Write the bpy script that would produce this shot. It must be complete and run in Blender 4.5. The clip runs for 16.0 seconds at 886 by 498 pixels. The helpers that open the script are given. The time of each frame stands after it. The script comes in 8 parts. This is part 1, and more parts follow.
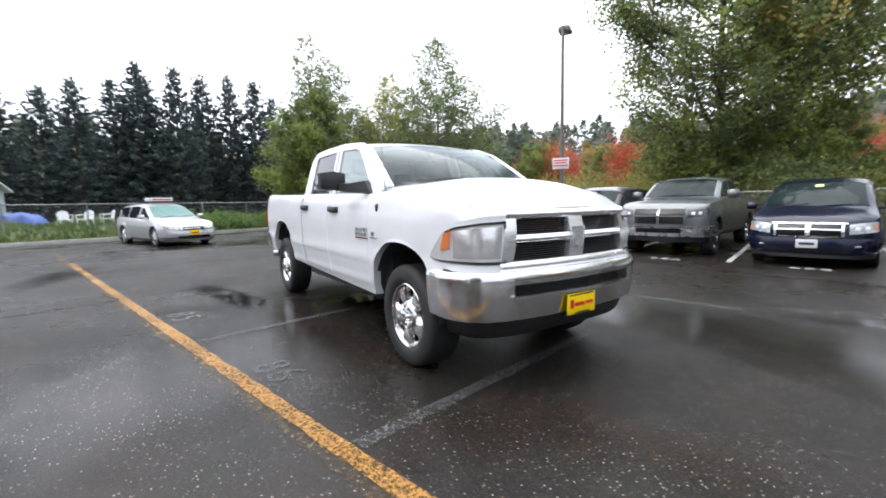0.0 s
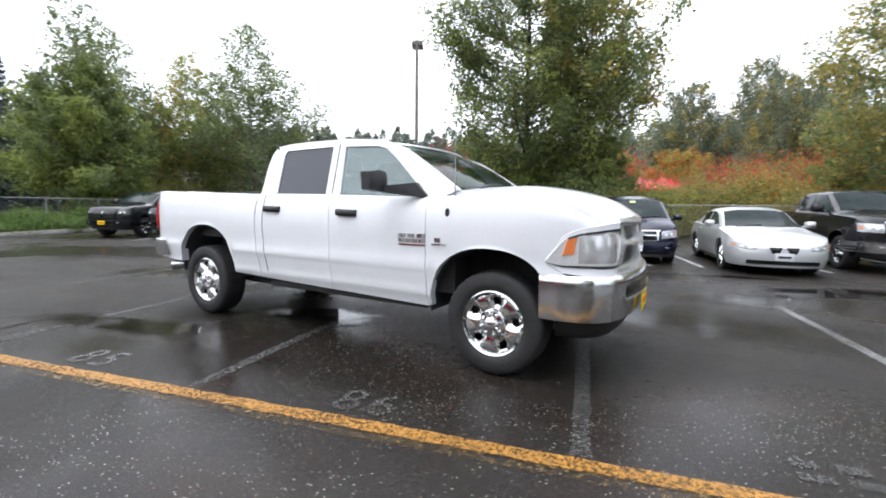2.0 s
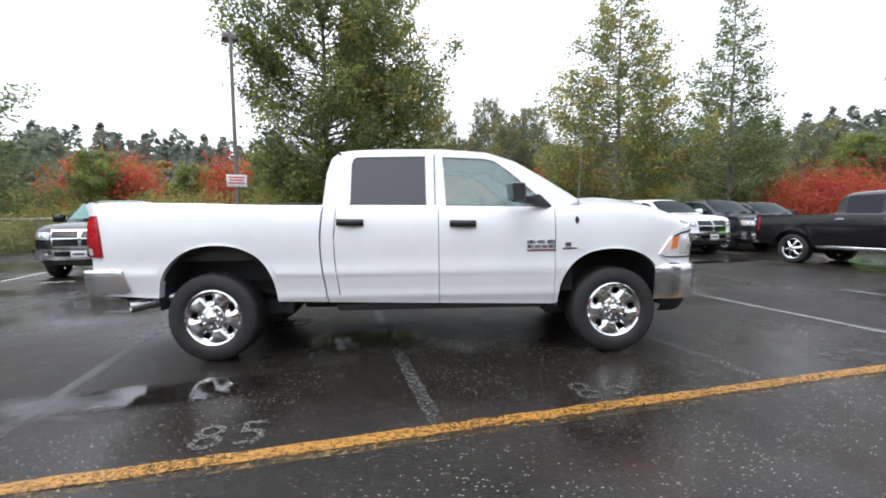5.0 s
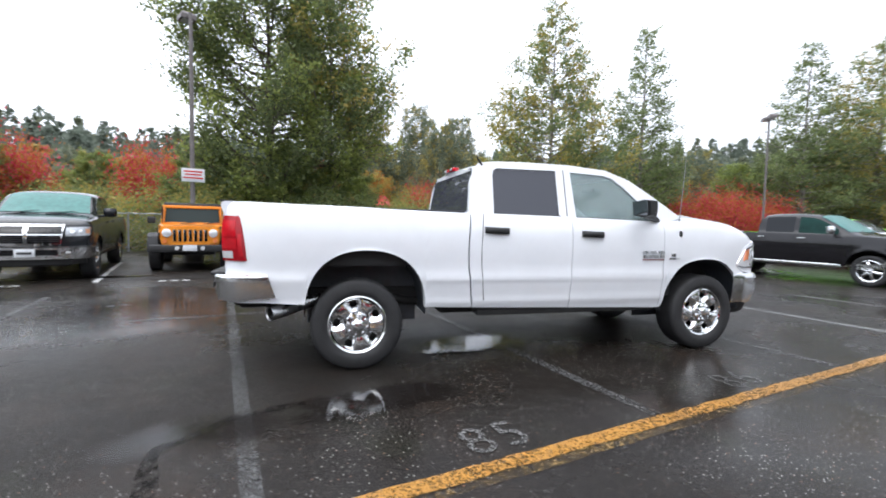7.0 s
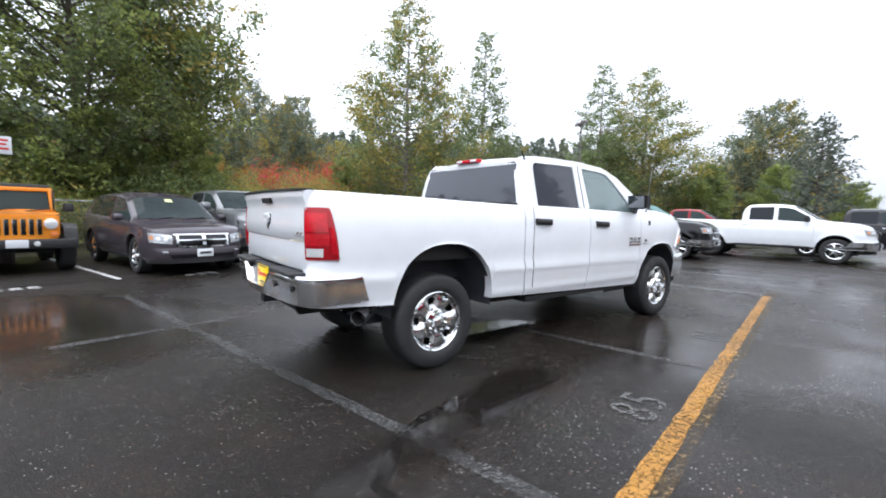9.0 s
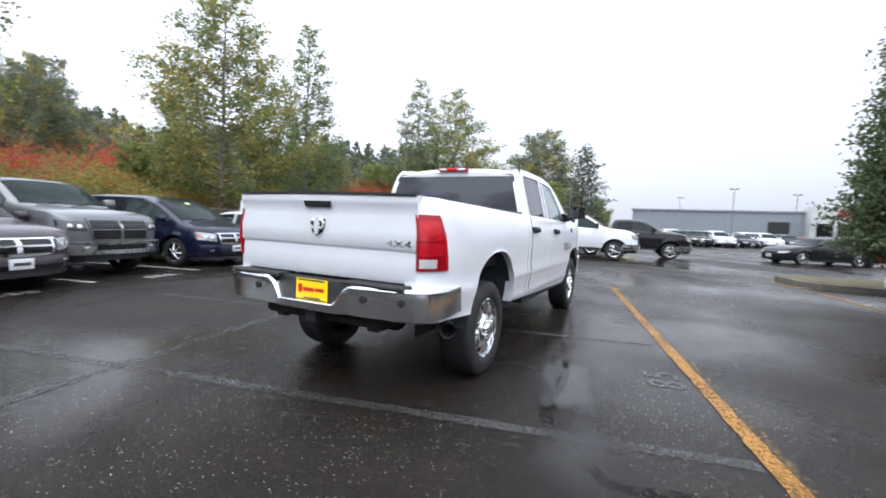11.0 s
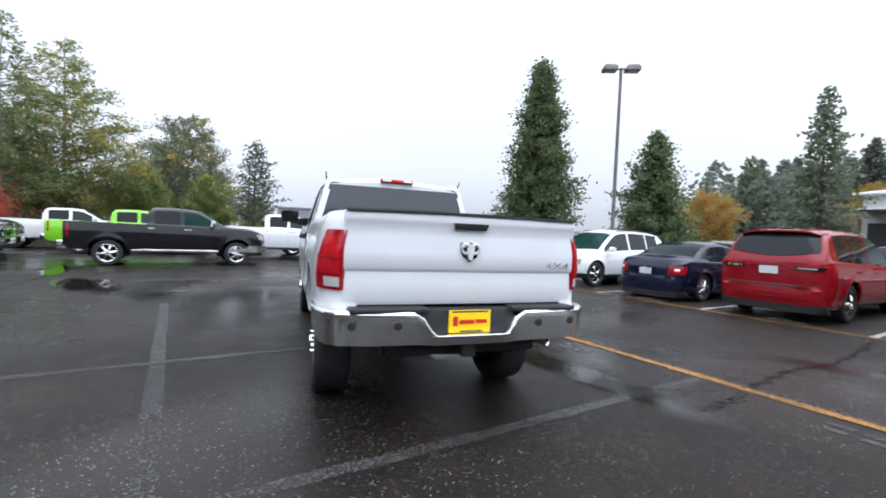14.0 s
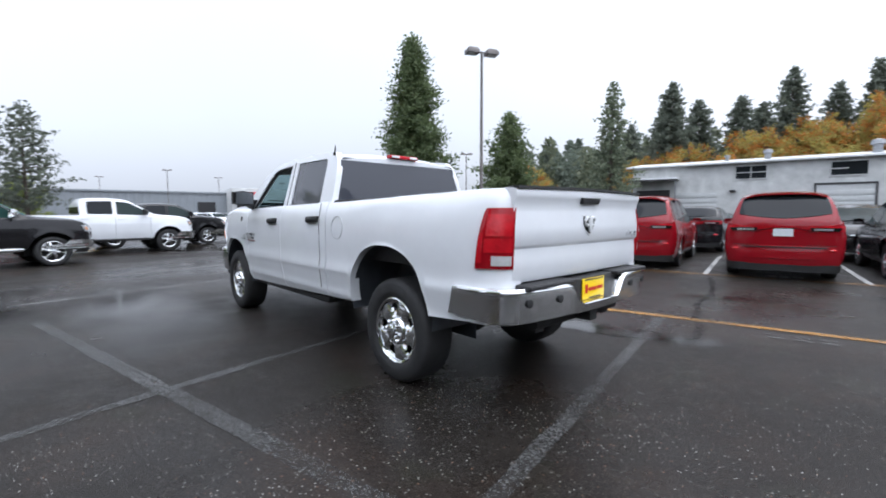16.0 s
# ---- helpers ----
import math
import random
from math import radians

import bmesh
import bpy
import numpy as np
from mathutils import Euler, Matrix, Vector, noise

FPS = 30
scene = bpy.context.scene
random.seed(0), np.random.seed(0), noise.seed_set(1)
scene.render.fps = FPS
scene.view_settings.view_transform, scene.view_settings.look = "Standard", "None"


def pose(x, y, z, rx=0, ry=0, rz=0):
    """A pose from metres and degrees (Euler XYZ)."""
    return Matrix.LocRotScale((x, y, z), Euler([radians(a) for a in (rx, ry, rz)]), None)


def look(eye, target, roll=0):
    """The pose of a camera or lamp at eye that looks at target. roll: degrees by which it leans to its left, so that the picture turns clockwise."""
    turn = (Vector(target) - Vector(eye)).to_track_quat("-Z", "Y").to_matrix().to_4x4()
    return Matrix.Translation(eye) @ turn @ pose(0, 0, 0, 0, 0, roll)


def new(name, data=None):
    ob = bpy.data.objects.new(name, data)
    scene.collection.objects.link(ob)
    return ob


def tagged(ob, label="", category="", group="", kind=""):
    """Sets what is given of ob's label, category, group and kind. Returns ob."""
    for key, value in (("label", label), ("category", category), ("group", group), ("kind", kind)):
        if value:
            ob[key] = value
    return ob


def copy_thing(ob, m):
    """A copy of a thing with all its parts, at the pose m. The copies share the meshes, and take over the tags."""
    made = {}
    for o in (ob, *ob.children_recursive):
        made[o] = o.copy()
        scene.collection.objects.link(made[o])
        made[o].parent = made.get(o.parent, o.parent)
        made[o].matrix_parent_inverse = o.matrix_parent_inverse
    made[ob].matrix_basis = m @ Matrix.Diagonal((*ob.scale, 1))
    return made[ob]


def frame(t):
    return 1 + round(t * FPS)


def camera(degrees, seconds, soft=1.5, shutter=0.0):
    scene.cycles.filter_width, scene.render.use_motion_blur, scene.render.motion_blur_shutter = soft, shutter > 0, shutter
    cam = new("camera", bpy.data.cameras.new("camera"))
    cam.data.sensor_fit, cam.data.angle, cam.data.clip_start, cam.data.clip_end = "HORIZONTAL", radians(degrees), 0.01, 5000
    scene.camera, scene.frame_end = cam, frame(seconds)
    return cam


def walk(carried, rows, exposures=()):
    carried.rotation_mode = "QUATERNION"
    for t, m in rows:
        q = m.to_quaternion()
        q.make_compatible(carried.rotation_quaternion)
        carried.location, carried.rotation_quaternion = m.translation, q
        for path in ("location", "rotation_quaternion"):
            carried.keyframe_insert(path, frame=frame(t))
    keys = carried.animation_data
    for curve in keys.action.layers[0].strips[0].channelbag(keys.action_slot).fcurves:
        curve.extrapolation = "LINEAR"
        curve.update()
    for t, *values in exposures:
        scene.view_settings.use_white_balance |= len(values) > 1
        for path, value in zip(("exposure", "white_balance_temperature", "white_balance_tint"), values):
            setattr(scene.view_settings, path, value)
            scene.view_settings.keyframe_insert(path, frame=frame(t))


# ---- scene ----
cam = camera(90.9, 16.0, soft=1.8, shutter=0.4)
PATH = [
    (0, (4.951, -2.576, 1.32), (3.292, -1.48, 1.108), -1.1),
    (0.5, (4.561, -2.96, 1.321), (3.037, -1.684, 1.103), 0.4),
    (1, (4.197, -3.383, 1.325), (2.836, -1.934, 1.109), -0.4),
    (1.5, (3.744, -3.709, 1.326), (2.573, -2.101, 1.115), -0.1),
    (2, (3.258, -4.029, 1.332), (2.256, -2.31, 1.139), 0.6),
    (2.5, (2.754, -4.307, 1.325), (1.939, -2.489, 1.149), 0.1),
    (2.8, (2.474, -4.444, 1.321), (1.725, -2.593, 1.213), -0.4),
    (3, (2.256, -4.59, 1.317), (1.629, -2.692, 1.23), -0.7),
    (3.5, (1.761, -4.793, 1.321), (1.29, -2.853, 1.202), -1.2),
    (4, (1.193, -4.955, 1.326), (0.878, -2.983, 1.214), 0.2),
    (4.2, (0.959, -5.018, 1.316), (0.742, -3.035, 1.174), 0.1),
    (6.3, (-1.363, -5.014, 1.324), (-1.037, -3.045, 1.19), 0.3),
    (6.5, (-1.601, -5.006, 1.331), (-1.246, -3.044, 1.177), 1.0),
    (7, (-2.158, -4.876, 1.343), (-1.65, -2.945, 1.228), 1.2),
    (7.5, (-2.734, -4.754, 1.346), (-1.997, -2.897, 1.257), 1.2),
    (8, (-3.208, -4.489, 1.343), (-2.272, -2.725, 1.244), 1.4),
    (8.5, (-3.73, -4.25, 1.338), (-2.64, -2.578, 1.195), 1.5),
    (8.7, (-3.89, -4.112, 1.354), (-2.754, -2.473, 1.201), 1.3),
    (10.8, (-5.402, -2.498, 1.349), (-3.671, -1.505, 1.216), 3.0),
    (11, (-5.494, -2.273, 1.334), (-3.711, -1.375, 1.21), 2.5),
    (11.5, (-5.657, -1.678, 1.334), (-3.779, -1.004, 1.195), 2.3),
    (12, (-5.791, -1.127, 1.332), (-3.846, -0.696, 1.159), 2.7),
    (12.5, (-5.822, -0.563, 1.339), (-3.832, -0.412, 1.223), 3.3),
    (13, (-5.872, 0.008, 1.347), (-3.878, -0.106, 1.243), 3.2),
    (13.5, (-5.811, 0.579, 1.355), (-3.854, 0.182, 1.246), 2.8),
    (14, (-5.751, 1.151, 1.371), (-3.867, 0.485, 1.304), 2.4),
    (14.5, (-5.539, 1.647, 1.37), (-3.691, 0.888, 1.283), 0.9),
    (15, (-5.317, 2.128, 1.353), (-3.557, 1.196, 1.165), -0.2),
    (15.5, (-5.019, 2.556, 1.348), (-3.393, 1.406, 1.162), 0.9),
    (16, (-4.693, 2.929, 1.337), (-3.214, 1.591, 1.178), -0.2),
]
walk(cam, [(t, look(eye, target, roll)) for t, eye, target, roll in PATH], exposures=[(0.0, 1.13, 6400, 10), (2.5, 1.05, 6370, 10), (4.0, 0.90, 6370, 10), (6.5, 1.02, 6280, 10), (8.5, 1.11, 6200, 10), (11.0, 0.97, 6150, 10), (13.0, 0.92, 6100, 10), (16.0, 0.80, 6050, 10)])

# ---------------------------------------------------------------- sky and sun
world = bpy.data.worlds.new("overcast")
scene.world = world
world.use_nodes = True
wn, wl = world.node_tree.nodes, world.node_tree.links
wn.clear()
sky = wn.new("ShaderNodeTexSky")
sky.sky_type = "NISHITA"
sky.sun_disc = False
sky.sun_elevation = radians(60)
sky.sun_rotation = radians(200)
sky.dust_density = 6.0
grey = wn.new("ShaderNodeHueSaturation")
grey.inputs["Saturation"].default_value = 0.25
blue = wn.new("ShaderNodeBackground")
blue.inputs["Strength"].default_value = 0.05
# An overcast dome grows brighter towards the zenith.
dome = wn.new("ShaderNodeTexCoord")
split = wn.new("ShaderNodeSeparateXYZ")
rise = wn.new("ShaderNodeMapRange")
rise.inputs["From Min"].default_value, rise.inputs["From Max"].default_value = 0.0, 1.0
rise.inputs["To Min"].default_value, rise.inputs["To Max"].default_value = 0.54, 1.02
cloud = wn.new("ShaderNodeTexNoise")
cloud.inputs["Scale"].default_value, cloud.inputs["Detail"].default_value = 1.6, 5
veil = wn.new("ShaderNodeMapRange")
veil.inputs["To Min"].default_value, veil.inputs["To Max"].default_value = 0.90, 1.10
strength = wn.new("ShaderNodeMath")
strength.operation = "MULTIPLY"
haze = wn.new("ShaderNodeBackground")
haze.inputs["Color"].default_value = (0.92, 0.963, 1.06, 1)
both = wn.new("ShaderNodeAddShader")
wout = wn.new("ShaderNodeOutputWorld")
wl.new(dome.outputs["Generated"], split.inputs[0])
wl.new(dome.outputs["Generated"], cloud.inputs["Vector"])
wl.new(split.outputs["Z"], rise.inputs["Value"])
wl.new(cloud.outputs["Fac"], veil.inputs["Value"])
# ... and is thinner, hence lighter, towards the hidden sun in the north-west
side = wn.new("ShaderNodeVectorMath")
side.operation = "DOT_PRODUCT"
side.inputs[1].default_value = (-0.75, 0.66, 0.0)
thin = wn.new("ShaderNodeMath")
thin.operation = "MULTIPLY_ADD"
thin.inputs[1].default_value, thin.inputs[2].default_value = 0.38, 1.0
lit = wn.new("ShaderNodeMath")
lit.operation = "MULTIPLY"
wl.new(dome.outputs["Generated"], side.inputs[0])
wl.new(side.outputs["Value"], thin.inputs[0])
wl.new(thin.outputs[0], lit.inputs[0])
wl.new(rise.outputs[0], lit.inputs[1])
wl.new(lit.outputs[0], strength.inputs[0])
wl.new(veil.outputs[0], strength.inputs[1])
wl.new(strength.outputs[0], haze.inputs["Strength"])
wl.new(sky.outputs[0], grey.inputs["Color"])
wl.new(grey.outputs[0], blue.inputs["Color"])
wl.new(blue.outputs[0], both.inputs[0])
wl.new(haze.outputs[0], both.inputs[1])
wl.new(both.outputs[0], wout.inputs["Surface"])
sun = new("sun", bpy.data.lights.new("sun", "SUN"))
sun.data.energy, sun.data.angle, sun.data.color = 0.8, radians(60), (1.0, 0.98, 0.95)
sun.matrix_world = look((0, 0, 30), (12, -6, 0))

# ---------------------------------------------------------------- materials


def material(name, color, rough=0.5, metal=0.0, spec=0.5, coat=0.0, vary=0.0, scale=6.0, bump=0.0, bump_scale=60.0, rough_vary=0.0, per_object=0.0, per_island=0.0, trans=0.0, emit=0.0):
    """A procedural surface: base colour with blotches and grain, varied roughness, fine relief."""
    m = bpy.data.materials.new(name)
    m.use_nodes = True
    n, l = m.node_tree.nodes, m.node_tree.links
    b = n["Principled BSDF"]
    b.inputs["Base Color"].default_value = (*color, 1)
    b.inputs["Roughness"].default_value = rough
    b.inputs["Metallic"].default_value = metal
    b.inputs["Specular IOR Level"].default_value = spec
    b.inputs["Coat Weight"].default_value = coat
    b.inputs["Coat Roughness"].default_value = 0.04
    b.inputs["Transmission Weight"].default_value = trans
    if emit:
        b.inputs["Emission Color"].default_value = (*color, 1)
        b.inputs["Emission Strength"].default_value = emit
    co = n.new("ShaderNodeTexCoord")
    last = None
    if vary or per_object or per_island:
        hsv = n.new("ShaderNodeHueSaturation")
        hsv.inputs["Color"].default_value = (*color, 1)
        last = hsv.outputs[0]
        value = n.new("ShaderNodeMath")
        value.operation = "ADD"
        value.inputs[0].default_value = 1.0
        value.inputs[1].default_value = 0.0
        if vary:
            big = n.new("ShaderNodeTexNoise")
            big.inputs["Scale"].default_value = scale
            big.inputs["Detail"].default_value = 8
            big.inputs["Roughness"].default_value = 0.65
            l.new(co.outputs["Object"], big.inputs["Vector"])
            ramp = n.new("ShaderNodeMapRange")
            ramp.inputs["From Min"].default_value, ramp.inputs["From Max"].default_value = 0.3, 0.7
            ramp.inputs["To Min"].default_value, ramp.inputs["To Max"].default_value = -vary, vary
            l.new(big.outputs["Fac"], ramp.inputs["Value"])
            l.new(ramp.outputs[0], value.inputs[1])
        l.new(value.outputs[0], hsv.inputs["Value"])
        if per_object:
            info = n.new("ShaderNodeObjectInfo")
            r2 = n.new("ShaderNodeMapRange")
            r2.inputs["To Min"].default_value, r2.inputs["To Max"].default_value = 0.5 - per_object, 0.5 + per_object
            l.new(info.outputs["Random"], r2.inputs["Value"])
            l.new(r2.outputs[0], hsv.inputs["Hue"])
        if per_island:
            geo = n.new("ShaderNodeNewGeometry")
            r3 = n.new("ShaderNodeMapRange")
            r3.inputs["To Min"].default_value, r3.inputs["To Max"].default_value = 1 - per_island, 1 + per_island
            l.new(geo.outputs["Random Per Island"], r3.inputs["Value"])
            l.new(r3.outputs[0], value.inputs[0])
            r4 = n.new("ShaderNodeMapRange")
            r4.inputs["To Min"].default_value, r4.inputs["To Max"].default_value = 0.5 + per_island * 0.05, 0.5 - per_island * 0.07
            l.new(geo.outputs["Random Per Island"], r4.inputs["Value"])
            if not per_object:
                l.new(r4.outputs[0], hsv.inputs["Hue"])
        l.new(last, b.inputs["Base Color"])
    if rough_vary:
        rn = n.new("ShaderNodeTexNoise")
        rn.inputs["Scale"].default_value = scale * 1.7
        rn.inputs["Detail"].default_value = 6
        l.new(co.outputs["Object"], rn.inputs["Vector"])
        rr = n.new("ShaderNodeMapRange")
        rr.inputs["From Min"].default_value, rr.inputs["From Max"].default_value = 0.3, 0.7
        rr.inputs["To Min"].default_value, rr.inputs["To Max"].default_value = max(0, rough - rough_vary), rough + rough_vary
        l.new(rn.outputs["Fac"], rr.inputs["Value"])
        l.new(rr.outputs[0], b.inputs["Roughness"])
    if bump:
        bn = n.new("ShaderNodeTexNoise")
        bn.inputs["Scale"].default_value = bump_scale
        bn.inputs["Detail"].default_value = 5
        l.new(co.outputs["Object"], bn.inputs["Vector"])
        bp = n.new("ShaderNodeBump")
        bp.inputs["Strength"].default_value = bump
        bp.inputs["Distance"].default_value = 0.02
        l.new(bn.outputs["Fac"], bp.inputs["Height"])
        l.new(bp.outputs[0], b.inputs["Normal"])
    return m


def paint(name, color, metal=0.0):
    dark = sorted(color)[1] < 0.1
    return material(name, color, rough=0.14 if dark else 0.36, metal=0.0 if dark else metal, spec=0.42 if dark else 0.3, coat=0.0 if dark else 0.8, vary=0.05 if dark else 0.03, scale=3.0, rough_vary=0.05)


def glass(name, color, rough=0.0):
    m = material(name, color, rough=rough, trans=1.0)
    m.node_tree.nodes["Principled BSDF"].inputs["IOR"].default_value = 1.45
    return m


M_WHITE = paint("white_paint", (0.755, 0.77, 0.80))
M_BLACKP = paint("black_paint", (0.012, 0.013, 0.015))
M_CHARCOAL = paint("charcoal_paint", (0.011, 0.0105, 0.012), 0.2)
M_GREYP = paint("grey_paint", (0.135, 0.142, 0.148), 0.5)
M_SILVER = paint("silver_paint", (0.50, 0.51, 0.52), 0.5)
M_NAVY = paint("navy_paint", (0.006, 0.008, 0.024), 0.2)
M_PURPLE = paint("dark_plum_paint", (0.05, 0.042, 0.05), 0.3)
M_RED = paint("red_paint", (0.22, 0.0045, 0.010))
M_ORANGE = paint("orange_paint", (0.75, 0.26, 0.02))
M_LIME = paint("lime_paint", (0.22, 0.62, 0.02))
M_YELLOWCAR = paint("yellow_paint", (0.75, 0.45, 0.03))
M_CHROME = material("chrome", (0.82, 0.83, 0.84), rough=0.07, metal=1.0, rough_vary=0.05, scale=9)
M_MIRROR = material("dim_mirror_glass", (0.16, 0.17, 0.18), rough=0.04, metal=1.0, vary=0.1)
M_SATIN = material("satin_metal", (0.55, 0.56, 0.57), rough=0.3, metal=1.0, rough_vary=0.1)
M_ALLOY = material("bright_alloy", (0.72, 0.73, 0.74), rough=0.14, metal=1.0, rough_vary=0.08)
M_TYRE = material("tyre_rubber", (0.018, 0.018, 0.019), rough=0.7, vary=0.3, scale=9, bump=0.3, bump_scale=90)
M_PLASTIC = material("black_plastic", (0.016, 0.016, 0.017), rough=0.55, vary=0.2, bump=0.2, bump_scale=220)
M_GLOSSBLK = material("gloss_black", (0.006, 0.006, 0.007), rough=0.12)
M_LINER = material("wheel_liner", (0.045, 0.050, 0.058), rough=0.45, vary=0.3, scale=6)
M_DARK = material("underbody", (0.012, 0.012, 0.012), rough=0.85, vary=0.4)
M_TINT = material("tinted_glass", (0.014, 0.016, 0.019), rough=0.02, spec=0.22)
M_TINTH = material("privacy_glass", (0.050, 0.053, 0.066), rough=0.02, spec=0.5)
M_CARGLASS = material("car_glass", (0.030, 0.042, 0.042), rough=0.02, spec=0.15)
M_WSCREEN = material("dark_windscreen", (0.012, 0.020, 0.020), rough=0.02, spec=0.06, vary=0.5, scale=2.5)
M_GREENGLASS = material("green_windscreen", (0.012, 0.038, 0.033), rough=0.02, spec=0.08, vary=0.4, scale=2.5)
M_SHADE = material("teal_sunshade", (0.045, 0.15, 0.135), rough=0.3, spec=0.2, vary=0.25, scale=9)
M_BRIGHT = material("bright_trim", (0.88, 0.89, 0.90), rough=0.22, metal=0.75, rough_vary=0.06, scale=9)
M_BUMPER = material("bumper_chrome", (0.80, 0.81, 0.82), rough=0.17, metal=1.0, rough_vary=0.05, scale=9)
M_AMBERD = material("dull_amber_lens", (0.45, 0.20, 0.10), rough=0.2, coat=0.6)
M_LAMPH = material("headlight_bowl", (0.88, 0.89, 0.90), rough=0.2, metal=0.7, coat=1.0, vary=0.16, scale=14, bump=0.22, bump_scale=16)
# The pale diffuse share stands in for sky mirrored in the side pane.
M_CLEAR = material("sky_paled_glass", (0.50, 0.62, 0.62), rough=0.03, trans=0.72, spec=0.5)
M_LAMP = material("clear_lamp", (0.86, 0.87, 0.88), rough=0.16, metal=0.45, coat=1.0, vary=0.12, scale=40)
M_SCREEN = glass("windscreen_glass", (0.24, 0.35, 0.36))
M_SCREEN.node_tree.nodes["Principled BSDF"].inputs["IOR"].default_value = 1.22
M_AMBER = material("amber_lens", (0.68, 0.20, 0.06), rough=0.15, coat=1.0)
M_TAIL = material("red_lens", (0.30, 0.004, 0.010), rough=0.10, spec=0.4)
M_TAIL2 = material("bright_red_lens", (0.46, 0.008, 0.016), rough=0.10, spec=0.4, vary=0.3, scale=9, bump=0.12, bump_scale=40)
M_PLATE = material("plate_white", (0.62, 0.64, 0.66), rough=0.4, vary=0.1, scale=30)
M_PLATEY = material("plate_yellow", (0.90, 0.62, 0.0), rough=0.4, vary=0.05, scale=30)
M_BARRED = material("bar_red", (0.55, 0.02, 0.01), rough=0.5)
M_EMBLEM = material("emblem_silver", (0.66, 0.67, 0.68), rough=0.3, vary=0.15, scale=30)
M_BADGERED = material("badge_red", (0.16, 0.03, 0.03), rough=0.35)
M_BARBLK = material("bar_dark", (0.03, 0.03, 0.035), rough=0.5)
M_STEEL = material("galvanised_steel", (0.30, 0.31, 0.32), rough=0.5, metal=0.7, vary=0.2, rough_vary=0.15)
M_POLE = material("weathered_pole", (0.14, 0.125, 0.12), rough=0.55, vary=0.25, scale=3)
M_CONCRETE = material("concrete", (0.30, 0.29, 0.27), rough=0.75, vary=0.25, scale=4, bump=0.3, bump_scale=70)
M_LAMPG = material("lamp_glass", (0.42, 0.44, 0.46), rough=0.14, metal=0.55, coat=1.0, vary=0.35, scale=22, bump=0.5, bump_scale=30)
M_LAMPD = material("smoked_lamp_glass", (0.05, 0.052, 0.055), rough=0.12, metal=0.3, coat=1.0, vary=0.4, scale=22)
M_TAG = material("paper_tag", (0.62, 0.64, 0.30), rough=0.6, vary=0.1, scale=30)
M_SEAT = material("grey_seat_cloth", (0.05, 0.05, 0.052), rough=0.9, vary=0.2)

# ---------------------------------------------------------------- mesh helpers


def finish(bm, name, mat, sharp=35):
    bmesh.ops.recalc_face_normals(bm, faces=bm.faces)
    me = bpy.data.meshes.new(name)
    bm.to_mesh(me)
    bm.free()
    me.shade_smooth()
    if sharp:
        me.set_sharp_from_angle(angle=radians(sharp))
    me.materials.append(mat)
    return me


def part(name, bm, mat, parent, label="", sharp=35):
    """Links a bmesh as one mesh object under a thing or a part."""
    ob = new(name, finish(bm, name, mat, sharp))
    ob.parent = parent
    if label:
        tagged(ob, label)
    return ob


def share(name, mesh, parent, m=None):
    ob = new(name, mesh)
    ob.parent = parent
    if m is not None:
        ob.matrix_basis = m
    return ob


def thing(name, label, category, group="", m=None, kind=""):
    ob = new(name)
    ob.empty_display_size = 0.3
    if m is not None:
        ob.matrix_world = m
    return tagged(ob, label, category, group, kind)


def box(bm, x0, x1, y0, y1, z0, z1, bevel=0.0, seg=2):
    r = bmesh.ops.create_cube(bm, size=1.0, matrix=Matrix.LocRotScale(((x0 + x1) / 2, (y0 + y1) / 2, (z0 + z1) / 2), None, (abs(x1 - x0), abs(y1 - y0), abs(z1 - z0))))
    if bevel:
        es = list({e for v in r["verts"] for e in v.link_edges})
        bmesh.ops.bevel(bm, geom=es, offset=bevel, segments=seg, affect="EDGES", profile=0.5)
    return bm


def sheet(bm, us, vs, f, depth=None, closed=False):
    """A grid of f(u, v); depth: a vector (or function of the point) by which its rim is folded back; closed: also a back face."""
    grid = [[bm.verts.new(f(u, v)) for v in vs] for u in us]
    made = []
    for i in range(len(us) - 1):
        for j in range(len(vs) - 1):
            made.append(bm.faces.new((grid[i][j], grid[i + 1][j], grid[i + 1][j + 1], grid[i][j + 1])))
    if depth is not None:
        def back(p):
            return p + Vector(depth(p) if callable(depth) else depth)
        if closed:
            g2 = [[bm.verts.new(back(w.co)) for w in row] for row in grid]
            for i in range(len(us) - 1):
                for j in range(len(vs) - 1):
                    bm.faces.new((g2[i][j], g2[i][j + 1], g2[i + 1][j + 1], g2[i + 1][j]))
        rim = [(i, 0) for i in range(len(us))] + [(len(us) - 1, j) for j in range(1, len(vs))]
        rim += [(i, len(vs) - 1) for i in range(len(us) - 2, -1, -1)] + [(0, j) for j in range(len(vs) - 2, 0, -1)]
        low = [g2[i][j] if closed else bm.verts.new(back(grid[i][j].co)) for i, j in rim]
        top = [grid[i][j] for i, j in rim]
        k = len(rim)
        for a in range(k):
            b = (a + 1) % k
            try:
                bm.faces.new((top[a], top[b], low[b], low[a]))
            except ValueError:
                pass
    return bm


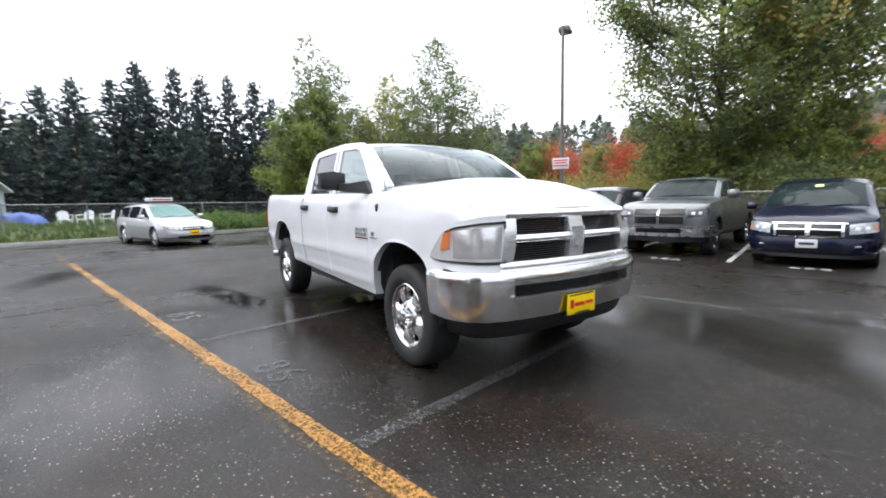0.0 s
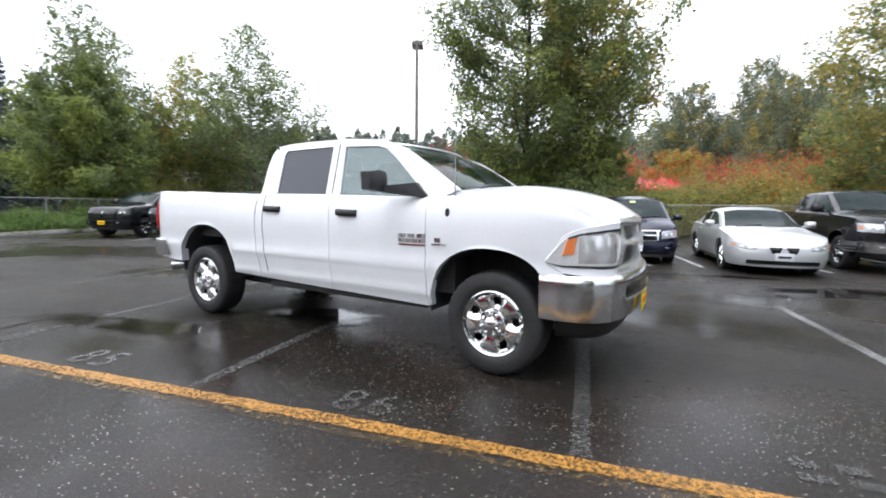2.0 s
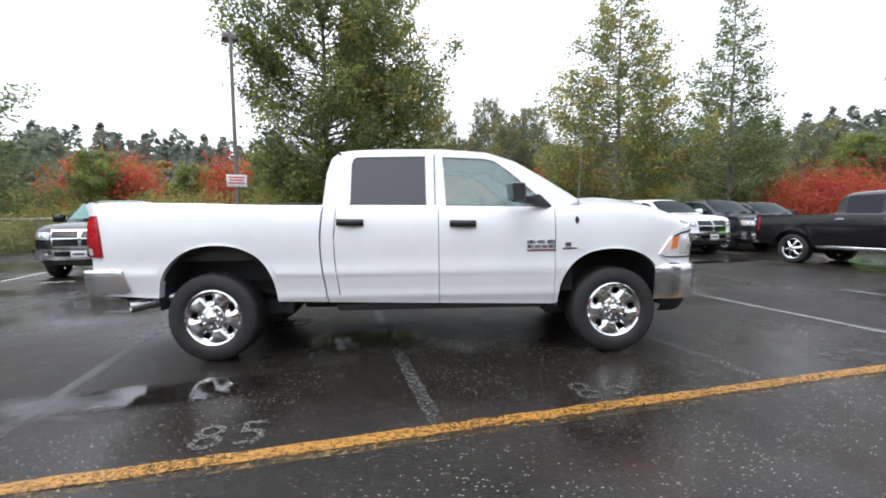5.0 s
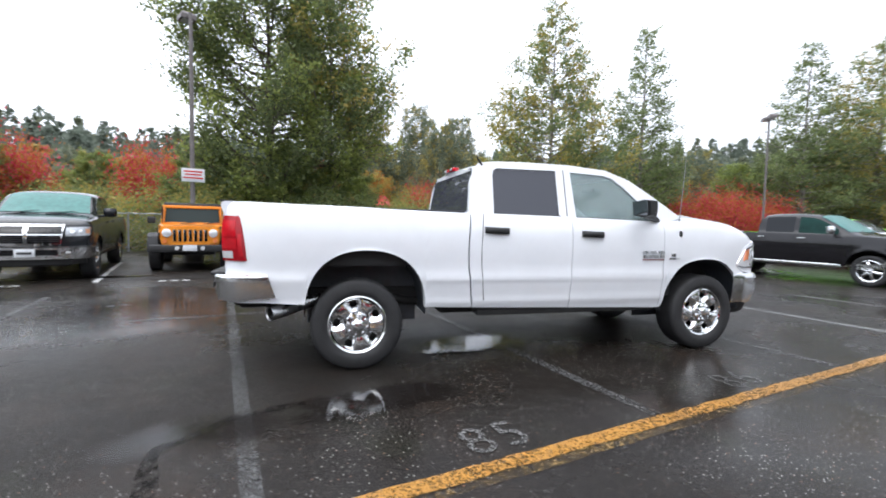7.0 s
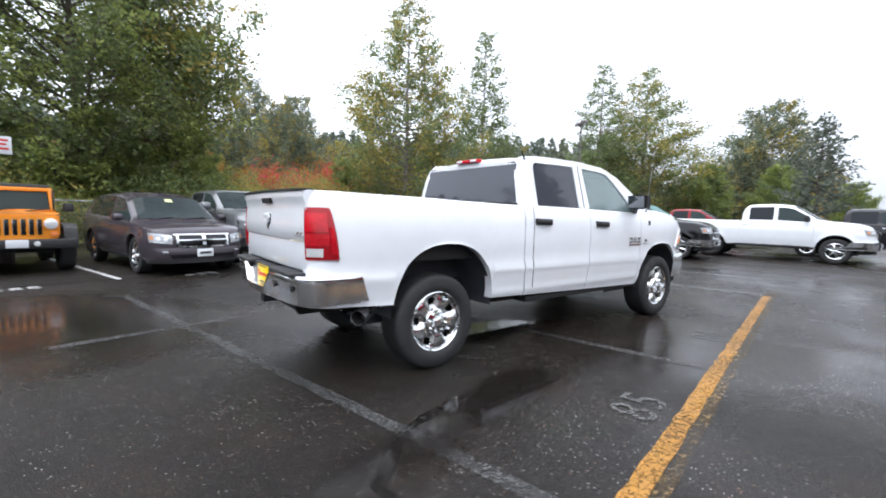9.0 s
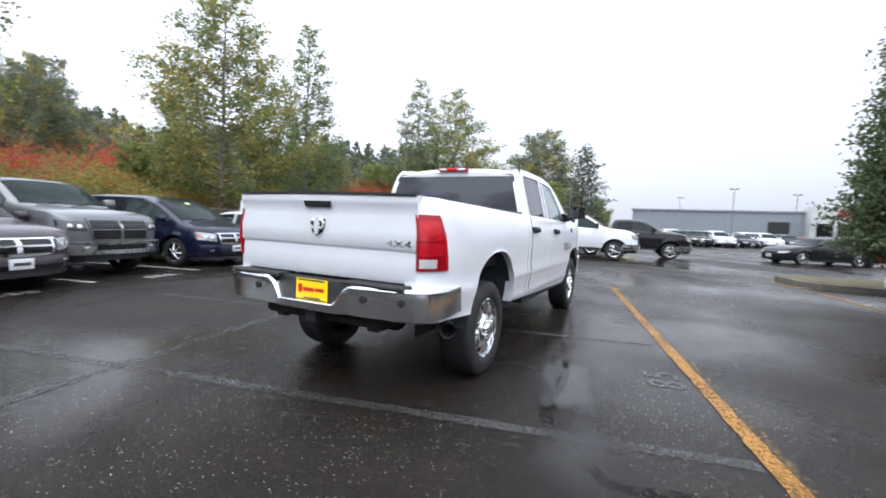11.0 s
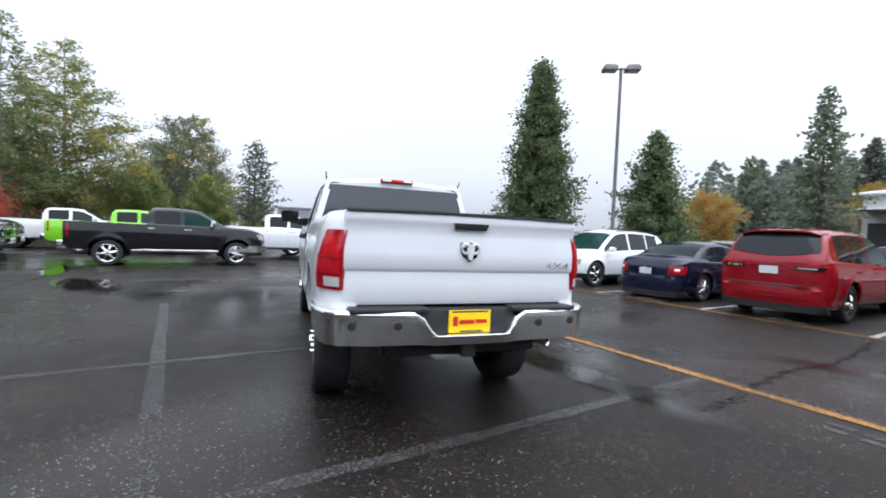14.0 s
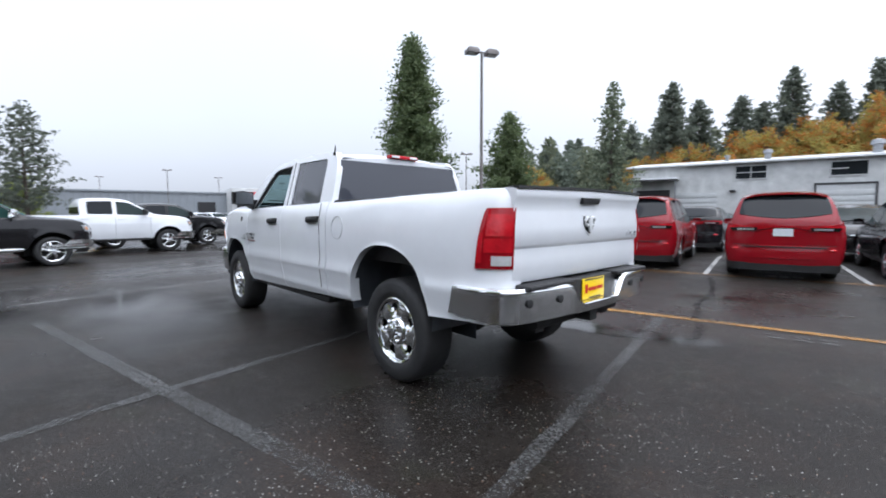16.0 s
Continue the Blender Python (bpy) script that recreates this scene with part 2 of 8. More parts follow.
def cells(bm, outline, ucuts, vcuts, f, depth=None, closed=False):
    """A polygon (u, v), cut into cells and mapped by f, with its rim folded back."""
    vs = [bm.verts.new((u, v, 0)) for u, v in outline]
    face = bm.faces.new(vs)
    own = {"g": [face] + list(face.edges) + list(face.verts)}
    for axis, cuts in ((0, ucuts), (1, vcuts)):
        for c in cuts:
            no = (1, 0, 0) if axis == 0 else (0, 1, 0)
            co = (c, 0, 0) if axis == 0 else (0, c, 0)
            r = bmesh.ops.bisect_plane(bm, geom=own["g"], plane_co=co, plane_no=no, dist=1e-5)
            own["g"] = r["geom"]
    faces = [g for g in own["g"] if isinstance(g, bmesh.types.BMFace)]
    verts = list({w for q in faces for w in q.verts})
    edges = [e for e in {e for q in faces for e in q.edges} if len(e.link_faces) == 1]
    if closed:
        base = {w: w.co.copy() for w in verts}
    for w in verts:
        w.co = Vector(f(w.co.x, w.co.y))
    if depth is not None:
        def back(p):
            return p + Vector(depth(p) if callable(depth) else depth)
        if closed:
            twin = {w: bm.verts.new(back(w.co)) for w in verts}
            for q in faces:
                bm.faces.new([twin[w] for w in reversed(q.verts)])
        else:
            twin = {}
            for e in edges:
                for w in e.verts:
                    if w not in twin:
                        twin[w] = bm.verts.new(back(w.co))
        for e in edges:
            a, b = e.verts
            bm.faces.new((a, b, twin[b], twin[a]))
    return bm


def lathe(bm, profile, seg=32, axis="y", at=(0, 0, 0), caps=True):
    """profile: (radius, along); turned about an axis through at."""
    rings = []
    for r, h in profile:
        ring = []
        for k in range(seg):
            a = 2 * math.pi * k / seg
            c, s = r * math.cos(a), r * math.sin(a)
            p = {"y": (c, h, s), "z": (c, s, h), "x": (h, c, s)}[axis]
            ring.append(bm.verts.new(Vector(p) + Vector(at)))
        rings.append(ring)
    for a, b in zip(rings, rings[1:]):
        for k in range(seg):
            bm.faces.new((a[k], a[(k + 1) % seg], b[(k + 1) % seg], b[k]))
    if caps and profile[0][0] > 1e-6:
        bm.faces.new(rings[0])
    if caps and profile[-1][0] > 1e-6:
        bm.faces.new(rings[-1])
    return bm


def tube(bm, pts, radii, seg=8, caps=True):
    pts = [Vector(p) for p in pts]
    if not isinstance(radii, (list, tuple)):
        radii = [radii] * len(pts)
    rings = []
    for i, p in enumerate(pts):
        d = (pts[min(i + 1, len(pts) - 1)] - pts[max(i - 1, 0)]).normalized()
        q = d.to_track_quat("Z", "Y")
        rings.append([bm.verts.new(p + q @ Vector((radii[i] * math.cos(2 * math.pi * k / seg), radii[i] * math.sin(2 * math.pi * k / seg), 0))) for k in range(seg)])
    for a, b in zip(rings, rings[1:]):
        for k in range(seg):
            bm.faces.new((a[k], a[(k + 1) % seg], b[(k + 1) % seg], b[k]))
    if caps:
        bm.faces.new(rings[0])
        bm.faces.new(rings[-1])
    return bm


def lin(a, b, n):
    return [a + (b - a) * i / (n - 1) for i in range(n)]


def interp(pts, x):
    if x <= pts[0][0]:
        return pts[0][1]
    for (x0, z0), (x1, z1) in zip(pts, pts[1:]):
        if x <= x1:
            return z0 + (z1 - z0) * (x - x0) / (x1 - x0)
    return pts[-1][1]


def smooth(pts, x):
    """Like interp, with a rounded course through the points."""
    return (interp(pts, x - 0.12) + 2 * interp(pts, x - 0.05) + 2 * interp(pts, x) + 2 * interp(pts, x + 0.05) + interp(pts, x + 0.12)) / 8


def gauss(x, w):
    return math.exp(-(x / w) ** 2)


def text_mesh(words, size, depth=0.004, spread=1.0):
    cu = bpy.data.curves.new("lettering", "FONT")
    cu.body, cu.size, cu.extrude, cu.align_x, cu.align_y, cu.space_character = words, size, depth, "CENTER", "CENTER", spread
    ob = bpy.data.objects.new("lettering", cu)
    scene.collection.objects.link(ob)
    me = bpy.data.meshes.new_from_object(ob.evaluated_get(bpy.context.evaluated_depsgraph_get()))
    bpy.data.objects.remove(ob)
    return me


# The lot's own axes: along the yellow line and across it.
LOT = radians(12.2)


def lot(u, v, z=0.0):
    return (u * math.cos(LOT) - v * math.sin(LOT), u * math.sin(LOT) + v * math.cos(LOT), z)


def at_lot(u, v, turn, z=0.0):
    """A pose on the lot; turn: degrees from the direction of the yellow line."""
    x, y, _ = lot(u, v)
    return pose(x, y, z, 0, 0, math.degrees(LOT) + turn)

# ---------------------------------------------------------------- ground, kerbs and painted lines


def wet_asphalt():
    m = bpy.data.materials.new("wet_asphalt")
    m.use_nodes = True
    n, l = m.node_tree.nodes, m.node_tree.links
    b = n["Principled BSDF"]
    co = n.new("ShaderNodeTexCoord")

    def noise_tex(scale, detail=6, rough=0.6):
        t = n.new("ShaderNodeTexNoise")
        t.inputs["Scale"].default_value, t.inputs["Detail"].default_value, t.inputs["Roughness"].default_value = scale, detail, rough
        l.new(co.outputs["Object"], t.inputs["Vector"])
        return t.outputs["Fac"]

    def remap(x, a, b_, c, d):
        r = n.new("ShaderNodeMapRange")
        r.inputs["From Min"].default_value, r.inputs["From Max"].default_value = a, b_
        r.inputs["To Min"].default_value, r.inputs["To Max"].default_value = c, d
        l.new(x, r.inputs["Value"])
        return r.outputs[0]

    def mix(fac, a, c):
        x = n.new("ShaderNodeMix")
        x.data_type = "RGBA"
        l.new(fac, x.inputs["Factor"])
        for socket, val in ((x.inputs["A"], a), (x.inputs["B"], c)):
            if isinstance(val, tuple):
                socket.default_value = (*val, 1)
            else:
                l.new(val, socket)
        return x.outputs["Result"]

    stones = n.new("ShaderNodeTexVoronoi")
    stones.inputs["Scale"].default_value = 185
    l.new(co.outputs["Object"], stones.inputs["Vector"])
    stone_id = n.new("ShaderNodeSeparateColor")
    l.new(stones.outputs["Color"], stone_id.inputs["Color"])
    base = mix(remap(noise_tex(0.35), 0.35, 0.65, 0, 1), (0.0140, 0.0118, 0.0102), (0.0210, 0.0180, 0.0158))
    tone = mix(remap(noise_tex(2.5, 9, 0.7), 0.35, 0.65, 0, 0.6), base, (0.0110, 0.0092, 0.0078))
    earthy = mix(remap(noise_tex(0.9, 5, 0.6), 0.50, 0.68, 0, 0.75), tone, (0.0250, 0.0165, 0.0120))
    mossy = mix(remap(noise_tex(1.4, 4, 0.6), 0.56, 0.70, 0, 0.6), earthy, (0.0170, 0.0180, 0.0110))
    pale = mix(remap(stone_id.outputs["Red"], 0.86, 0.99, 0, 0.6), mossy, (0.075, 0.066, 0.056))
    # Pale and brown stone chips; their brightness also paints in wet glints.
    glint_chips = n.new("ShaderNodeTexVoronoi")
    glint_chips.inputs["Scale"].default_value = 52
    l.new(co.outputs["Object"], glint_chips.inputs["Vector"])
    chip_id = n.new("ShaderNodeSeparateColor")
    l.new(glint_chips.outputs["Color"], chip_id.inputs["Color"])
    here = n.new("ShaderNodeMath")
    here.operation = "MULTIPLY"
    l.new(remap(glint_chips.outputs["Distance"], 0.18, 0.30, 1, 0), here.inputs[0])
    sparse = n.new("ShaderNodeMath")
    sparse.operation = "ADD"
    l.new(chip_id.outputs["Blue"], sparse.inputs[0])
    l.new(remap(noise_tex(0.7, 4, 0.6), 0.3, 0.7, -0.09, 0.07), sparse.inputs[1])
    l.new(remap(sparse.outputs[0], 0.885, 0.975, 0, 0.95), here.inputs[1])
    chip_glint_hue = mix(remap(chip_id.outputs["Green"], 0.72, 0.80, 0, 1), (0.29, 0.285, 0.265), (0.20, 0.115, 0.075))
    chipped = mix(here.outputs[0], pale, chip_glint_hue)
    dark = mix(remap(stone_id.outputs["Green"], 0.0, 0.3, 0.7, 0), chipped, (0.005, 0.005, 0.0055))
    l.new(dark, b.inputs["Base Color"])
    film = remap(noise_tex(0.20, 5, 0.55), 0.42, 0.60, 0, 1)
    fine = remap(noise_tex(1.6, 6, 0.65), 0.3, 0.7, -0.12, 0.12)
    rough = n.new("ShaderNodeMath")
    rough.operation = "ADD"
    l.new(remap(film, 0, 1, 0.44, 0.17), rough.inputs[0])
    l.new(fine, rough.inputs[1])
    l.new(rough.outputs[0], b.inputs["Roughness"])
    b.inputs["Specular IOR Level"].default_value = 0.14
    bump = n.new("ShaderNodeBump")
    bump.inputs["Distance"].default_value = 0.006
    l.new(remap(film, 0, 1, 0.65, 0.05), bump.inputs["Strength"])
    l.new(stones.outputs["Distance"], bump.inputs["Height"])
    l.new(bump.outputs[0], b.inputs["Normal"])
    return m


def worn(name, color, keep, scale):
    """Worn road paint: flakes are missing, and the wet asphalt shows between them."""
    m = material(name, color, rough=0.45, vary=0.25, scale=18, bump=0.35, bump_scale=120)
    n, l = m.node_tree.nodes, m.node_tree.links
    b = n["Principled BSDF"]
    co = n.new("ShaderNodeTexCoord")
    flake = n.new("ShaderNodeTexNoise")
    flake.inputs["Scale"].default_value, flake.inputs["Detail"].default_value, flake.inputs["Roughness"].default_value = scale, 10, 0.75
    l.new(co.outputs["Object"], flake.inputs["Vector"])
    patch = n.new("ShaderNodeTexNoise")
    patch.inputs["Scale"].default_value, patch.inputs["Detail"].default_value = 0.9, 4
    l.new(co.outputs["Object"], patch.inputs["Vector"])
    total = n.new("ShaderNodeMath")
    total.operation = "MULTIPLY_ADD"
    l.new(patch.outputs["Fac"], total.inputs[0])
    total.inputs[1].default_value = 0.30
    l.new(flake.outputs["Fac"], total.inputs[2])
    cut = n.new("ShaderNodeMapRange")
    cut.inputs["From Min"].default_value, cut.inputs["From Max"].default_value = keep - 0.10, keep + 0.10
    cut.inputs["To Min"].default_value, cut.inputs["To Max"].default_value = 1.0, 0.0
    l.new(total.outputs[0], cut.inputs["Value"])
    l.new(cut.outputs[0], b.inputs["Alpha"])
    return m


M_ASPHALT = wet_asphalt()
M_YELLOW = worn("yellow_road_paint", (0.33, 0.155, 0.020), 0.685, 48)
M_YELLOWD = worn("ghost_yellow_road_paint", (0.16, 0.10, 0.03), 0.58, 24)
M_LINE = worn("worn_white_road_paint", (0.080, 0.080, 0.078), 0.655, 42)
M_NUMBERF = worn("faint_number_paint", (0.065, 0.065, 0.063), 0.65, 42)
M_LINEF = worn("faint_white_road_paint", (0.066, 0.066, 0.065), 0.64, 42)
M_LINEB = worn("clearer_white_road_paint", (0.16, 0.16, 0.157), 0.70, 42)
M_LINE2 = worn("white_road_paint", (0.50, 0.50, 0.49), 0.73, 20)
M_NUMBER = worn("worn_number_paint", (0.10, 0.10, 0.097), 0.66, 42)
M_WATER = material("puddle_water", (0.012, 0.010, 0.009), rough=0.035, spec=0.5, bump=0.02, bump_scale=9)
M_FILM = material("thin_rain_film", (0.014, 0.012, 0.011), rough=0.10, spec=0.62, bump=0.03, bump_scale=14)
M_CRACK = worn("tar_seam", (0.007, 0.0063, 0.0057), 0.65, 14)
M_CRACK.node_tree.nodes["Principled BSDF"].inputs["Specular IOR Level"].default_value = 0.08
M_KERBD = material("dirty_kerb", (0.13, 0.115, 0.095), rough=0.8, vary=0.35, scale=3, bump=0.4, bump_scale=60)
M_BED = material("leaf_littered_bed", (0.11, 0.095, 0.04), rough=0.9, vary=0.6, scale=2.5, bump=0.8, bump_scale=14)
M_GRASS = material("grass_blades", (0.075, 0.13, 0.022), rough=0.6, per_island=0.5)
M_SOIL = material("bank_soil", (0.06, 0.07, 0.025), rough=0.9, vary=0.5, scale=0.8, bump=0.8, bump_scale=9)


def ground():
    bm = bmesh.new()
    rings = [0, 6, 14, 30, 70, 180, 500, 1500, 4000]
    seg = 48
    last = [bm.verts.new((0, 0, 0))]
    for r in rings[1:]:
        ring = [bm.verts.new((r * math.cos(2 * math.pi * k / seg), r * math.sin(2 * math.pi * k / seg), 0)) for k in range(seg)]
        for k in range(seg):
            if len(last) == 1:
                bm.faces.new((last[0], ring[k], ring[(k + 1) % seg]))
            else:
                bm.faces.new((last[k], ring[k], ring[(k + 1) % seg], last[(k + 1) % seg]))
        last = ring
    ob = new("ground", finish(bm, "ground", M_ASPHALT))
    return tagged(ob, "wet dark grey asphalt of a parking lot with fine stones", "ground", kind="structure")


ground()


def road_line(name, a, b, width, mat, z, label):
    """A painted stripe between two places of the lot, with a slightly ragged rim."""
    bm = bmesh.new()
    a, b = Vector(lot(*a)), Vector(lot(*b))
    d = (b - a).normalized()
    side = Vector((-d.y, d.x, 0))
    n = max(2, int((b - a).length / 0.12))
    rng = random.Random(round(a.x * 100) + round(b.y * 77))
    rows = []
    for i in range(n + 1):
        p = a.lerp(b, i / n)
        rows.append((bm.verts.new(p + side * (width / 2 + rng.uniform(-0.008, 0.008)) + Vector((0, 0, z))), bm.verts.new(p - side * (width / 2 + rng.uniform(-0.008, 0.008)) + Vector((0, 0, z)))))
    for p, q in zip(rows, rows[1:]):
        bm.faces.new((p[0], p[1], q[1], q[0]))
    ob = new(name, finish(bm, name, mat))
    return tagged(ob, label, "road marking", kind="structure")


YV, CV, NV, SV = -2.36, 2.46, 6.75, -7.2
road_line("yellow_line", (-9.6, YV), (4.75, YV), 0.115, M_YELLOW, 0.008, "worn yellow line painted along the stall ends")
road_line("yellow_line", (-13.5, YV - 0.03), (5.3, YV - 0.06), 0.17, M_YELLOWD, 0.004, "faint older yellow line under the newer one")
road_line("yellow_line", (-9.0, SV), (9.6, SV), 0.11, M_YELLOW, 0.008, "worn yellow line along the far stalls")
road_line("centre_line", (-4.2, CV), (3.3, CV), 0.13, M_LINEF, 0.004, "faded white line along the stall heads")
for u in (-5.7, -3.02, -0.35, 2.36, 4.92, 7.6):
    road_line("stall_line", (u, YV + 0.08), (u, {2.36: 0.4, 7.6: 0.6}.get(u, CV + (2.5 if u < 2 else 0.0))), 0.11, M_LINEB if u > 4.5 else M_LINE if u > 2 else M_LINEF, 0.0045, "faded white line between two parking stalls")
for u in (-13.3, -10.9, -8.2, -5.45, -2.65, 0.0, 2.3, 4.95, 7.4, 10.0, 12.6):
    road_line("stall_line", (u, NV), (u - 0.35, NV + 4.8), 0.10, M_LINE2, 0.005, "wet white line between two parking stalls")
for u in (-11.2, -8.45, -5.75, -3.1, -0.4, 2.3, 5.0, 7.7):
    road_line("stall_line", (u, SV - 0.06), (u, SV - 5.0), 0.10, M_LINE2, 0.005, "white line between two parking stalls")


def stall_number(words, u, v, size, turn, mat, label):
    me = text_mesh(words, size, 0.0, 1.15)
    me.materials.clear()
    me.materials.append(mat)
    ob = new("stall_number", me)
    ob.matrix_world = at_lot(u, v, turn, 0.006) @ Matrix.Diagonal((0.98, 1, 1, 1))
    tagged(ob, label, "road marking", kind="structure")


stall_number("85", -1.61, -2.08, 0.44, 0, M_NUMBER, "worn stencilled white parking stall number")
stall_number("86", 0.97, -2.09, 0.44, 0, M_NUMBERF, "worn stencilled white parking stall number")


def stall_bars(u, v, turn=0, mat=None):
    """A stall number too worn and far to read: short bars."""
    bm = bmesh.new()
    for du in (-0.22, 0.0, 0.22):
        sheet(bm, [du - 0.08, du + 0.08], [-0.10, -0.03], lambda a, b: (a, b, 0))
        sheet(bm, [du - 0.08, du + 0.06], [0.03, 0.11], lambda a, b: (a, b, 0))
    ob = new("stall_number", finish(bm, "stall_number", mat or M_LINE2))
    ob.matrix_world = at_lot(u, v, turn, 0.006)
    tagged(ob, "worn white stall number, too faint to read", "road marking", kind="structure")


for u in (-9.6, -6.85, -4.05, -1.3, 1.15, 3.6, 6.2, 8.7):
    stall_bars(u, NV - 0.15)
for u in (3.7, -4.4, 6.4):
    stall_bars(u, YV + 0.33, 0, M_NUMBERF)
for u in (-4.5, -1.8, 1.0, 3.7):
    stall_bars(u, SV - 0.45)


def puddle_material(m, most, soft):
    """Still water that thins out to nothing along an uneven rim."""
    n, l = m.node_tree.nodes, m.node_tree.links
    b = n["Principled BSDF"]
    co = n.new("ShaderNodeTexCoord")
    far = n.new("ShaderNodeVectorMath")
    far.operation = "LENGTH"
    l.new(co.outputs["Object"], far.inputs[0])
    rag = n.new("ShaderNodeTexNoise")
    rag.inputs["Scale"].default_value, rag.inputs["Detail"].default_value, rag.inputs["Roughness"].default_value = 2.2, 9, 0.65
    info = n.new("ShaderNodeObjectInfo")
    shift = n.new("ShaderNodeVectorMath")
    l.new(co.outputs["Object"], shift.inputs[0])
    l.new(info.outputs["Location"], shift.inputs[1])
    l.new(shift.outputs[0], rag.inputs["Vector"])
    total = n.new("ShaderNodeMath")
    total.operation = "MULTIPLY_ADD"
    l.new(rag.outputs["Fac"], total.inputs[0])
    total.inputs[1].default_value = 1.1
    l.new(far.outputs["Value"], total.inputs[2])
    cut = n.new("ShaderNodeMapRange")
    cut.inputs["From Min"].default_value, cut.inputs["From Max"].default_value = 1.22 - soft, 1.22
    cut.inputs["To Min"].default_value, cut.inputs["To Max"].default_value = most, 0.0
    l.new(total.outputs[0], cut.inputs["Value"])
    l.new(cut.outputs[0], b.inputs["Alpha"])


puddle_material(M_WATER, 0.82, 0.30)
puddle_material(M_FILM, 0.75, 0.75)


def puddle(x, y, rx, ry, turn, mat=M_WATER, z=0.010, label="shallow rain puddle lying on the asphalt"):
    bm = bmesh.new()
    bmesh.ops.create_circle(bm, cap_ends=True, segments=40, radius=1.0)
    ob = new("puddle", finish(bm, "puddle", mat))
    ob.matrix_world = pose(x, y, z, 0, 0, turn) @ Matrix.Diagonal((rx * 1.45, ry * 1.45, 1, 1))
    return tagged(ob, label, "puddle", "rain puddles", kind="structure")


for x, y, rx, ry, turn in ((-1.72, -1.60, 0.80, 0.30, 16), (-0.62, -0.25, 0.78, 0.42, 10), (5.3, 5.1, 1.7, 0.55, 30), (8.4, 6.9, 1.8, 0.3, 14), (4.0, 6.3, 0.8, 0.2, 10), (-7.0, 6.3, 1.2, 0.25, 15)):
    puddle(x, y, rx, ry, turn)
for x, y, rx, ry, turn in ((2.8, 2.05, 2.7, 0.95, -4), (3.8, 3.6, 1.2, 0.5, 25), (-2.85, -1.92, 0.75, 0.30, 8), (-5.0, 2.4, 1.3, 1.5, 20), (-6.3, -4.3, 1.6, 0.5, -10), (-2.6, -4.9, 0.9, 0.3, 30)):
    puddle(x, y, rx, ry, turn, M_FILM, 0.0085, "thin film of rain water on the asphalt")


def seam(points, width, seed):
    """A sealed crack in the asphalt that wanders between its points."""
    bm = bmesh.new()
    rng = random.Random(seed)
    rows = []
    for (x0, y0), (x1, y1) in zip(points, points[1:]):
        n = max(3, int(math.hypot(x1 - x0, y1 - y0) / 0.15))
        for i in range(n):
            s = i / n
            w = width * rng.uniform(0.5, 1.2)
            x, y = x0 + (x1 - x0) * s + rng.uniform(-0.03, 0.03), y0 + (y1 - y0) * s + rng.uniform(-0.03, 0.03)
            d = Vector((-(y1 - y0), x1 - x0, 0)).normalized() * w / 2
            rows.append((bm.verts.new((x + d.x, y + d.y, 0.0035)), bm.verts.new((x - d.x, y - d.y, 0.0035))))
    for p, q in zip(rows, rows[1:]):
        bm.faces.new((p[0], p[1], q[1], q[0]))
    ob = new("tar_seam", finish(bm, "tar_seam", M_CRACK))
    tagged(ob, "dark sealed crack running across the asphalt", "crack", kind="structure")


seam([(-1.7, -7.4), (-2.05, -6.3), (-2.42, -5.1), (-2.5, -4.1), (-2.7, -3.5), (-2.85, -3.0), (-3.05, -2.5), (-3.1, -2.1), (-2.77, -1.75), (-2.2, -1.53)], 0.10, 1)
seam([(-9.5, 5.2), (-4.0, 6.1), (2.0, 5.9), (8.0, 6.6), (13.5, 7.2)], 0.09, 2)


# The western bank: kerb, soil and grass.
KERB = [(-13.0, -18.0), (-16.6, -8.2), (-17.7, -4.15), (-19.8, 1.5), (-21.6, 5.0), (-23.2, 9.2), (-23.5, 14.5), (-21.0, 17.5)]


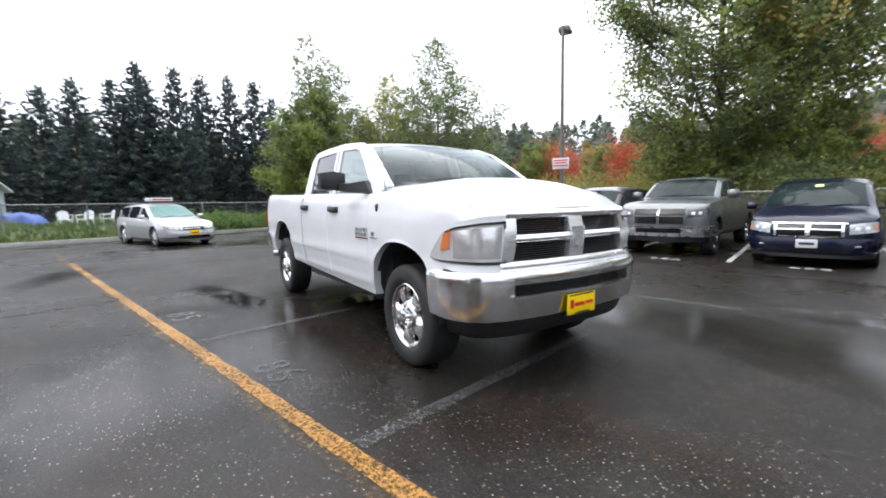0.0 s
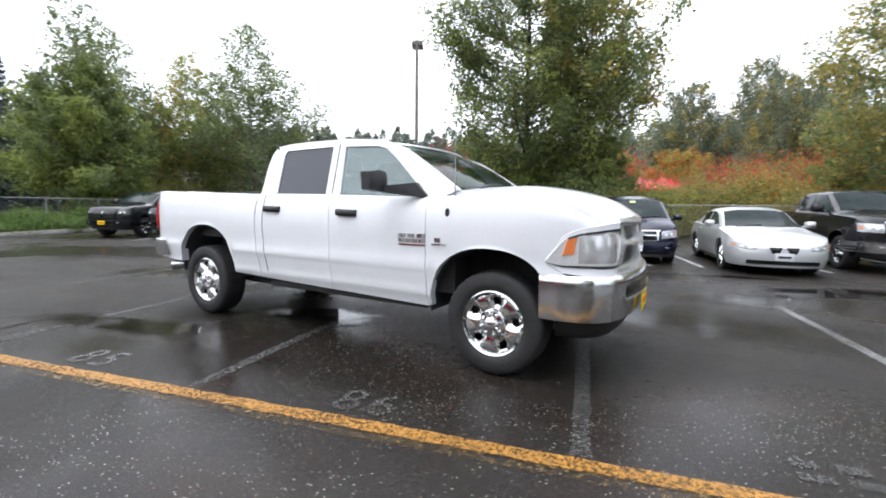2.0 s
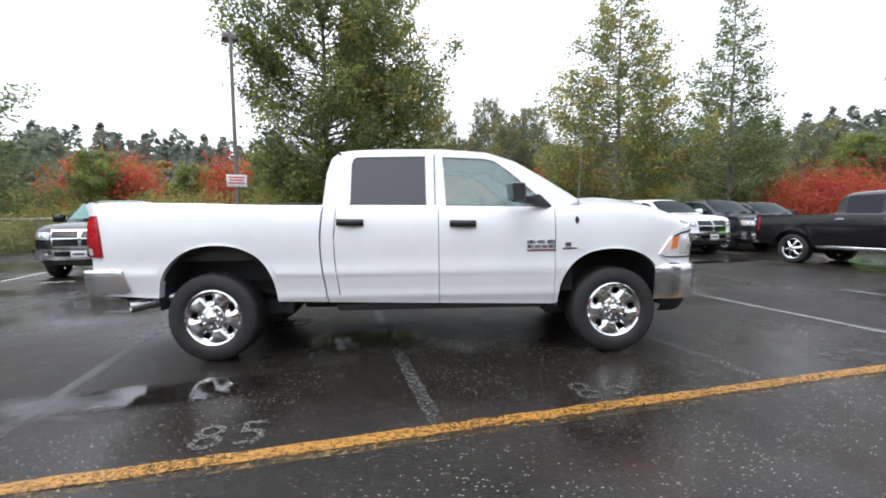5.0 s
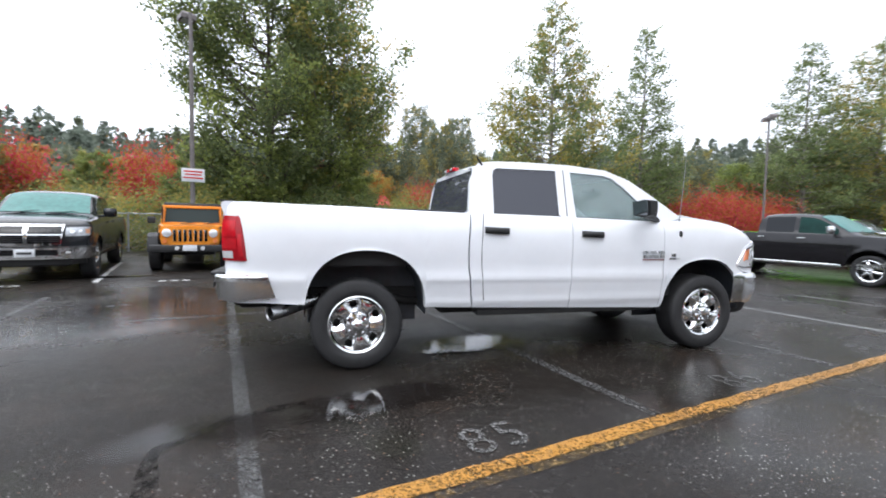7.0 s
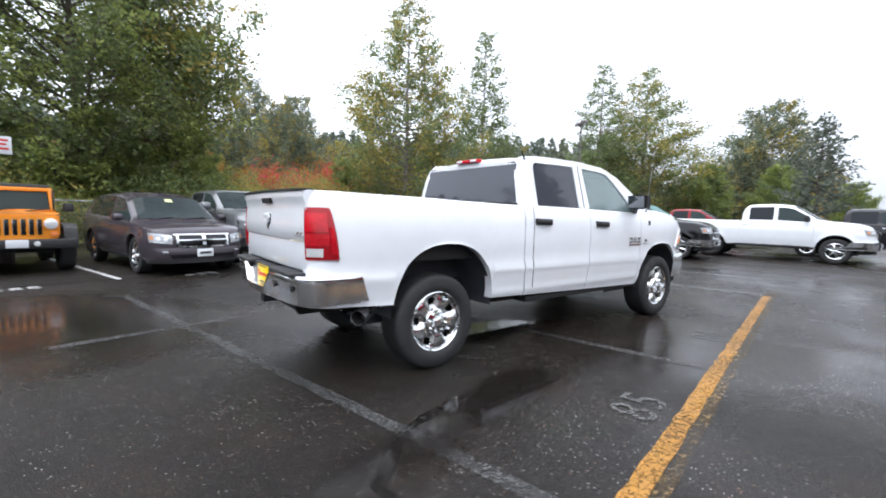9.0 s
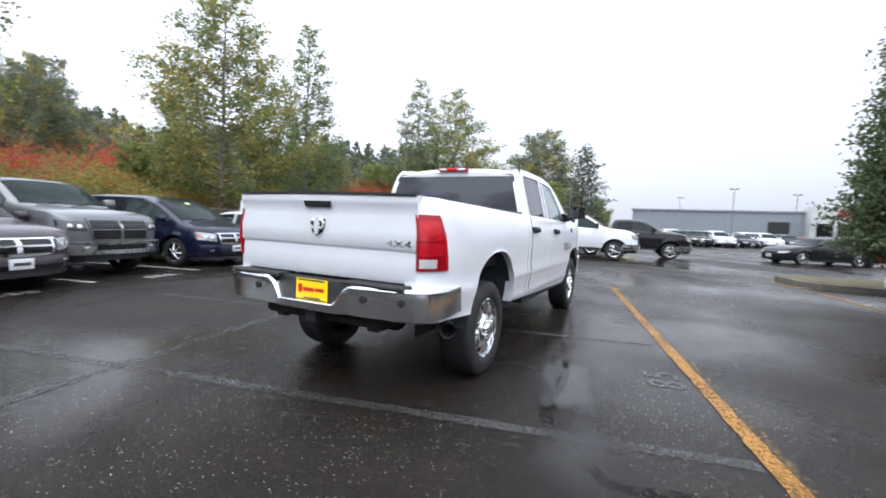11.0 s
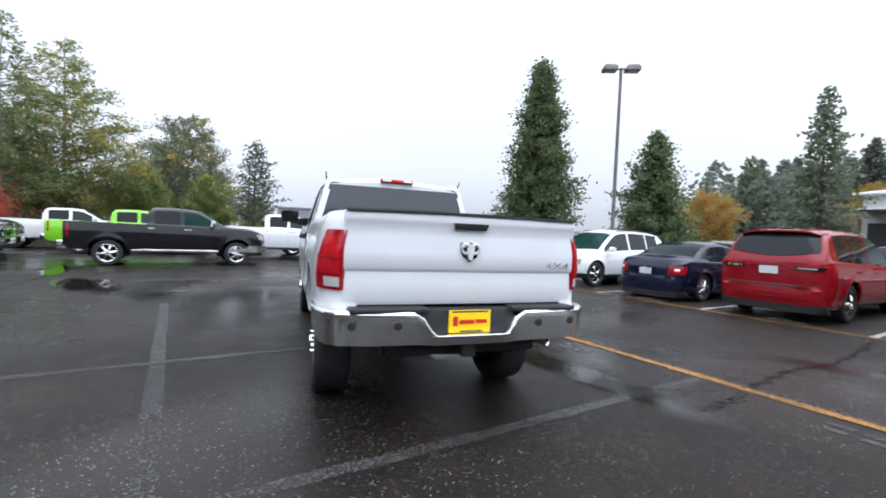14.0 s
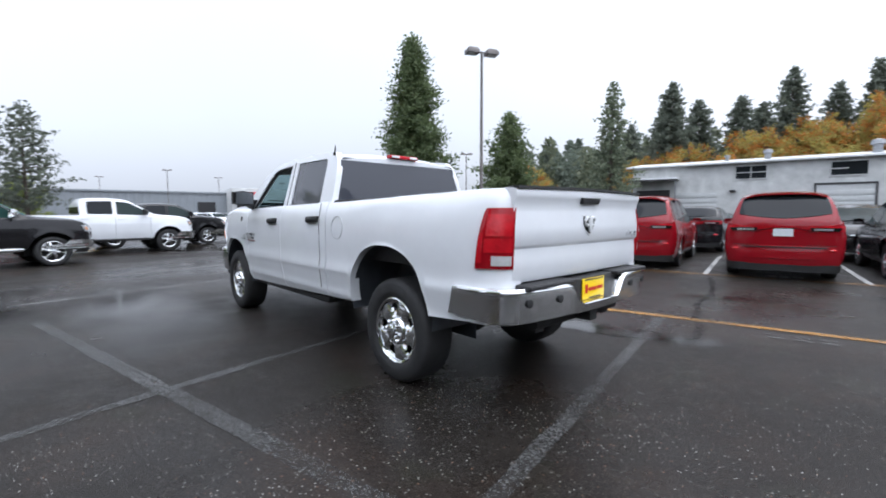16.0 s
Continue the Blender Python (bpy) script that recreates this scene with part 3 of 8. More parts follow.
def kerb():
    bm = bmesh.new()
    pts = [Vector((x, y, 0)) for x, y in KERB]
    fine = []
    for a, b in zip(pts, pts[1:]):
        fine += [a.lerp(b, i / 8) for i in range(8)]
    fine.append(pts[-1])
    rows = []
    for i, p in enumerate(fine):
        d = (fine[min(i + 1, len(fine) - 1)] - fine[max(i - 1, 0)]).normalized()
        o = Vector((-d.y, d.x, 0))
        rows.append([bm.verts.new(p + o * s + Vector((0, 0, z))) for s, z in ((0, -0.02), (0.01, 0.12), (0.03, 0.15), (0.14, 0.15), (0.16, 0.05))])
    for p, q in zip(rows, rows[1:]):
        for k in range(4):
            bm.faces.new((p[k], p[k + 1], q[k + 1], q[k]))
    tagged(new("kerb", finish(bm, "kerb", M_CONCRETE)), "low concrete kerb along the edge of the lot", "kerb", kind="structure")
    bm = bmesh.new()
    rows = []
    rng = random.Random(4)
    for i, p in enumerate(fine):
        d = (fine[min(i + 1, len(fine) - 1)] - fine[max(i - 1, 0)]).normalized()
        o = Vector((-d.y, d.x, 0))
        rows.append([bm.verts.new(p + o * s + Vector((0, 0, z + rng.uniform(-0.04, 0.04) * (s > 0.3)))) for s, z in ((0.15, 0.12), (0.8, 0.22), (2, 0.42), (4, 0.55), (8, 0.5), (16, 0.3), (45, 0.1))])
    for p, q in zip(rows, rows[1:]):
        for k in range(6):
            bm.faces.new((p[k], p[k + 1], q[k + 1], q[k]))
    tagged(new("bank", finish(bm, "bank", M_SOIL)), "low bank of soil and grass behind the kerb", "bank", kind="structure")
    bm = bmesh.new()
    for _ in range(14000):
        i = rng.randrange(len(fine) - 1)
        p = fine[i].lerp(fine[i + 1], rng.random())
        d = (fine[i + 1] - fine[i]).normalized()
        o = Vector((-d.y, d.x, 0))
        s = 0.2 + 7 * rng.random() ** 1.6
        z = interp([(0.15, 0.10), (0.8, 0.2), (2, 0.4), (4, 0.53), (8, 0.48)], s)
        c = p + o * s + Vector((0, 0, z))
        a = rng.uniform(0, 6.28)
        w, h = 0.03, rng.uniform(0.1, 0.28)
        q = Vector((math.cos(a), math.sin(a), 0)) * w
        t = c + Vector((rng.uniform(-0.08, 0.08), rng.uniform(-0.08, 0.08), h))
        bm.faces.new((bm.verts.new(c - q), bm.verts.new(c + q), bm.verts.new(t)))
    tagged(new("grass", finish(bm, "grass", M_GRASS, 0)), "rough green grass on the bank by the kerb", "grass", kind="stuff")


kerb()


def island():
    """The planted kerb island to the east."""
    bm = bmesh.new()
    path = [(7.5, -7.75), (8.0, -7.45), (9.4, -7.5), (9.9, -8.2), (9.9, -12.4), (9.2, -13.0), (7.2, -13.0), (6.7, -12.2), (7.0, -9.4)]
    outer = [bm.verts.new(lot(u, v, 0.0)) for u, v in path]
    top = [bm.verts.new(lot(u, v, 0.15)) for u, v in path]
    cu, cv = 8.5, -10.2
    inn = [bm.verts.new(lot(cu + (u - cu) * 0.91, cv + (v - cv) * 0.95, 0.15)) for u, v in path]
    n = len(path)
    for k in range(n):
        bm.faces.new((outer[k], outer[(k + 1) % n], top[(k + 1) % n], top[k]))
        bm.faces.new((top[k], top[(k + 1) % n], inn[(k + 1) % n], inn[k]))
    tagged(new("island_kerb", finish(bm, "island_kerb", M_KERBD)), "dirty concrete kerb round a planted island", "kerb", kind="structure")
    bm = bmesh.new()
    bm.faces.new([bm.verts.new(lot(cu + (u - cu) * 0.91, cv + (v - cv) * 0.95, 0.146)) for u, v in path])
    tagged(new("island_bed", finish(bm, "island_bed", M_BED)), "soil and grass bed of the planted island", "bed", kind="structure")


island()

# ---------------------------------------------------------------- wheels
WHEELS = {}


def wheel_meshes(r, w, rim, spokes, style):
    """Meshes of a wheel at the origin whose outer face looks along -y."""
    key = (r, w, rim, spokes, style)
    if key in WHEELS:
        return WHEELS[key]
    h = w / 2
    bm = bmesh.new()
    lathe(bm, [(rim - 0.005, h * 0.86), (rim + 0.02, h), (r * 0.90, h * 1.0), (r * 0.965, h * 0.90), (r * 0.995, h * 0.78), (r, h * 0.5), (r, -h * 0.5), (r * 0.995, -h * 0.78), (r * 0.965, -h * 0.90),
               (r * 0.90, -h * 1.0), (rim + 0.05, -h * 1.02), (rim + 0.02, -h), (rim - 0.005, -h * 0.86)], 96 if style == "truck" else 40, caps=False)
    if style == "truck":
        # shoulder and centre blocks: alternate sectors of the tread stand proud
        for v in bm.verts:
            q = math.hypot(v.co.x, v.co.z)
            if q > r * 0.955:
                k = round(math.atan2(v.co.z, v.co.x) / (2 * math.pi) * 96)
                if (k + (1 if v.co.y > 0 else 0)) % 2:
                    e = 1 - 0.008 / q
                    v.co.x *= e
                    v.co.z *= e
    tyre = finish(bm, "tyre", M_TYRE)
    bm = bmesh.new()
    lathe(bm, [(rim - 0.01, h * 0.8), (rim, -h * 0.86), (rim - 0.012, -h * 0.90), (rim - 0.025, -h * 0.84), (rim * 0.93, -h * 0.62), (rim * 0.90, h * 0.1)], 48, caps=False)
    n = spokes
    fy = -h * 0.72
    if style == "truck":
        # a dished disc with five rounded openings between broad spokes
        radii = [0.34, 0.44, 0.50, 0.54, 0.58, 0.63, 0.68, 0.73, 0.77, 0.81, 0.86, 0.92, 0.965]
        steps = 80
        grid = []
        for q in radii:
            ring = []
            for k in range(steps):
                a = 2 * math.pi * k / steps
                d = abs(((a * 5 / (2 * math.pi)) + 0.5) % 1 - 0.5) * 2
                spoke = max(0.0, min(1.0, (d - 0.15) / 0.5))
                mid = math.sin(math.pi * min(1, max(0, (q - 0.34) / 0.6)))
                y = fy - 0.005 + 0.030 * mid * (1 - spoke) - 0.022 * mid * spoke * (0.6 + 0.4 * math.sin(math.pi * spoke)) + 0.02 * (q > 0.9)
                ring.append(bm.verts.new((rim * q * math.cos(a), y, rim * q * math.sin(a))))
            grid.append(ring)
        faces = []
        for i in range(len(radii) - 1):
            for k in range(steps):
                q = (radii[i] + radii[i + 1]) / 2
                c = (k + 0.5) / steps * 5
                d = abs((c + 0.5) % 1 - 0.5) * 2 * math.pi / 5 * q
                if ((q - 0.70) / 0.125) ** 2 + (d / (0.055 + 0.185 * q * q)) ** 2 < 1:
                    continue
                faces.append(bm.faces.new((grid[i][k], grid[i][(k + 1) % steps], grid[i + 1][(k + 1) % steps], grid[i + 1][k])))
        rimmed = [e for e in {e for f in faces for e in f.edges} if len(e.link_faces) == 1 and 0.45 * rim < math.hypot(e.verts[0].co.x, e.verts[0].co.z) < 0.93 * rim]
        made = bmesh.ops.extrude_edge_only(bm, edges=rimmed)
        for v in [g for g in made["geom"] if isinstance(g, bmesh.types.BMVert)]:
            v.co.y += 0.045
        loose = [v for v in bm.verts if not v.link_faces]
        bmesh.ops.delete(bm, geom=loose, context="VERTS")
    for k in range(n if style != "truck" else 0):
        a0 = 2 * math.pi * k / n
        width0, width1 = (0.30 if n <= 6 else 0.16) * rim, (0.42 if n <= 6 else 0.16) * rim

        def f(s, t, a0=a0):
            rad = rim * (0.20 + 0.75 * s)
            half = (width0 + (width1 - width0) * s ** 1.6) / 2 * (1 - 0.25 * math.sin(math.pi * s))
            off = t * half
            y = fy - 0.03 + 0.045 * s * s + 0.025 * t * t - 0.02 * (1 - s)
            c, q = math.cos(a0), math.sin(a0)
            return Vector((rad * c - off * q, y, rad * q + off * c))
        sheet(bm, lin(0, 1, 6), lin(-1, 1, 5), f, (0, 0.05, 0))
    if style == "truck":
        lathe(bm, [(0.001, fy - 0.075), (rim * 0.14, fy - 0.072), (rim * 0.20, fy - 0.062), (rim * 0.225, fy - 0.036), (rim * 0.39, fy - 0.026), (rim * 0.43, fy - 0.012), (rim * 0.46, fy + 0.02)], 32)
    else:
        lathe(bm, [(0.001, fy - 0.035), (rim * 0.10, fy - 0.034), (rim * 0.24, fy - 0.02), (rim * 0.30, fy + 0.04)], 32)
    rim_me = finish(bm, "rim", M_CHROME if style == "truck" else M_ALLOY)
    bm = bmesh.new()
    lathe(bm, [(0.001, h * 0.1), (rim * 0.88, h * 0.1), (rim * 0.88, h * 0.3), (0.001, h * 0.3)], 32)
    back = finish(bm, "wheel", M_DARK)
    bm = bmesh.new()
    lathe(bm, [(0.014, fy - 0.01), (0.014, fy - 0.045), (0.006, fy - 0.055)], 6, "y", (rim * (0.32 if style == "truck" else 0.29), 0, 0))
    nut = finish(bm, "lug_nut", M_CHROME)
    WHEELS[key] = (back, tyre, rim_me, nut)
    return WHEELS[key]


def add_wheel(parent, x, side, y, r, w, rim, spokes, style, spin=0.0, steer=0.0):
    """side: -1 for the car's right (-y), 1 for its left."""
    back, tyre, rim_me, nut = wheel_meshes(r, w, rim, spokes, style)
    m = pose(x, side * y, r, 0, 0, (180 if side > 0 else 0) + steer)
    ob = share("wheel", back, parent, m @ Matrix.Rotation(spin, 4, "Y"))
    share("tyre", tyre, ob)
    share("rim", rim_me, ob)
    for k in range(8 if style == "truck" else 0):
        share("lug_nut", nut, ob, Matrix.Rotation(2 * math.pi * (k + 0.5) / 8, 4, "Y"))
    return ob


# ---------------------------------------------------------------- parked vehicles


class Shell:
    """The outer skin of a vehicle as a half width over length and height: round in plan at both ends, tucked in below, rounded into bonnet and roof."""

    def __init__(self, xf, xr, w, ef, er, rocker, belt, top, axles, r, ra, tumble, tail_p=2.6):
        self.xf, self.xr, self.w, self.ef, self.er, self.rocker = xf, xr, w, ef, er, rocker
        self.belt_pts, self.top_pts, self.axles, self.r, self.ra, self.tumble, self.tail_p = belt, top, axles, r, ra, tumble, tail_p
        self.table = None

    def wide(self, x):
        p = 2.6
        d = 0.0
        if x > self.xf - self.ef:
            d = (x - self.xf + self.ef) / self.ef
        elif x < self.xr + self.er:
            d = (self.xr + self.er - x) / self.er
            p = self.tail_p
        return self.w * max(0.012, 1 - min(1.0, d) ** p) ** (1 / p)

    def lines(self):
        """Belt and upper line as fine tables along the length."""
        n = int((self.xf - self.xr) / 0.01) + 3
        tops = [smooth(self.top_pts, self.xr + 0.01 * i) for i in range(n)]
        self.table = tops, [min(smooth(self.belt_pts, self.xr + 0.01 * i), tops[i] - 0.025) for i in range(n)]

    def read(self, k, x):
        if self.table is None:
            self.lines()
        row = self.table[k]
        p = max(0.0, min(len(row) - 1.001, (x - self.xr) * 100))
        i = int(p)
        return row[i] + (row[i + 1] - row[i]) * (p - i)

    def belt(self, x):
        return self.read(1, x)

    def top(self, x):
        return self.read(0, x)

    def low(self, x):
        """Lower rim with the wheel openings, lifted at both ends."""
        z = self.rocker + 0.10 * max(0.0, (x - self.xf + 0.5) / 0.5) ** 3 + 0.08 * max(0.0, (self.xr + 0.5 - x) / 0.5) ** 3
        for xa in self.axles:
            if abs(x - xa) < self.ra:
                z = max(z, self.r + math.sqrt(self.ra ** 2 - (x - xa) ** 2))
        return z

    def half(self, x, z):
        w, bl, tp = self.wide(x), self.belt(x), self.top(x)
        if z <= bl:
            h = (z - self.rocker) / max(0.1, bl - self.rocker)
            y = w * (1 - 0.075 * max(0.0, 0.4 - h) ** 1.5 * 3 - 0.05 * (max(0.0, h - 0.55) / 0.45) ** 2) + 0.007 * gauss(h - 0.66, 0.06)
            for xa in self.axles:
                q = math.hypot(x - xa, z - self.r) - self.ra
                y += 0.022 * math.exp(-(q / 0.07) ** 2)
            return y
        if z >= tp:
            return 0.0
        sh, hgt = w * 0.95, tp - bl
        q = (z - bl) / hgt
        flat = sh * (1 - q ** 1.5) ** (1 / 3.4)
        k = max(0.0, min(1.0, (hgt - 0.06) / 0.22))
        if k <= 0:
            return flat
        rr = min(0.13, hgt * 0.5)
        wall = sh - 0.035 - self.tumble * (min(z, tp - rr) - bl)
        if z > tp - rr:
            wall *= (1 - ((z - tp + rr) / rr) ** 2) ** (1 / 3.2)
        return flat + (wall - flat) * k

    def over(self, x, y):
        """Height of the upper skin at a place."""
        a, b = self.belt(x) - 0.02, self.top(x)
        for _ in range(14):
            c = (a + b) / 2
            a, b = (c, b) if self.half(x, c) > abs(y) else (a, c)
        return a

    def reach(self, y, z, front):
        """How far the nose or tail reaches at a half width and height."""
        a, b = (self.xf - self.ef - 0.5, self.xf) if front else (self.xr + self.er + 0.9, self.xr)
        for _ in range(14):
            c = (a + b) / 2
            inside = z < self.top(c) and self.half(c, z) > abs(y)
            a, b = (c, b) if inside else (a, c)
        return a


def run_of(a, b, shell, n=7):
    """Stations along the side: fine at the wheel arches and towards the rounded ends."""
    xs = set(lin(a, b, n))
    for xa in shell.axles:
        xs |= {xa + shell.ra * math.cos(math.pi * k / 12) for k in range(13)}
    for d in (0.0, 0.25, 0.45, 0.6, 0.72, 0.81, 0.88, 0.93, 0.965, 0.985, 0.996):
        xs |= {shell.xf - shell.ef * (1 - d), shell.xr + shell.er * (1 - d)}
    return sorted(x for x in xs if a - 1e-6 <= x <= b + 1e-6)


def vehicle(name, label, group, m, col, shell, cab, doors, wins, kind, face, wheel, trim=None, glassmat=None, screenmat=None, lower=None, plate=True, mirror=None, roofrail=False, washer=None,
            spoiler=False, canopy=False, bed=None, steer=0.0, sticker=False):
    """A parked car on a shell. cab: front glass foot, roof front, roof rear and rear glass foot along x; doors: joints; wins: side windows."""
    car = thing(name, label, {"pickup": "pickup truck"}.get(kind, "car"), group, m)
    sh, w, rocker = shell, shell.w, shell.rocker
    xf, xr, axles, r, ra = sh.xf, sh.xr, sh.axles, sh.r, sh.ra
    trim = trim or M_PLASTIC
    glassmat = glassmat or M_CARGLASS
    x0g, x1g, x2g, x3g = cab
    prof = [0, 0.06, 0.14, 0.25, 0.4, 0.55, 0.64, 0.7, 0.8, 0.9, 0.96, 1.0]

    def side_at(x, v, s):
        b, t = sh.low(x), sh.belt(x)
        z = b + (max(b + 0.02, t) - b) * v
        return Vector((x, s * sh.half(x, min(z, t)), z))

    cuts = [xr] + list(doors) + [xf]
    names = ["rear_quarter", "door", "front_wing"] if len(doors) == 2 else ["rear_quarter", "rear_door", "front_door", "front_wing"]
    for s in (-1, 1):
        for i, nm in enumerate(names):
            bm = bmesh.new()
            a, b = cuts[i] + 0.003, cuts[i + 1] - 0.003
            sheet(bm, run_of(a, b, sh), prof, lambda x, v: side_at(x, v, s), lambda p, s=s: (0, -s * 0.05, 0))
            panel = part(nm, bm, col, car)
            if "door" in nm:
                hx = cuts[i] + 0.17
                hz = sh.belt(hx) - 0.11
                bm = bmesh.new()
                box(bm, hx - 0.1, hx + 0.1, s * (sh.half(hx, hz) - 0.01), s * (sh.half(hx, hz) + 0.03), hz - 0.016, hz + 0.016, 0.012)
                part("door_handle", bm, trim if trim is not M_PLASTIC else col, panel)
    # dark inner panels behind the joints and arches
    inner = [(xr + 0.3, axles[1] - ra, rocker + 0.05), (axles[1] - ra, axles[1] + ra, r + ra - 0.02), (axles[1] + ra, axles[0] - ra, rocker + 0.02), (axles[0] - ra, axles[0] + ra, r + ra - 0.06), (axles[0] + ra, xf - 0.35, rocker + 0.05)]
    for a, b, zlo in inner:
        zt = min(sh.belt(a), sh.belt(b)) - 0.06
        if b > a:
            bm = bmesh.new()
            box(bm, a, b, -w * 0.84, w * 0.84, min(zlo, zt - 0.05), zt)
            part("inner_panel", bm, M_DARK, car)
    for xa in axles:
        bm = bmesh.new()
        box(bm, xa - ra, xa + ra, -w * 0.55, w * 0.55, r * 0.7, r + ra - 0.03)
        part("axle_beam", bm, M_DARK, car)
    # bonnet, boot or load bed
    ts = [-1, -0.985, -0.95, -0.88, -0.75, -0.5, -0.2, 0.2, 0.5, 0.75, 0.88, 0.95, 0.985, 1]

    def lid(nm, a, b):
        bm = bmesh.new()

        def f(x, t):
            y = sh.half(x, sh.belt(x)) * 0.999 * t
            return Vector((x, y, sh.over(x, y) + 0.002))
        sheet(bm, run_of(a, b, sh, 10), ts, f, (0, 0, -0.03))
        return part(nm, bm, col, car)
    lid("bonnet", x0g - 0.22, xf)
    if kind == "pickup":
        bx0, bx1, bz = bed
        bm = bmesh.new()
        box(bm, bx0, bx1, -w * 0.86, w * 0.86, bz - 0.55, bz - 0.5)
        for s in (-1, 1):
            box(bm, bx0, bx1, s * w * 0.80, s * w * 0.945, bz - 0.5, bz - 0.012, 0.01)
        box(bm, bx1 - 0.05, bx1, -w * 0.86, w * 0.86, bz - 0.5, bz - 0.02)
        part("load_bed", bm, M_PLASTIC, car)
        bm = bmesh.new()
        sheet(bm, lin(-w * 0.84, w * 0.84, 9), lin(rocker + 0.30, bz, 6), lambda y, z: Vector((xr + 0.01 - 0.02 * (1 - (y / w) ** 2) - 0.015 * (z > bz - 0.12), y, z)), (0.07, 0, 0), True)
        part("tailgate", bm, col, car)
    elif x3g - xr > 0.25:
        lid("boot_lid", xr, x3g + 0.2)
    # cabin: one lofted skin from the foot of the windscreen to the foot of the rear glass
    bm = bmesh.new()
    qs = [0, 0.15, 0.35, 0.6, 0.85, 1.0]
    rr_ = [0.3, 0.55, 0.75, 0.88, 0.95, 0.985, 0.998]
    end = x3g if kind == "pickup" else max(xr + 0.02, x3g - 0.05)

    def ring(x):
        bl, tp = sh.belt(x) - 0.03, sh.top(x)
        rr = min(0.13, max(0.02, tp - bl) * 0.5)
        zs = [bl + (tp - rr - bl) * q for q in qs] + [tp - rr + rr * q for q in rr_]
        pts = [(-sh.half(x, z), z) for z in zs]
        return [Vector((x, y, z)) for y, z in pts] + [Vector((x, -y, z)) for y, z in reversed(pts)]
    xs = sorted(set(lin(end, x2g, 6) + lin(x2g, x1g, 9) + lin(x1g, x0g + 0.05, 9)))
    cols = [[bm.verts.new(p) for p in ring(x)] for x in xs]
    for a, b in zip(cols, cols[1:]):
        for k in range(len(a) - 1):
            bm.faces.new((a[k], a[k + 1], b[k + 1], b[k]))
    for c in (cols[0], cols[-1]):
        bm.faces.new(c)
    cabin = part("cabin", bm, col, car, sharp=40)

    def pane(nm, a, b, mat, lead, ys=0.86, n=9):
        """A screen laid on the cabin between two stations; lead: which way it looks."""
        bm = bmesh.new()

        def f(t, e):
            x = a + (b - a) * e
            bow = 0.10 * t * t * (1 - e) * lead
            x -= bow if x - bow > xr else 0
            y = t * ys * sh.half(x, max(sh.belt(x), sh.top(x) - 0.13))
            return Vector((x + 0.010 * lead, y, sh.over(x, y) + 0.008))
        sheet(bm, lin(-1, 1, n), lin(0.03, 0.96, 7), f, (-0.010 * lead, 0, -0.012), True)
        return part(nm, bm, mat, cabin)
    ws = pane("windscreen", x0g, x1g, screenmat or M_WSCREEN, 1)
    if sticker:
        bm = bmesh.new()
        xs_ = x0g + (x1g - x0g) * 0.74
        sheet(bm, [-0.07, 0.07], [xs_, xs_ - 0.10], lambda y, x: Vector((x + 0.02, y, sh.over(x, y) + 0.022)), (-0.004, 0, -0.004), True)
        part("paper_tag", bm, M_TAG, ws, "pale yellow paper tag behind the glass")
    bm = bmesh.new()
    for y0 in (-0.62 * w, 0.02 * w):
        tube(bm, [(x0g + 0.03, y0, sh.over(x0g + 0.03, y0) + 0.02), (x0g - 0.10, y0 + 0.52, sh.over(x0g - 0.10, y0 + 0.52) + 0.02)], 0.009, 5)
    part("wiper", bm, M_PLASTIC, cabin)
    if kind == "pickup":
        bm = bmesh.new()
        zb_, zt_ = sh.belt(x3g) + 0.06, sh.top(x3g) - 0.09
        sheet(bm, lin(-1, 1, 7), lin(zb_, zt_, 4), lambda t, z: Vector((x3g - 0.012, t * (sh.half(x3g, z) - 0.06), z)), (0.01, 0, 0), True)
        part("rear_window", bm, M_TINT, cabin)
    else:
        pane("rear_window", x3g, x2g, M_TINT if kind != "coupe" else M_WSCREEN, -1, 0.88)
    for s in (-1, 1):
        for i, (a, b) in enumerate(wins):
            bm = bmesh.new()
            lo = lambda x: sh.belt(x) + 0.03
            hi = lambda x: max(lo(x) + 0.02, sh.top(x) - 0.115)
            sheet(bm, lin(a, b, 9), lin(0, 1, 5), lambda x, v: Vector((x, s * (sh.half(x, lo(x) + (hi(x) - lo(x)) * v) + 0.004), lo(x) + (hi(x) - lo(x)) * v)), (0, -s * 0.02, 0), True)
            part("side_window", bm, M_TINT if i > 0 else glassmat, cabin)
        mx, belt_ = x0g - 0.40, sh.belt(x0g - 0.4)
        big = kind == "pickup"
        bm = bmesh.new()
        y0, y1 = w * 0.99, w + (0.25 if big else 0.19)
        sheet(bm, lin(-1, 1, 7), lin(-1, 1, 7), lambda p, q: Vector((mx + 0.09 * (1 - p * p) ** 0.5 * (1 - 0.6 * q * q), s * ((y0 + y1) / 2 + (y1 - y0) / 2 * p), belt_ + (0.14 if big else 0.11) + (0.11 if big else 0.075) * q * (1 - 0.25 * p * p))), (-0.06, 0, 0), True)
        box(bm, mx - 0.03, mx + 0.03, s * (w * 0.84), s * (w + 0.03), belt_ + 0.03, belt_ + 0.075, 0.015)
        part("wing_mirror", bm, mirror or col, car)
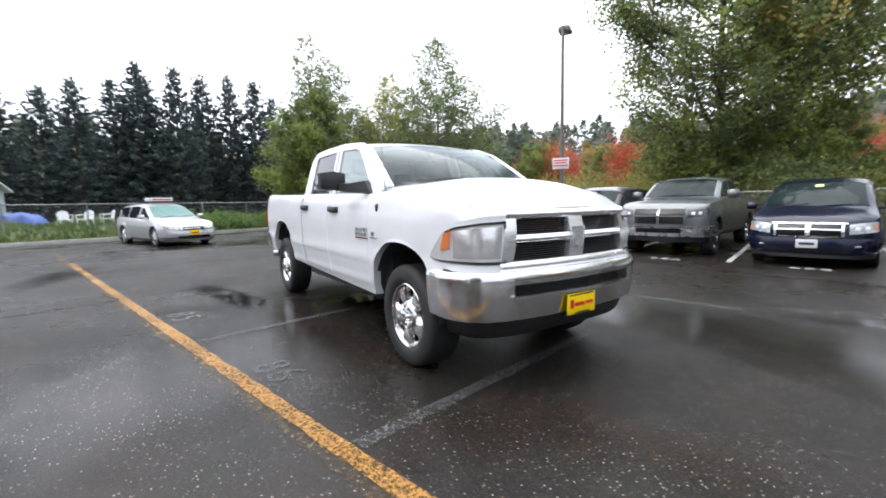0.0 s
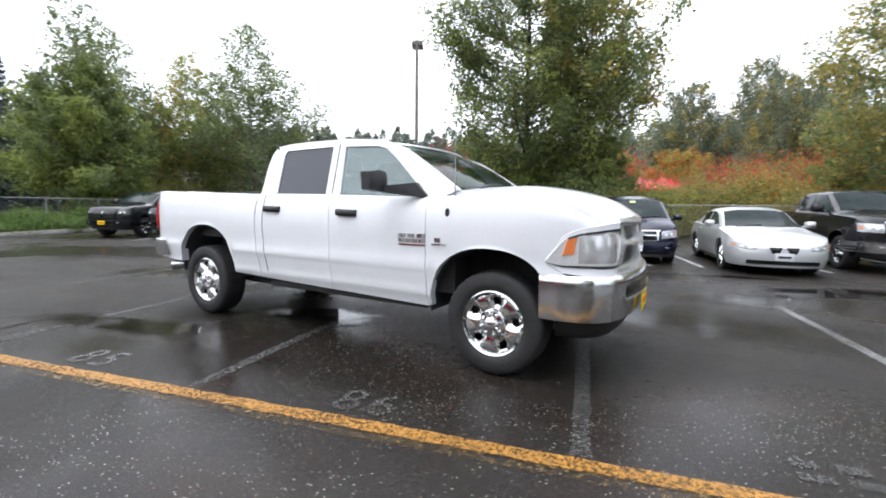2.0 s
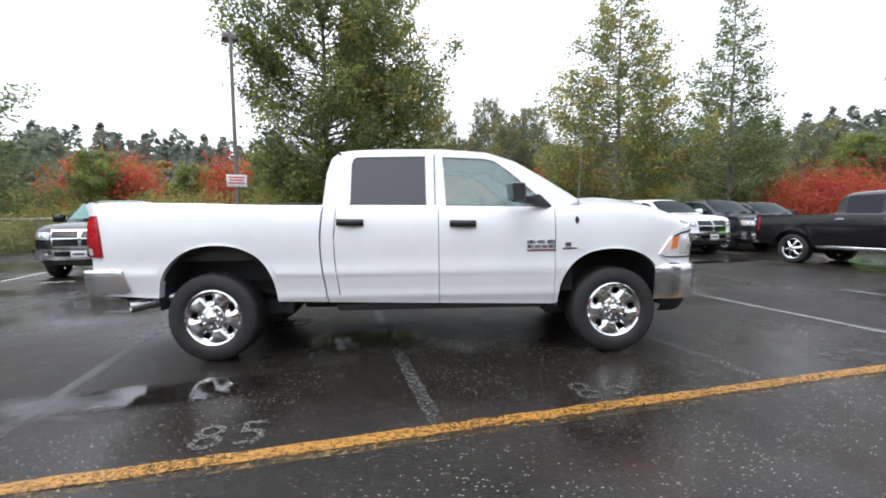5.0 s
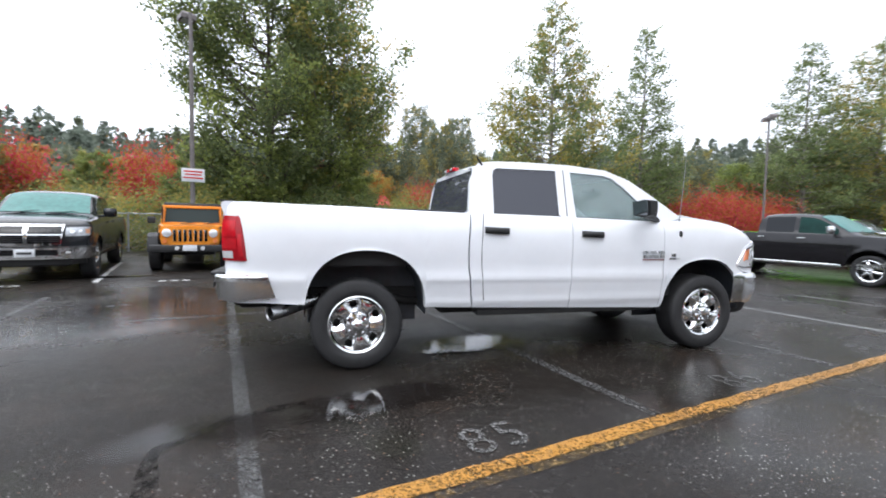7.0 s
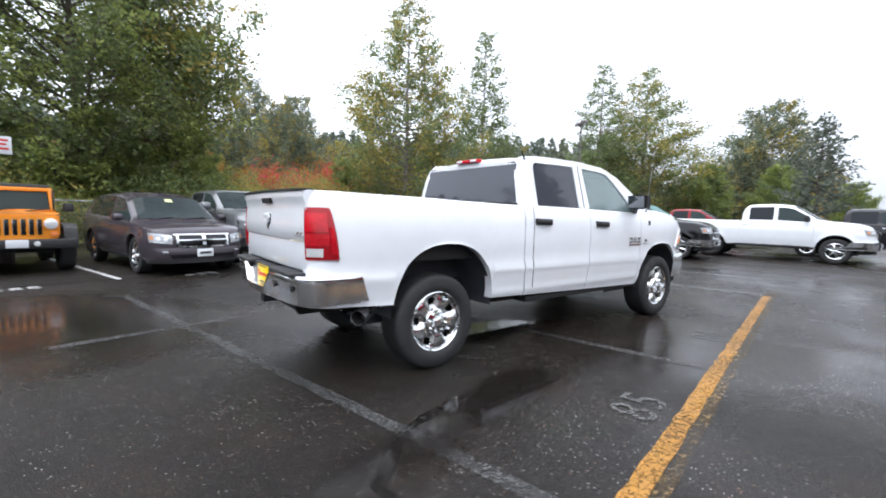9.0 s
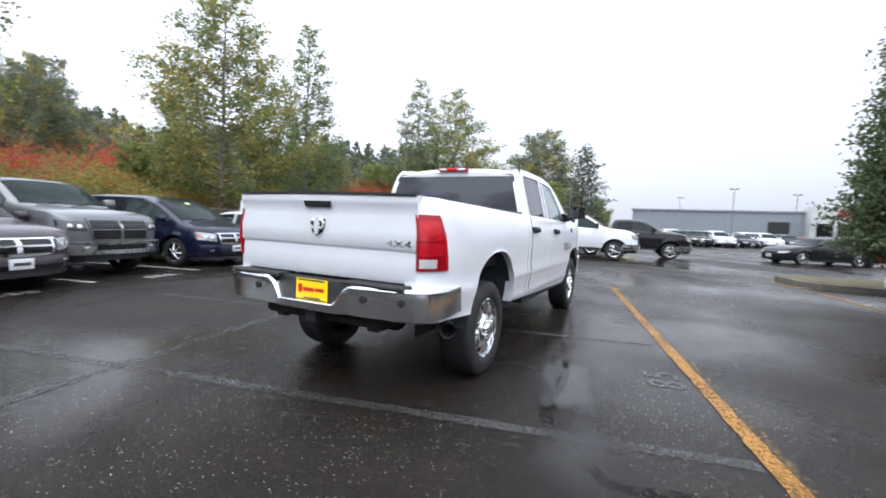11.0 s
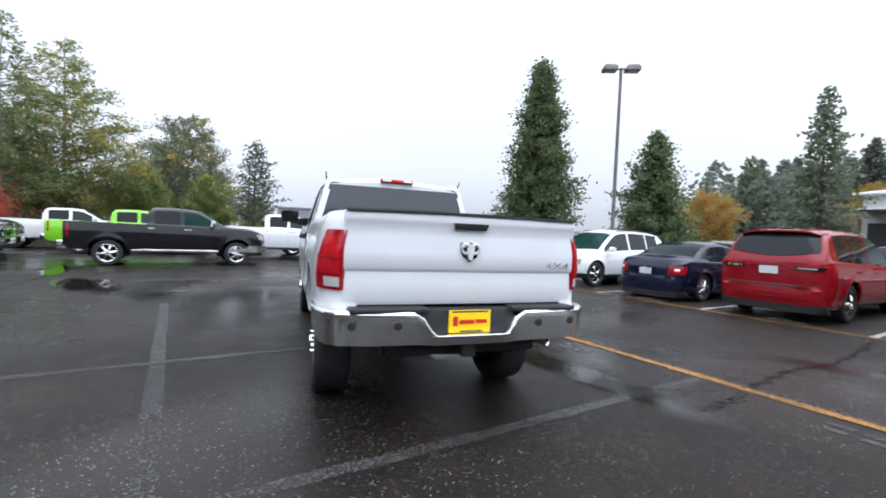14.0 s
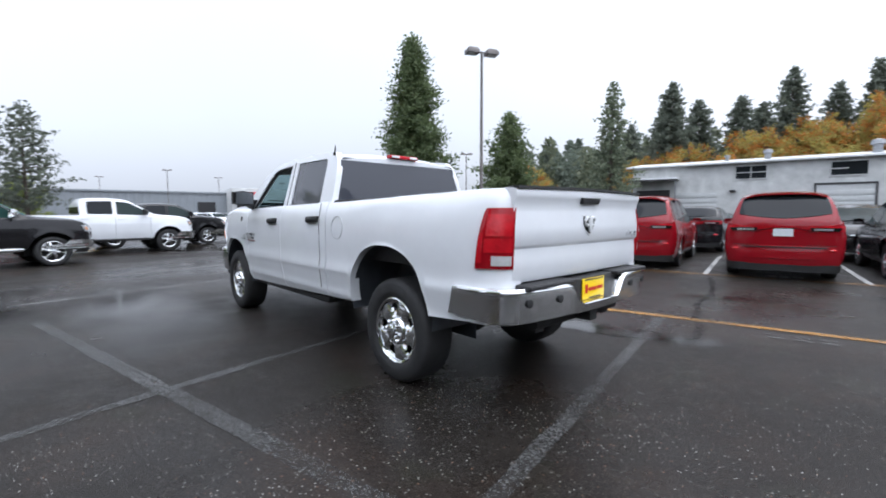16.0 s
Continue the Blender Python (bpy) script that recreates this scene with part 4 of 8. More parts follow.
    if roofrail:
        for s in (-1, 1):
            bm = bmesh.new()
            ye = s * (sh.half(x1g - 0.3, sh.top(x1g - 0.3) - 0.12) - 0.07)
            tube(bm, [(x, ye, sh.over(x, ye) + h) for x, h in ((x1g - 0.2, 0.0), (x1g - 0.3, 0.045), ((x1g + x2g) / 2, 0.05), (x2g + 0.15, 0.045), (x2g + 0.05, 0.0))], 0.015, 6)
            part("roof_rail", bm, trim, car)
    if spoiler:
        bm = bmesh.new()
        yw = sh.half(x2g, sh.top(x2g) - 0.13) * 0.93
        sheet(bm, lin(-1, 1, 11), lin(0, 1, 4), lambda t, e: Vector((x2g + 0.12 - 0.30 * e + 0.05 * t * t * e, yw * t * (1 - 0.05 * e), sh.over(x2g + 0.1, yw * t) + 0.012 - 0.03 * e)), (0, 0, -0.03), True)
        part("roof_spoiler", bm, col, car)
        bm = bmesh.new()
        tube(bm, [(x2g - 0.02, 0.05, sh.top(x2g) - 0.22), (x2g - 0.16, -0.38, sh.top(x2g) - 0.42)], 0.010, 5)
        part("rear_wiper", bm, M_PLASTIC, cabin)
    if canopy:
        bx0, bx1, bz = bed
        bm = bmesh.new()
        ztop = sh.top(x1g - 0.2)
        sheet(bm, lin(bx0, bx1 - 0.02, 7), lin(-1, 1, 17), lambda x, t: Vector((x, w * 0.93 * max(-1, min(1, 1.35 * t)) * (1 - 0.13 * max(0.0, 1 - 3.86 * (abs(t) - 0.741)) if abs(t) > 0.741 else 1 - 0.13), bz - 0.01 + (ztop - bz + 0.01) * min(1.0, (1 - abs(t)) / 0.259) ** 0.8 + 0.05 * (1 - t * t))), (0, 0, -0.02), True)
        box(bm, bx0, bx0 + 0.03, -w * 0.84, w * 0.84, bz - 0.01, ztop - 0.03)
        part("canopy", bm, col, car)
        for s in (-1, 1):
            bm = bmesh.new()
            sheet(bm, lin(bx0 + 0.2, bx1 - 0.25, 3), lin(0.25, 0.75, 3), lambda x, e: Vector((x, s * (w * (0.93 - 0.115 * e) + 0.012), bz + (ztop - bz) * e)), (0, -s * 0.03, 0), True)
            part("canopy_window", bm, M_TINT, car)

    def patch(nm, y0, y1, z0, z1, mat, out=0.010, parent=None, front=True, ny=9, nz=4, arch=0.0, taper=0.0, tilt=0.0, deep=0.03, roll=0.0):
        """A piece laid on the nose or tail. arch bows its lower rim, taper narrows it downwards, tilt lifts its outer end, roll rounds its rims."""
        bm = bmesh.new()
        d = 1 if front else -1

        def f(u, e):
            t = 2 * u - 1
            y = (y0 + y1) / 2 + (y1 - y0) / 2 * t * (1 - taper * (1 - e))
            z = z0 + (z1 - z0) * e - arch * (1 - t * t) * (1 - e) + tilt * u
            x = sh.reach(y, z, front)
            gy = (sh.reach(abs(y) + 0.01, z, front) - sh.reach(max(0.0, abs(y) - 0.01), z, front)) / 0.02
            n = Vector((1.0 * d, -max(-3, min(3, gy)) * d * math.copysign(1, y), 0)).normalized()
            o = out * ((1 - t ** 6) * math.sin(math.pi * (0.06 + 0.88 * e)) ** 0.5 if roll else 1.0)
            return Vector((x, y, z)) + n * o
        sheet(bm, lin(0, 1, ny), lin(0, 1, nz), f, (-deep * d, 0, 0), True)
        return part(nm, bm, mat, parent or car)

    zt = sh.top(xf - 0.22)
    low = rocker - 0.02

    def lamps(y0, y1, z0, z1, tilt=0.05, amber=True, dark=False, taper=0.0):
        for s in (-1, 1):
            h = patch("headlight", s * y0, s * y1, z0, z1, M_LAMPD if dark else M_LAMPG, 0.012, ny=15, nz=6, tilt=tilt, taper=taper)
            k = (y1 - y0)
            for a, b in ((0.14, 0.44), (0.50, 0.76)):
                patch("reflector", s * (y0 + k * a), s * (y0 + k * b), z0 + (z1 - z0) * 0.25 + tilt * a, z0 + (z1 - z0) * 0.75 + tilt * a, M_LAMP, 0.018, h, ny=5, nz=4, deep=0.01, roll=1)
            if amber:
                patch("turn_signal", s * (y0 + k * 0.82), s * (y0 + k * 0.97), z0 + (z1 - z0) * 0.25 + tilt * 0.9, z0 + (z1 - z0) * 0.75 + tilt * 0.9, M_AMBERD, 0.018, h, ny=4, nz=3, deep=0.01)

    if face in ("ram", "ram_body", "dodge_old"):
        ch = M_CHROME if face != "ram_body" else col
        gz0, gz1 = zt - 0.47, zt - 0.06
        g = patch("grille", -0.58, 0.58, gz0, gz1, ch, 0.035, nz=7, ny=15, taper=0.10, arch=0.03, deep=0.06)
        for y0, y1, z0, z1 in ((-0.545, -0.035, gz0 + 0.222, gz1 - 0.035), (0.035, 0.545, gz0 + 0.222, gz1 - 0.035), (-0.52, -0.035, gz0 + 0.03, gz0 + 0.190), (0.035, 0.52, gz0 + 0.03, gz0 + 0.190)):
            patch("grille_opening", y0, y1, z0, z1, M_GLOSSBLK, 0.045, g, ny=6, deep=0.02)
            for e in (0.25, 0.5, 0.75):
                zc = z0 + (z1 - z0) * e
                patch("grille_slat", y0 + 0.01, y1 - 0.01, zc - 0.005, zc + 0.005, M_PLASTIC, 0.049, g, ny=5, nz=2, deep=0.01)
        patch("emblem", -0.05, 0.05, gz0 + 0.16, gz1 - 0.08, M_SATIN, 0.055, g, ny=5, nz=4, taper=0.5, deep=0.02, roll=1)
        lamps(0.60, w * 0.955, zt - 0.30, zt - 0.12, 0.02, face != "ram_body", face == "ram_body")
        bmp = patch("front_bumper", -w * 0.985, w * 0.985, rocker - 0.03, gz0 - 0.03, lower or M_BUMPER, 0.075, nz=8, ny=31, deep=0.30)
        patch("bumper_slot", -0.48, 0.48, rocker + 0.05, rocker + 0.16, M_GLOSSBLK, 0.082, bmp, ny=11, deep=0.02)
        patch("bumper_top", -w * 0.93, w * 0.93, gz0 - 0.055, gz0 - 0.035, M_PLASTIC, 0.086, bmp, ny=25, nz=2, deep=0.10)
        patch("air_dam", -w * 0.9, w * 0.9, rocker - 0.15, rocker - 0.02, M_PLASTIC, -0.02, ny=15, deep=0.12)
        for s in (-1, 1):
            patch("fog_lamp", s * 0.56, s * 0.70, rocker + 0.06, rocker + 0.15, M_LAMP, 0.084, bmp, ny=5, deep=0.02, roll=1)
        px, pz = 0.09, rocker + 0.04
    elif face == "cross":
        g = patch("grille", -0.52, 0.52, zt - 0.33, zt - 0.10, M_GLOSSBLK, 0.012, nz=6, ny=13, taper=0.22, arch=0.02)
        for y0, y1, z0, z1, tp in ((-0.535, 0.535, zt - 0.115, zt - 0.092, 0), (-0.43, 0.43, zt - 0.352, zt - 0.328, 0), (-0.47, 0.47, zt - 0.225, zt - 0.200, 0), (-0.035, 0.035, zt - 0.34, zt - 0.10, 0)):
            patch("chrome_bar", y0, y1, z0, z1, M_CHROME, 0.026, g, ny=13, arch=0.018 if z1 < zt - 0.3 else 0.0, deep=0.02)
        for s in (-1, 1):
            patch("chrome_bar", s * 0.455, s * 0.495, zt - 0.335, zt - 0.10, M_CHROME, 0.026, g, ny=3, nz=6, tilt=0.0, deep=0.02)
        lamps(0.56, w * 0.93, zt - 0.30, zt - 0.12, 0.05)
        bmp = patch("front_bumper", -w * 0.97, w * 0.97, low - 0.03, zt - 0.37, col, 0.045, nz=10, ny=33, roll=1, deep=0.10)
        patch("bumper_slot", -0.62, 0.62, rocker + 0.015, rocker + 0.085, M_GLOSSBLK, 0.05, bmp, ny=15, taper=0.08, deep=0.03)
        patch("bumper_lip", -w * 0.9, w * 0.9, low - 0.07, low - 0.01, M_PLASTIC, 0.03, bmp, ny=25, deep=0.10)
        for s in (-1, 1):
            patch("fog_lamp", s * 0.60, s * 0.74, rocker + 0.10, rocker + 0.16, M_LAMPG, 0.045, bmp, ny=6, deep=0.02, roll=1)
        px, pz = 0.055, zt - 0.53
    elif face == "coupe":
        bmp = patch("front_bumper", -w * 0.96, w * 0.96, low - 0.03, zt - 0.20, col, 0.025, nz=10, ny=35, roll=1, deep=0.08)
        for s in (-1, 1):
            patch("grille_opening", s * 0.035, s * 0.25, zt - 0.27, zt - 0.15, M_GLOSSBLK, 0.022, bmp, taper=0.4, nz=5, deep=0.02)
        lamps(0.44, w * 0.93, zt - 0.24, zt - 0.13, 0.07, taper=0.05)
        patch("bumper_slot", -0.60, 0.60, rocker + 0.0, rocker + 0.08, M_GLOSSBLK, 0.03, bmp, ny=15, deep=0.03)
        px, pz = 0.035, rocker + 0.10
    elif face == "seven":
        bmp = patch("front_bumper", -w * 0.97, w * 0.97, low + 0.06, zt - 0.32, col, 0.05, nz=9, ny=33, roll=1, deep=0.10)
        patch("bumper_valance", -w * 0.95, w * 0.95, low - 0.06, low + 0.08, M_PLASTIC, 0.035, ny=27, deep=0.10)
        patch("chrome_strip", -0.62, 0.62, rocker + 0.045, rocker + 0.065, M_CHROME, 0.05, ny=15, nz=2, deep=0.02)
        g = patch("grille", -0.50, 0.50, zt - 0.29, zt - 0.10, M_CHROME, 0.014, ny=15, nz=5)
        for k in range(7):
            y = -0.42 + 0.14 * k
            patch("grille_opening", y - 0.050, y + 0.050, zt - 0.275, zt - 0.115, M_GLOSSBLK, 0.020, g, ny=3, deep=0.01)
        lamps(0.54, w * 0.92, zt - 0.28, zt - 0.13, 0.03)
        patch("bumper_slot", -0.45, 0.45, low + 0.10, low + 0.20, M_GLOSSBLK, 0.052, bmp, ny=11, deep=0.03)
        for s in (-1, 1):
            patch("fog_lamp", s * 0.62, s * 0.74, rocker + 0.11, rocker + 0.18, M_LAMP, 0.05, bmp, ny=5, roll=1, deep=0.02)
        px, pz = 0.06, rocker + 0.2
    else:
        bmp = patch("front_bumper", -w * 0.97, w * 0.97, low + 0.05, zt - 0.28, col, 0.035, nz=9, ny=33, roll=1, deep=0.08)
        patch("bumper_valance", -w * 0.95, w * 0.95, low - 0.05, low + 0.10, lower or M_PLASTIC, 0.03, ny=27, deep=0.10)
        patch("grille", -0.34, 0.34, zt - 0.24, zt - 0.13, M_GLOSSBLK, 0.014, nz=4)
        patch("chrome_strip", -0.32, 0.32, zt - 0.195, zt - 0.18, M_CHROME, 0.020, nz=2)
        lamps(0.42, w * 0.92, zt - 0.25, zt - 0.12, 0.04)
        patch("bumper_slot", -0.5, 0.5, rocker + 0.02, rocker + 0.12, M_GLOSSBLK, 0.04, bmp, deep=0.03)
        px, pz = 0.045, rocker + 0.16
    if plate:
        pm = M_PLATE if plate is True else plate
        bm = bmesh.new()
        fx = sh.reach(0.1, pz + 0.06, True) + px
        box(bm, fx - 0.02, fx + 0.012, -0.155, 0.155, pz - 0.02, pz + 0.135, 0.006)
        pl = part("licence_plate", bm, pm, car)
        bm = bmesh.new()
        box(bm, fx + 0.012, fx + 0.015, -0.11, 0.11, pz + 0.035, pz + 0.08)
        part("plate_bar", bm, M_BARBLK if pm is M_PLATE else M_BARRED, pl)
    # tail
    zr = sh.belt(xr + 0.15)
    if kind == "pickup":
        bz = bed[2]
        bm = bmesh.new()
        box(bm, xr - 0.13, xr + 0.10, -w * 0.97, w * 0.97, rocker + 0.02, rocker + 0.27, 0.03, 3)
        part("rear_bumper", bm, lower or M_BUMPER, car)
        for s in (-1, 1):
            bm = bmesh.new()
            sheet(bm, lin(0, 1, 6), lin(bz - 0.42, bz - 0.05, 5), lambda u, z: Vector((xr - 0.012 + 0.14 * (1 - math.cos(u * math.pi / 2)), s * (w * 0.85 + (sh.half(xr + 0.35, z) + 0.008 - w * 0.85) * math.sin(u * math.pi / 2)), z)), (0.05, -s * 0.03, 0), True)
            tl = part("tail_light", bm, M_TAIL, car)
            bm = bmesh.new()
            sheet(bm, lin(0.08, 0.5, 3), [bz - 0.38, bz - 0.32], lambda u, z: Vector((xr - 0.018 + 0.14 * (1 - math.cos(u * math.pi / 2)), s * (w * 0.85 + (w - w * 0.85) * math.sin(u * math.pi / 2)), z)), (0.01, 0, 0), True)
            part("reversing_lens", bm, M_LAMP, tl)
    else:
        bmp = patch("rear_bumper", -w * 0.97, w * 0.97, low - 0.03, rocker + 0.36, col, 0.045, None, False, 33, 9, deep=0.10, roll=1)
        patch("bumper_valance", -w * 0.90, w * 0.90, low - 0.12, low + 0.03, M_DARK, 0.03, None, False, 25, deep=0.10)
        if kind == "suv":
            band = patch("lamp_band", -w * 0.955, w * 0.955, zr - 0.165, zr - 0.055, M_TAIL, 0.012, None, False, 33, 5, deep=0.03)
            for s in (-1, 1):
                patch("brake_lens", s * 0.60, s * w * 0.93, zr - 0.085, zr - 0.062, M_TAIL2, 0.020, band, False, 9, 3, deep=0.02)
                patch("lamp_surround", s * 0.40, s * w * 0.90, zr - 0.158, zr - 0.090, M_GLOSSBLK, 0.016, band, False, 11, 4, deep=0.02, taper=0.12)
                patch("reversing_lens", s * 0.46, s * 0.74, zr - 0.140, zr - 0.108, M_SATIN, 0.022, band, False, 6, 3, deep=0.02)
                patch("brow_strip", s * 0.18, s * 0.42, zr - 0.108, zr - 0.092, M_GLOSSBLK, 0.018, band, False, 6, 2, deep=0.02, tilt=-0.05)
                patch("rear_reflector", s * 0.66, s * 0.84, rocker + 0.26, rocker + 0.31, M_TAIL2, 0.050, bmp, False, 4, 3, deep=0.02, roll=1)
            patch("brow_strip", -0.19, 0.19, zr - 0.108, zr - 0.092, M_GLOSSBLK, 0.018, band, False, 6, 2, deep=0.02)
            patch("tailgate_panel", -0.36, 0.36, rocker + 0.28, zr - 0.14, col, 0.006, None, False, 9, 4, deep=0.02)
            patch("bumper_crease", -w * 0.80, w * 0.80, rocker + 0.075, rocker + 0.10, col, 0.066, bmp, False, 25, 3, deep=0.03, arch=-0.05, roll=1)
            patch("bumper_shelf", -0.66, 0.66, rocker + 0.325, rocker + 0.345, M_DARK, 0.047, bmp, False, 15, 2, deep=0.02)
            pzr = zr - 0.255
        else:
            for s in (-1, 1):
                tl = patch("tail_light", s * 0.55, s * w * 0.95, zr - 0.22, zr - 0.03, M_TAIL, 0.014, None, False, 13, 7, deep=0.04, roll=1)
                patch("reversing_lens", s * 0.64, s * 0.78, zr - 0.16, zr - 0.08, M_LAMP, 0.020, tl, False, 7, 5, deep=0.02, roll=1)
                patch("boot_joint", s * 0.535, s * 0.545, zr - 0.26, zr - 0.01, M_DARK, 0.004, None, False, 2, 5, deep=0.01)
            patch("boot_joint", -0.54, 0.54, zr - 0.268, zr - 0.260, M_DARK, 0.004, None, False, 9, 2, deep=0.01)
            patch("emblem", -0.05, 0.05, zr - 0.10, zr - 0.06, M_SATIN, 0.012, None, False, 5, 3, deep=0.01)
            pzr = zr - 0.245
        patch("licence_plate", -0.155, 0.155, pzr, pzr + 0.145, M_PLATE, 0.022, None, False, 3, 2, deep=0.02)
        if kind == "suv":
            patch("tailgate_joint", -0.80, 0.80, rocker + 0.365, rocker + 0.375, M_DARK, 0.004, None, False, 15, 2, deep=0.01)
    # wheels and sills
    ww, rf, sp, style = wheel
    for xa in axles:
        for s in (-1, 1):
            add_wheel(car, xa, s, w - ww / 2 - 0.02, r, ww, r * rf, sp, style, spin=0.7 * xa + s, steer=steer if xa == axles[0] else 0.0)
    for s in (-1, 1):
        bm = bmesh.new()
        box(bm, axles[1] + ra + 0.05, axles[0] - ra - 0.05, s * (w - 0.15), s * (w - 0.045), rocker - 0.06, rocker + 0.04, 0.03, 3)
        part("sill", bm, (M_CHROME if washer == "chrome" else M_PLASTIC), car)
    return car


def pickup(label, group, m, col, name="pickup_truck", hd=True, face="ram", lower=None, bedlen=1.75, trim=None, wheel=None, canopy=False, mirror=None, washer=None, plate=True, steer=0.0, screenmat=None, glassmat=None):
    """A full-size crew cab pickup."""
    k = 1.0 if hd else 0.96
    r = 0.41 if hd else 0.39
    xr = -1.85 - (bedlen - 0.75) * 1.15
    bz = 1.36 * k
    top = [(xr, bz + 0.02), (-0.86, bz + 0.02), (-0.80, 1.88 * k), (-0.55, 1.935 * k), (0.1, 1.95 * k), (0.62, 1.90 * k), (1.0, 1.66 * k), (1.38, 1.40 * k), (1.6, 1.365 * k), (2.2, 1.32 * k), (2.5, 1.25 * k), (2.66, 1.14 * k), (2.72, 0.95 * k)]
    belt = [(xr, bz), (-0.9, 1.345 * k), (0.6, 1.32 * k), (1.3, 1.30 * k), (2.3, 1.235 * k), (2.56, 1.12 * k), (2.72, 0.90 * k)]
    sh = Shell(2.74, xr - 0.30, 1.0, 0.44, 0.32, 0.50 * k, belt, top, (1.78, -1.78), r, r + 0.115, 0.24)
    sh.xr, sh.er = xr, 0.02
    return vehicle(name, label, group, m, col, sh, (1.42, 0.62, -0.6, -0.80), (-0.86, 0.15, 1.2), ((1.10, 0.22), (0.10, -0.60)), "pickup", face, wheel or (0.28, 0.64, 6, "car"), trim, glassmat, screenmat, lower, plate, mirror,
                   washer=washer, canopy=canopy, bed=(xr + 0.06, -0.87, bz), steer=steer)


def suv(label, group, m, col, name="suv", face="suv", height=1.75, length=4.9, **kw):
    f, q = length * 0.5 - 0.02, -length * 0.5
    top = [(q, 1.08), (q + 0.03, 1.20), (q + 0.12, 1.27), (q + 0.30, height - 0.20), (q + 0.46, height - 0.05), (q + 1.3, height), (-0.2, height), (0.35, height - 0.06), (0.8, height - 0.34), (1.22, 1.11), (1.4, 1.06), (f - 0.5, 1.00), (f - 0.18, 0.92), (f - 0.03, 0.78), (f, 0.66)]
    belt = [(q, 1.05), (q + 0.12, 1.16), (-1.0, 1.08), (0.8, 1.02), (1.25, 1.01), (f - 0.45, 0.94), (f - 0.15, 0.84), (f, 0.62)]
    sh = Shell(f, q, 0.96, 0.55, 0.36, 0.34, belt, top, (1.47, -1.45), 0.37, 0.44, 0.30, 3.8)
    return vehicle(name, label, group, m, col, sh, (1.30, 0.42, q + 0.46, q + 0.06), (-1.25, -0.25, 0.95), ((1.02, -0.20), (-0.30, -1.15), (-1.22, q + 0.62)), "suv", face, (0.23, 0.70, 5, "car"), **kw)


def van(label, group, m, col, **kw):
    """A long minivan with a short sloping bonnet."""
    f, q, height = 2.56, -2.58, 1.69
    top = [(q, 1.0), (q + 0.06, 1.2), (q + 0.2, height - 0.2), (q + 0.4, height - 0.04), (-1.0, height + 0.01), (0.3, height), (0.75, height - 0.07), (1.3, 1.36), (1.72, 1.12), (1.9, 1.06), (f - 0.3, 0.96), (f - 0.1, 0.86), (f, 0.66)]
    belt = [(q, 0.96), (q + 0.3, 1.10), (0.8, 1.02), (1.7, 1.01), (f - 0.4, 0.91), (f - 0.12, 0.80), (f, 0.62)]
    sh = Shell(f, q, 0.98, 0.60, 0.35, 0.28, belt, top, (1.62, -1.45), 0.34, 0.41, 0.26, 3.2)
    return vehicle("minivan", label, group, m, col, sh, (1.78, 0.80, q + 0.36, q + 0.10), (-1.25, -0.1, 1.15), ((1.35, 0.0), (-0.08, -1.2), (-1.28, q + 0.5)), "suv", "cross", (0.22, 0.68, 7, "car"), **kw)


def sedan(label, group, m, col, name="car", height=1.42, length=4.8, face="coupe", two_door=False, estate=False, **kw):
    f, q = length * 0.5 + 0.02, -length * 0.5
    if estate:
        top = [(q, 0.86), (q + 0.08, 1.02), (q + 0.30, height - 0.16), (q + 0.62, height - 0.04), (-0.9, height), (-0.2, height), (0.25, height - 0.06), (0.75, height - 0.34), (1.12, 0.98), (1.3, 0.95), (f - 0.5, 0.88), (f - 0.15, 0.78), (f - 0.02, 0.62), (f, 0.55)]
        cab = (1.16, 0.28, q + 0.58, q + 0.12)
        wins = ((0.88, 0.02), (-0.10, -1.0), (-1.08, q + 0.55))
    else:
        top = [(q, 0.74), (q + 0.05, 0.93), (q + 0.2, 1.035), (-1.9, 1.05), (-1.68, 1.08), (-1.25, height - 0.15), (-0.85, height - 0.03), (-0.3, height), (0.2, height - 0.05), (0.72, height - 0.32), (1.12, 0.965), (1.3, 0.93), (f - 0.55, 0.85), (f - 0.2, 0.74), (f - 0.03, 0.60), (f, 0.52)]
        cab = (1.16, 0.24, -0.92, -1.72)
        wins = ((0.86, 0.02), (-0.10, -1.05)) if not two_door else ((0.86, -0.30), (-0.42, -1.05))
    belt = [(q, 0.72), (q + 0.12, 0.88), (-1.9, 0.97), (-1.0, 0.94), (0.8, 0.90), (1.1, 0.885), (f - 0.5, 0.79), (f - 0.18, 0.68), (f, 0.50)]
    sh = Shell(f, q, 0.90, 0.62, 0.50, 0.24, belt, top, (1.42, -1.38), 0.33, 0.385, 0.36, 2.8)
    return vehicle(name, label, group, m, col, sh, cab, (-1.05, 0.95) if two_door else (-1.1, -0.15, 0.98), wins, "suv" if estate else "coupe", face, (0.21, 0.72, 7, "car"), **kw)


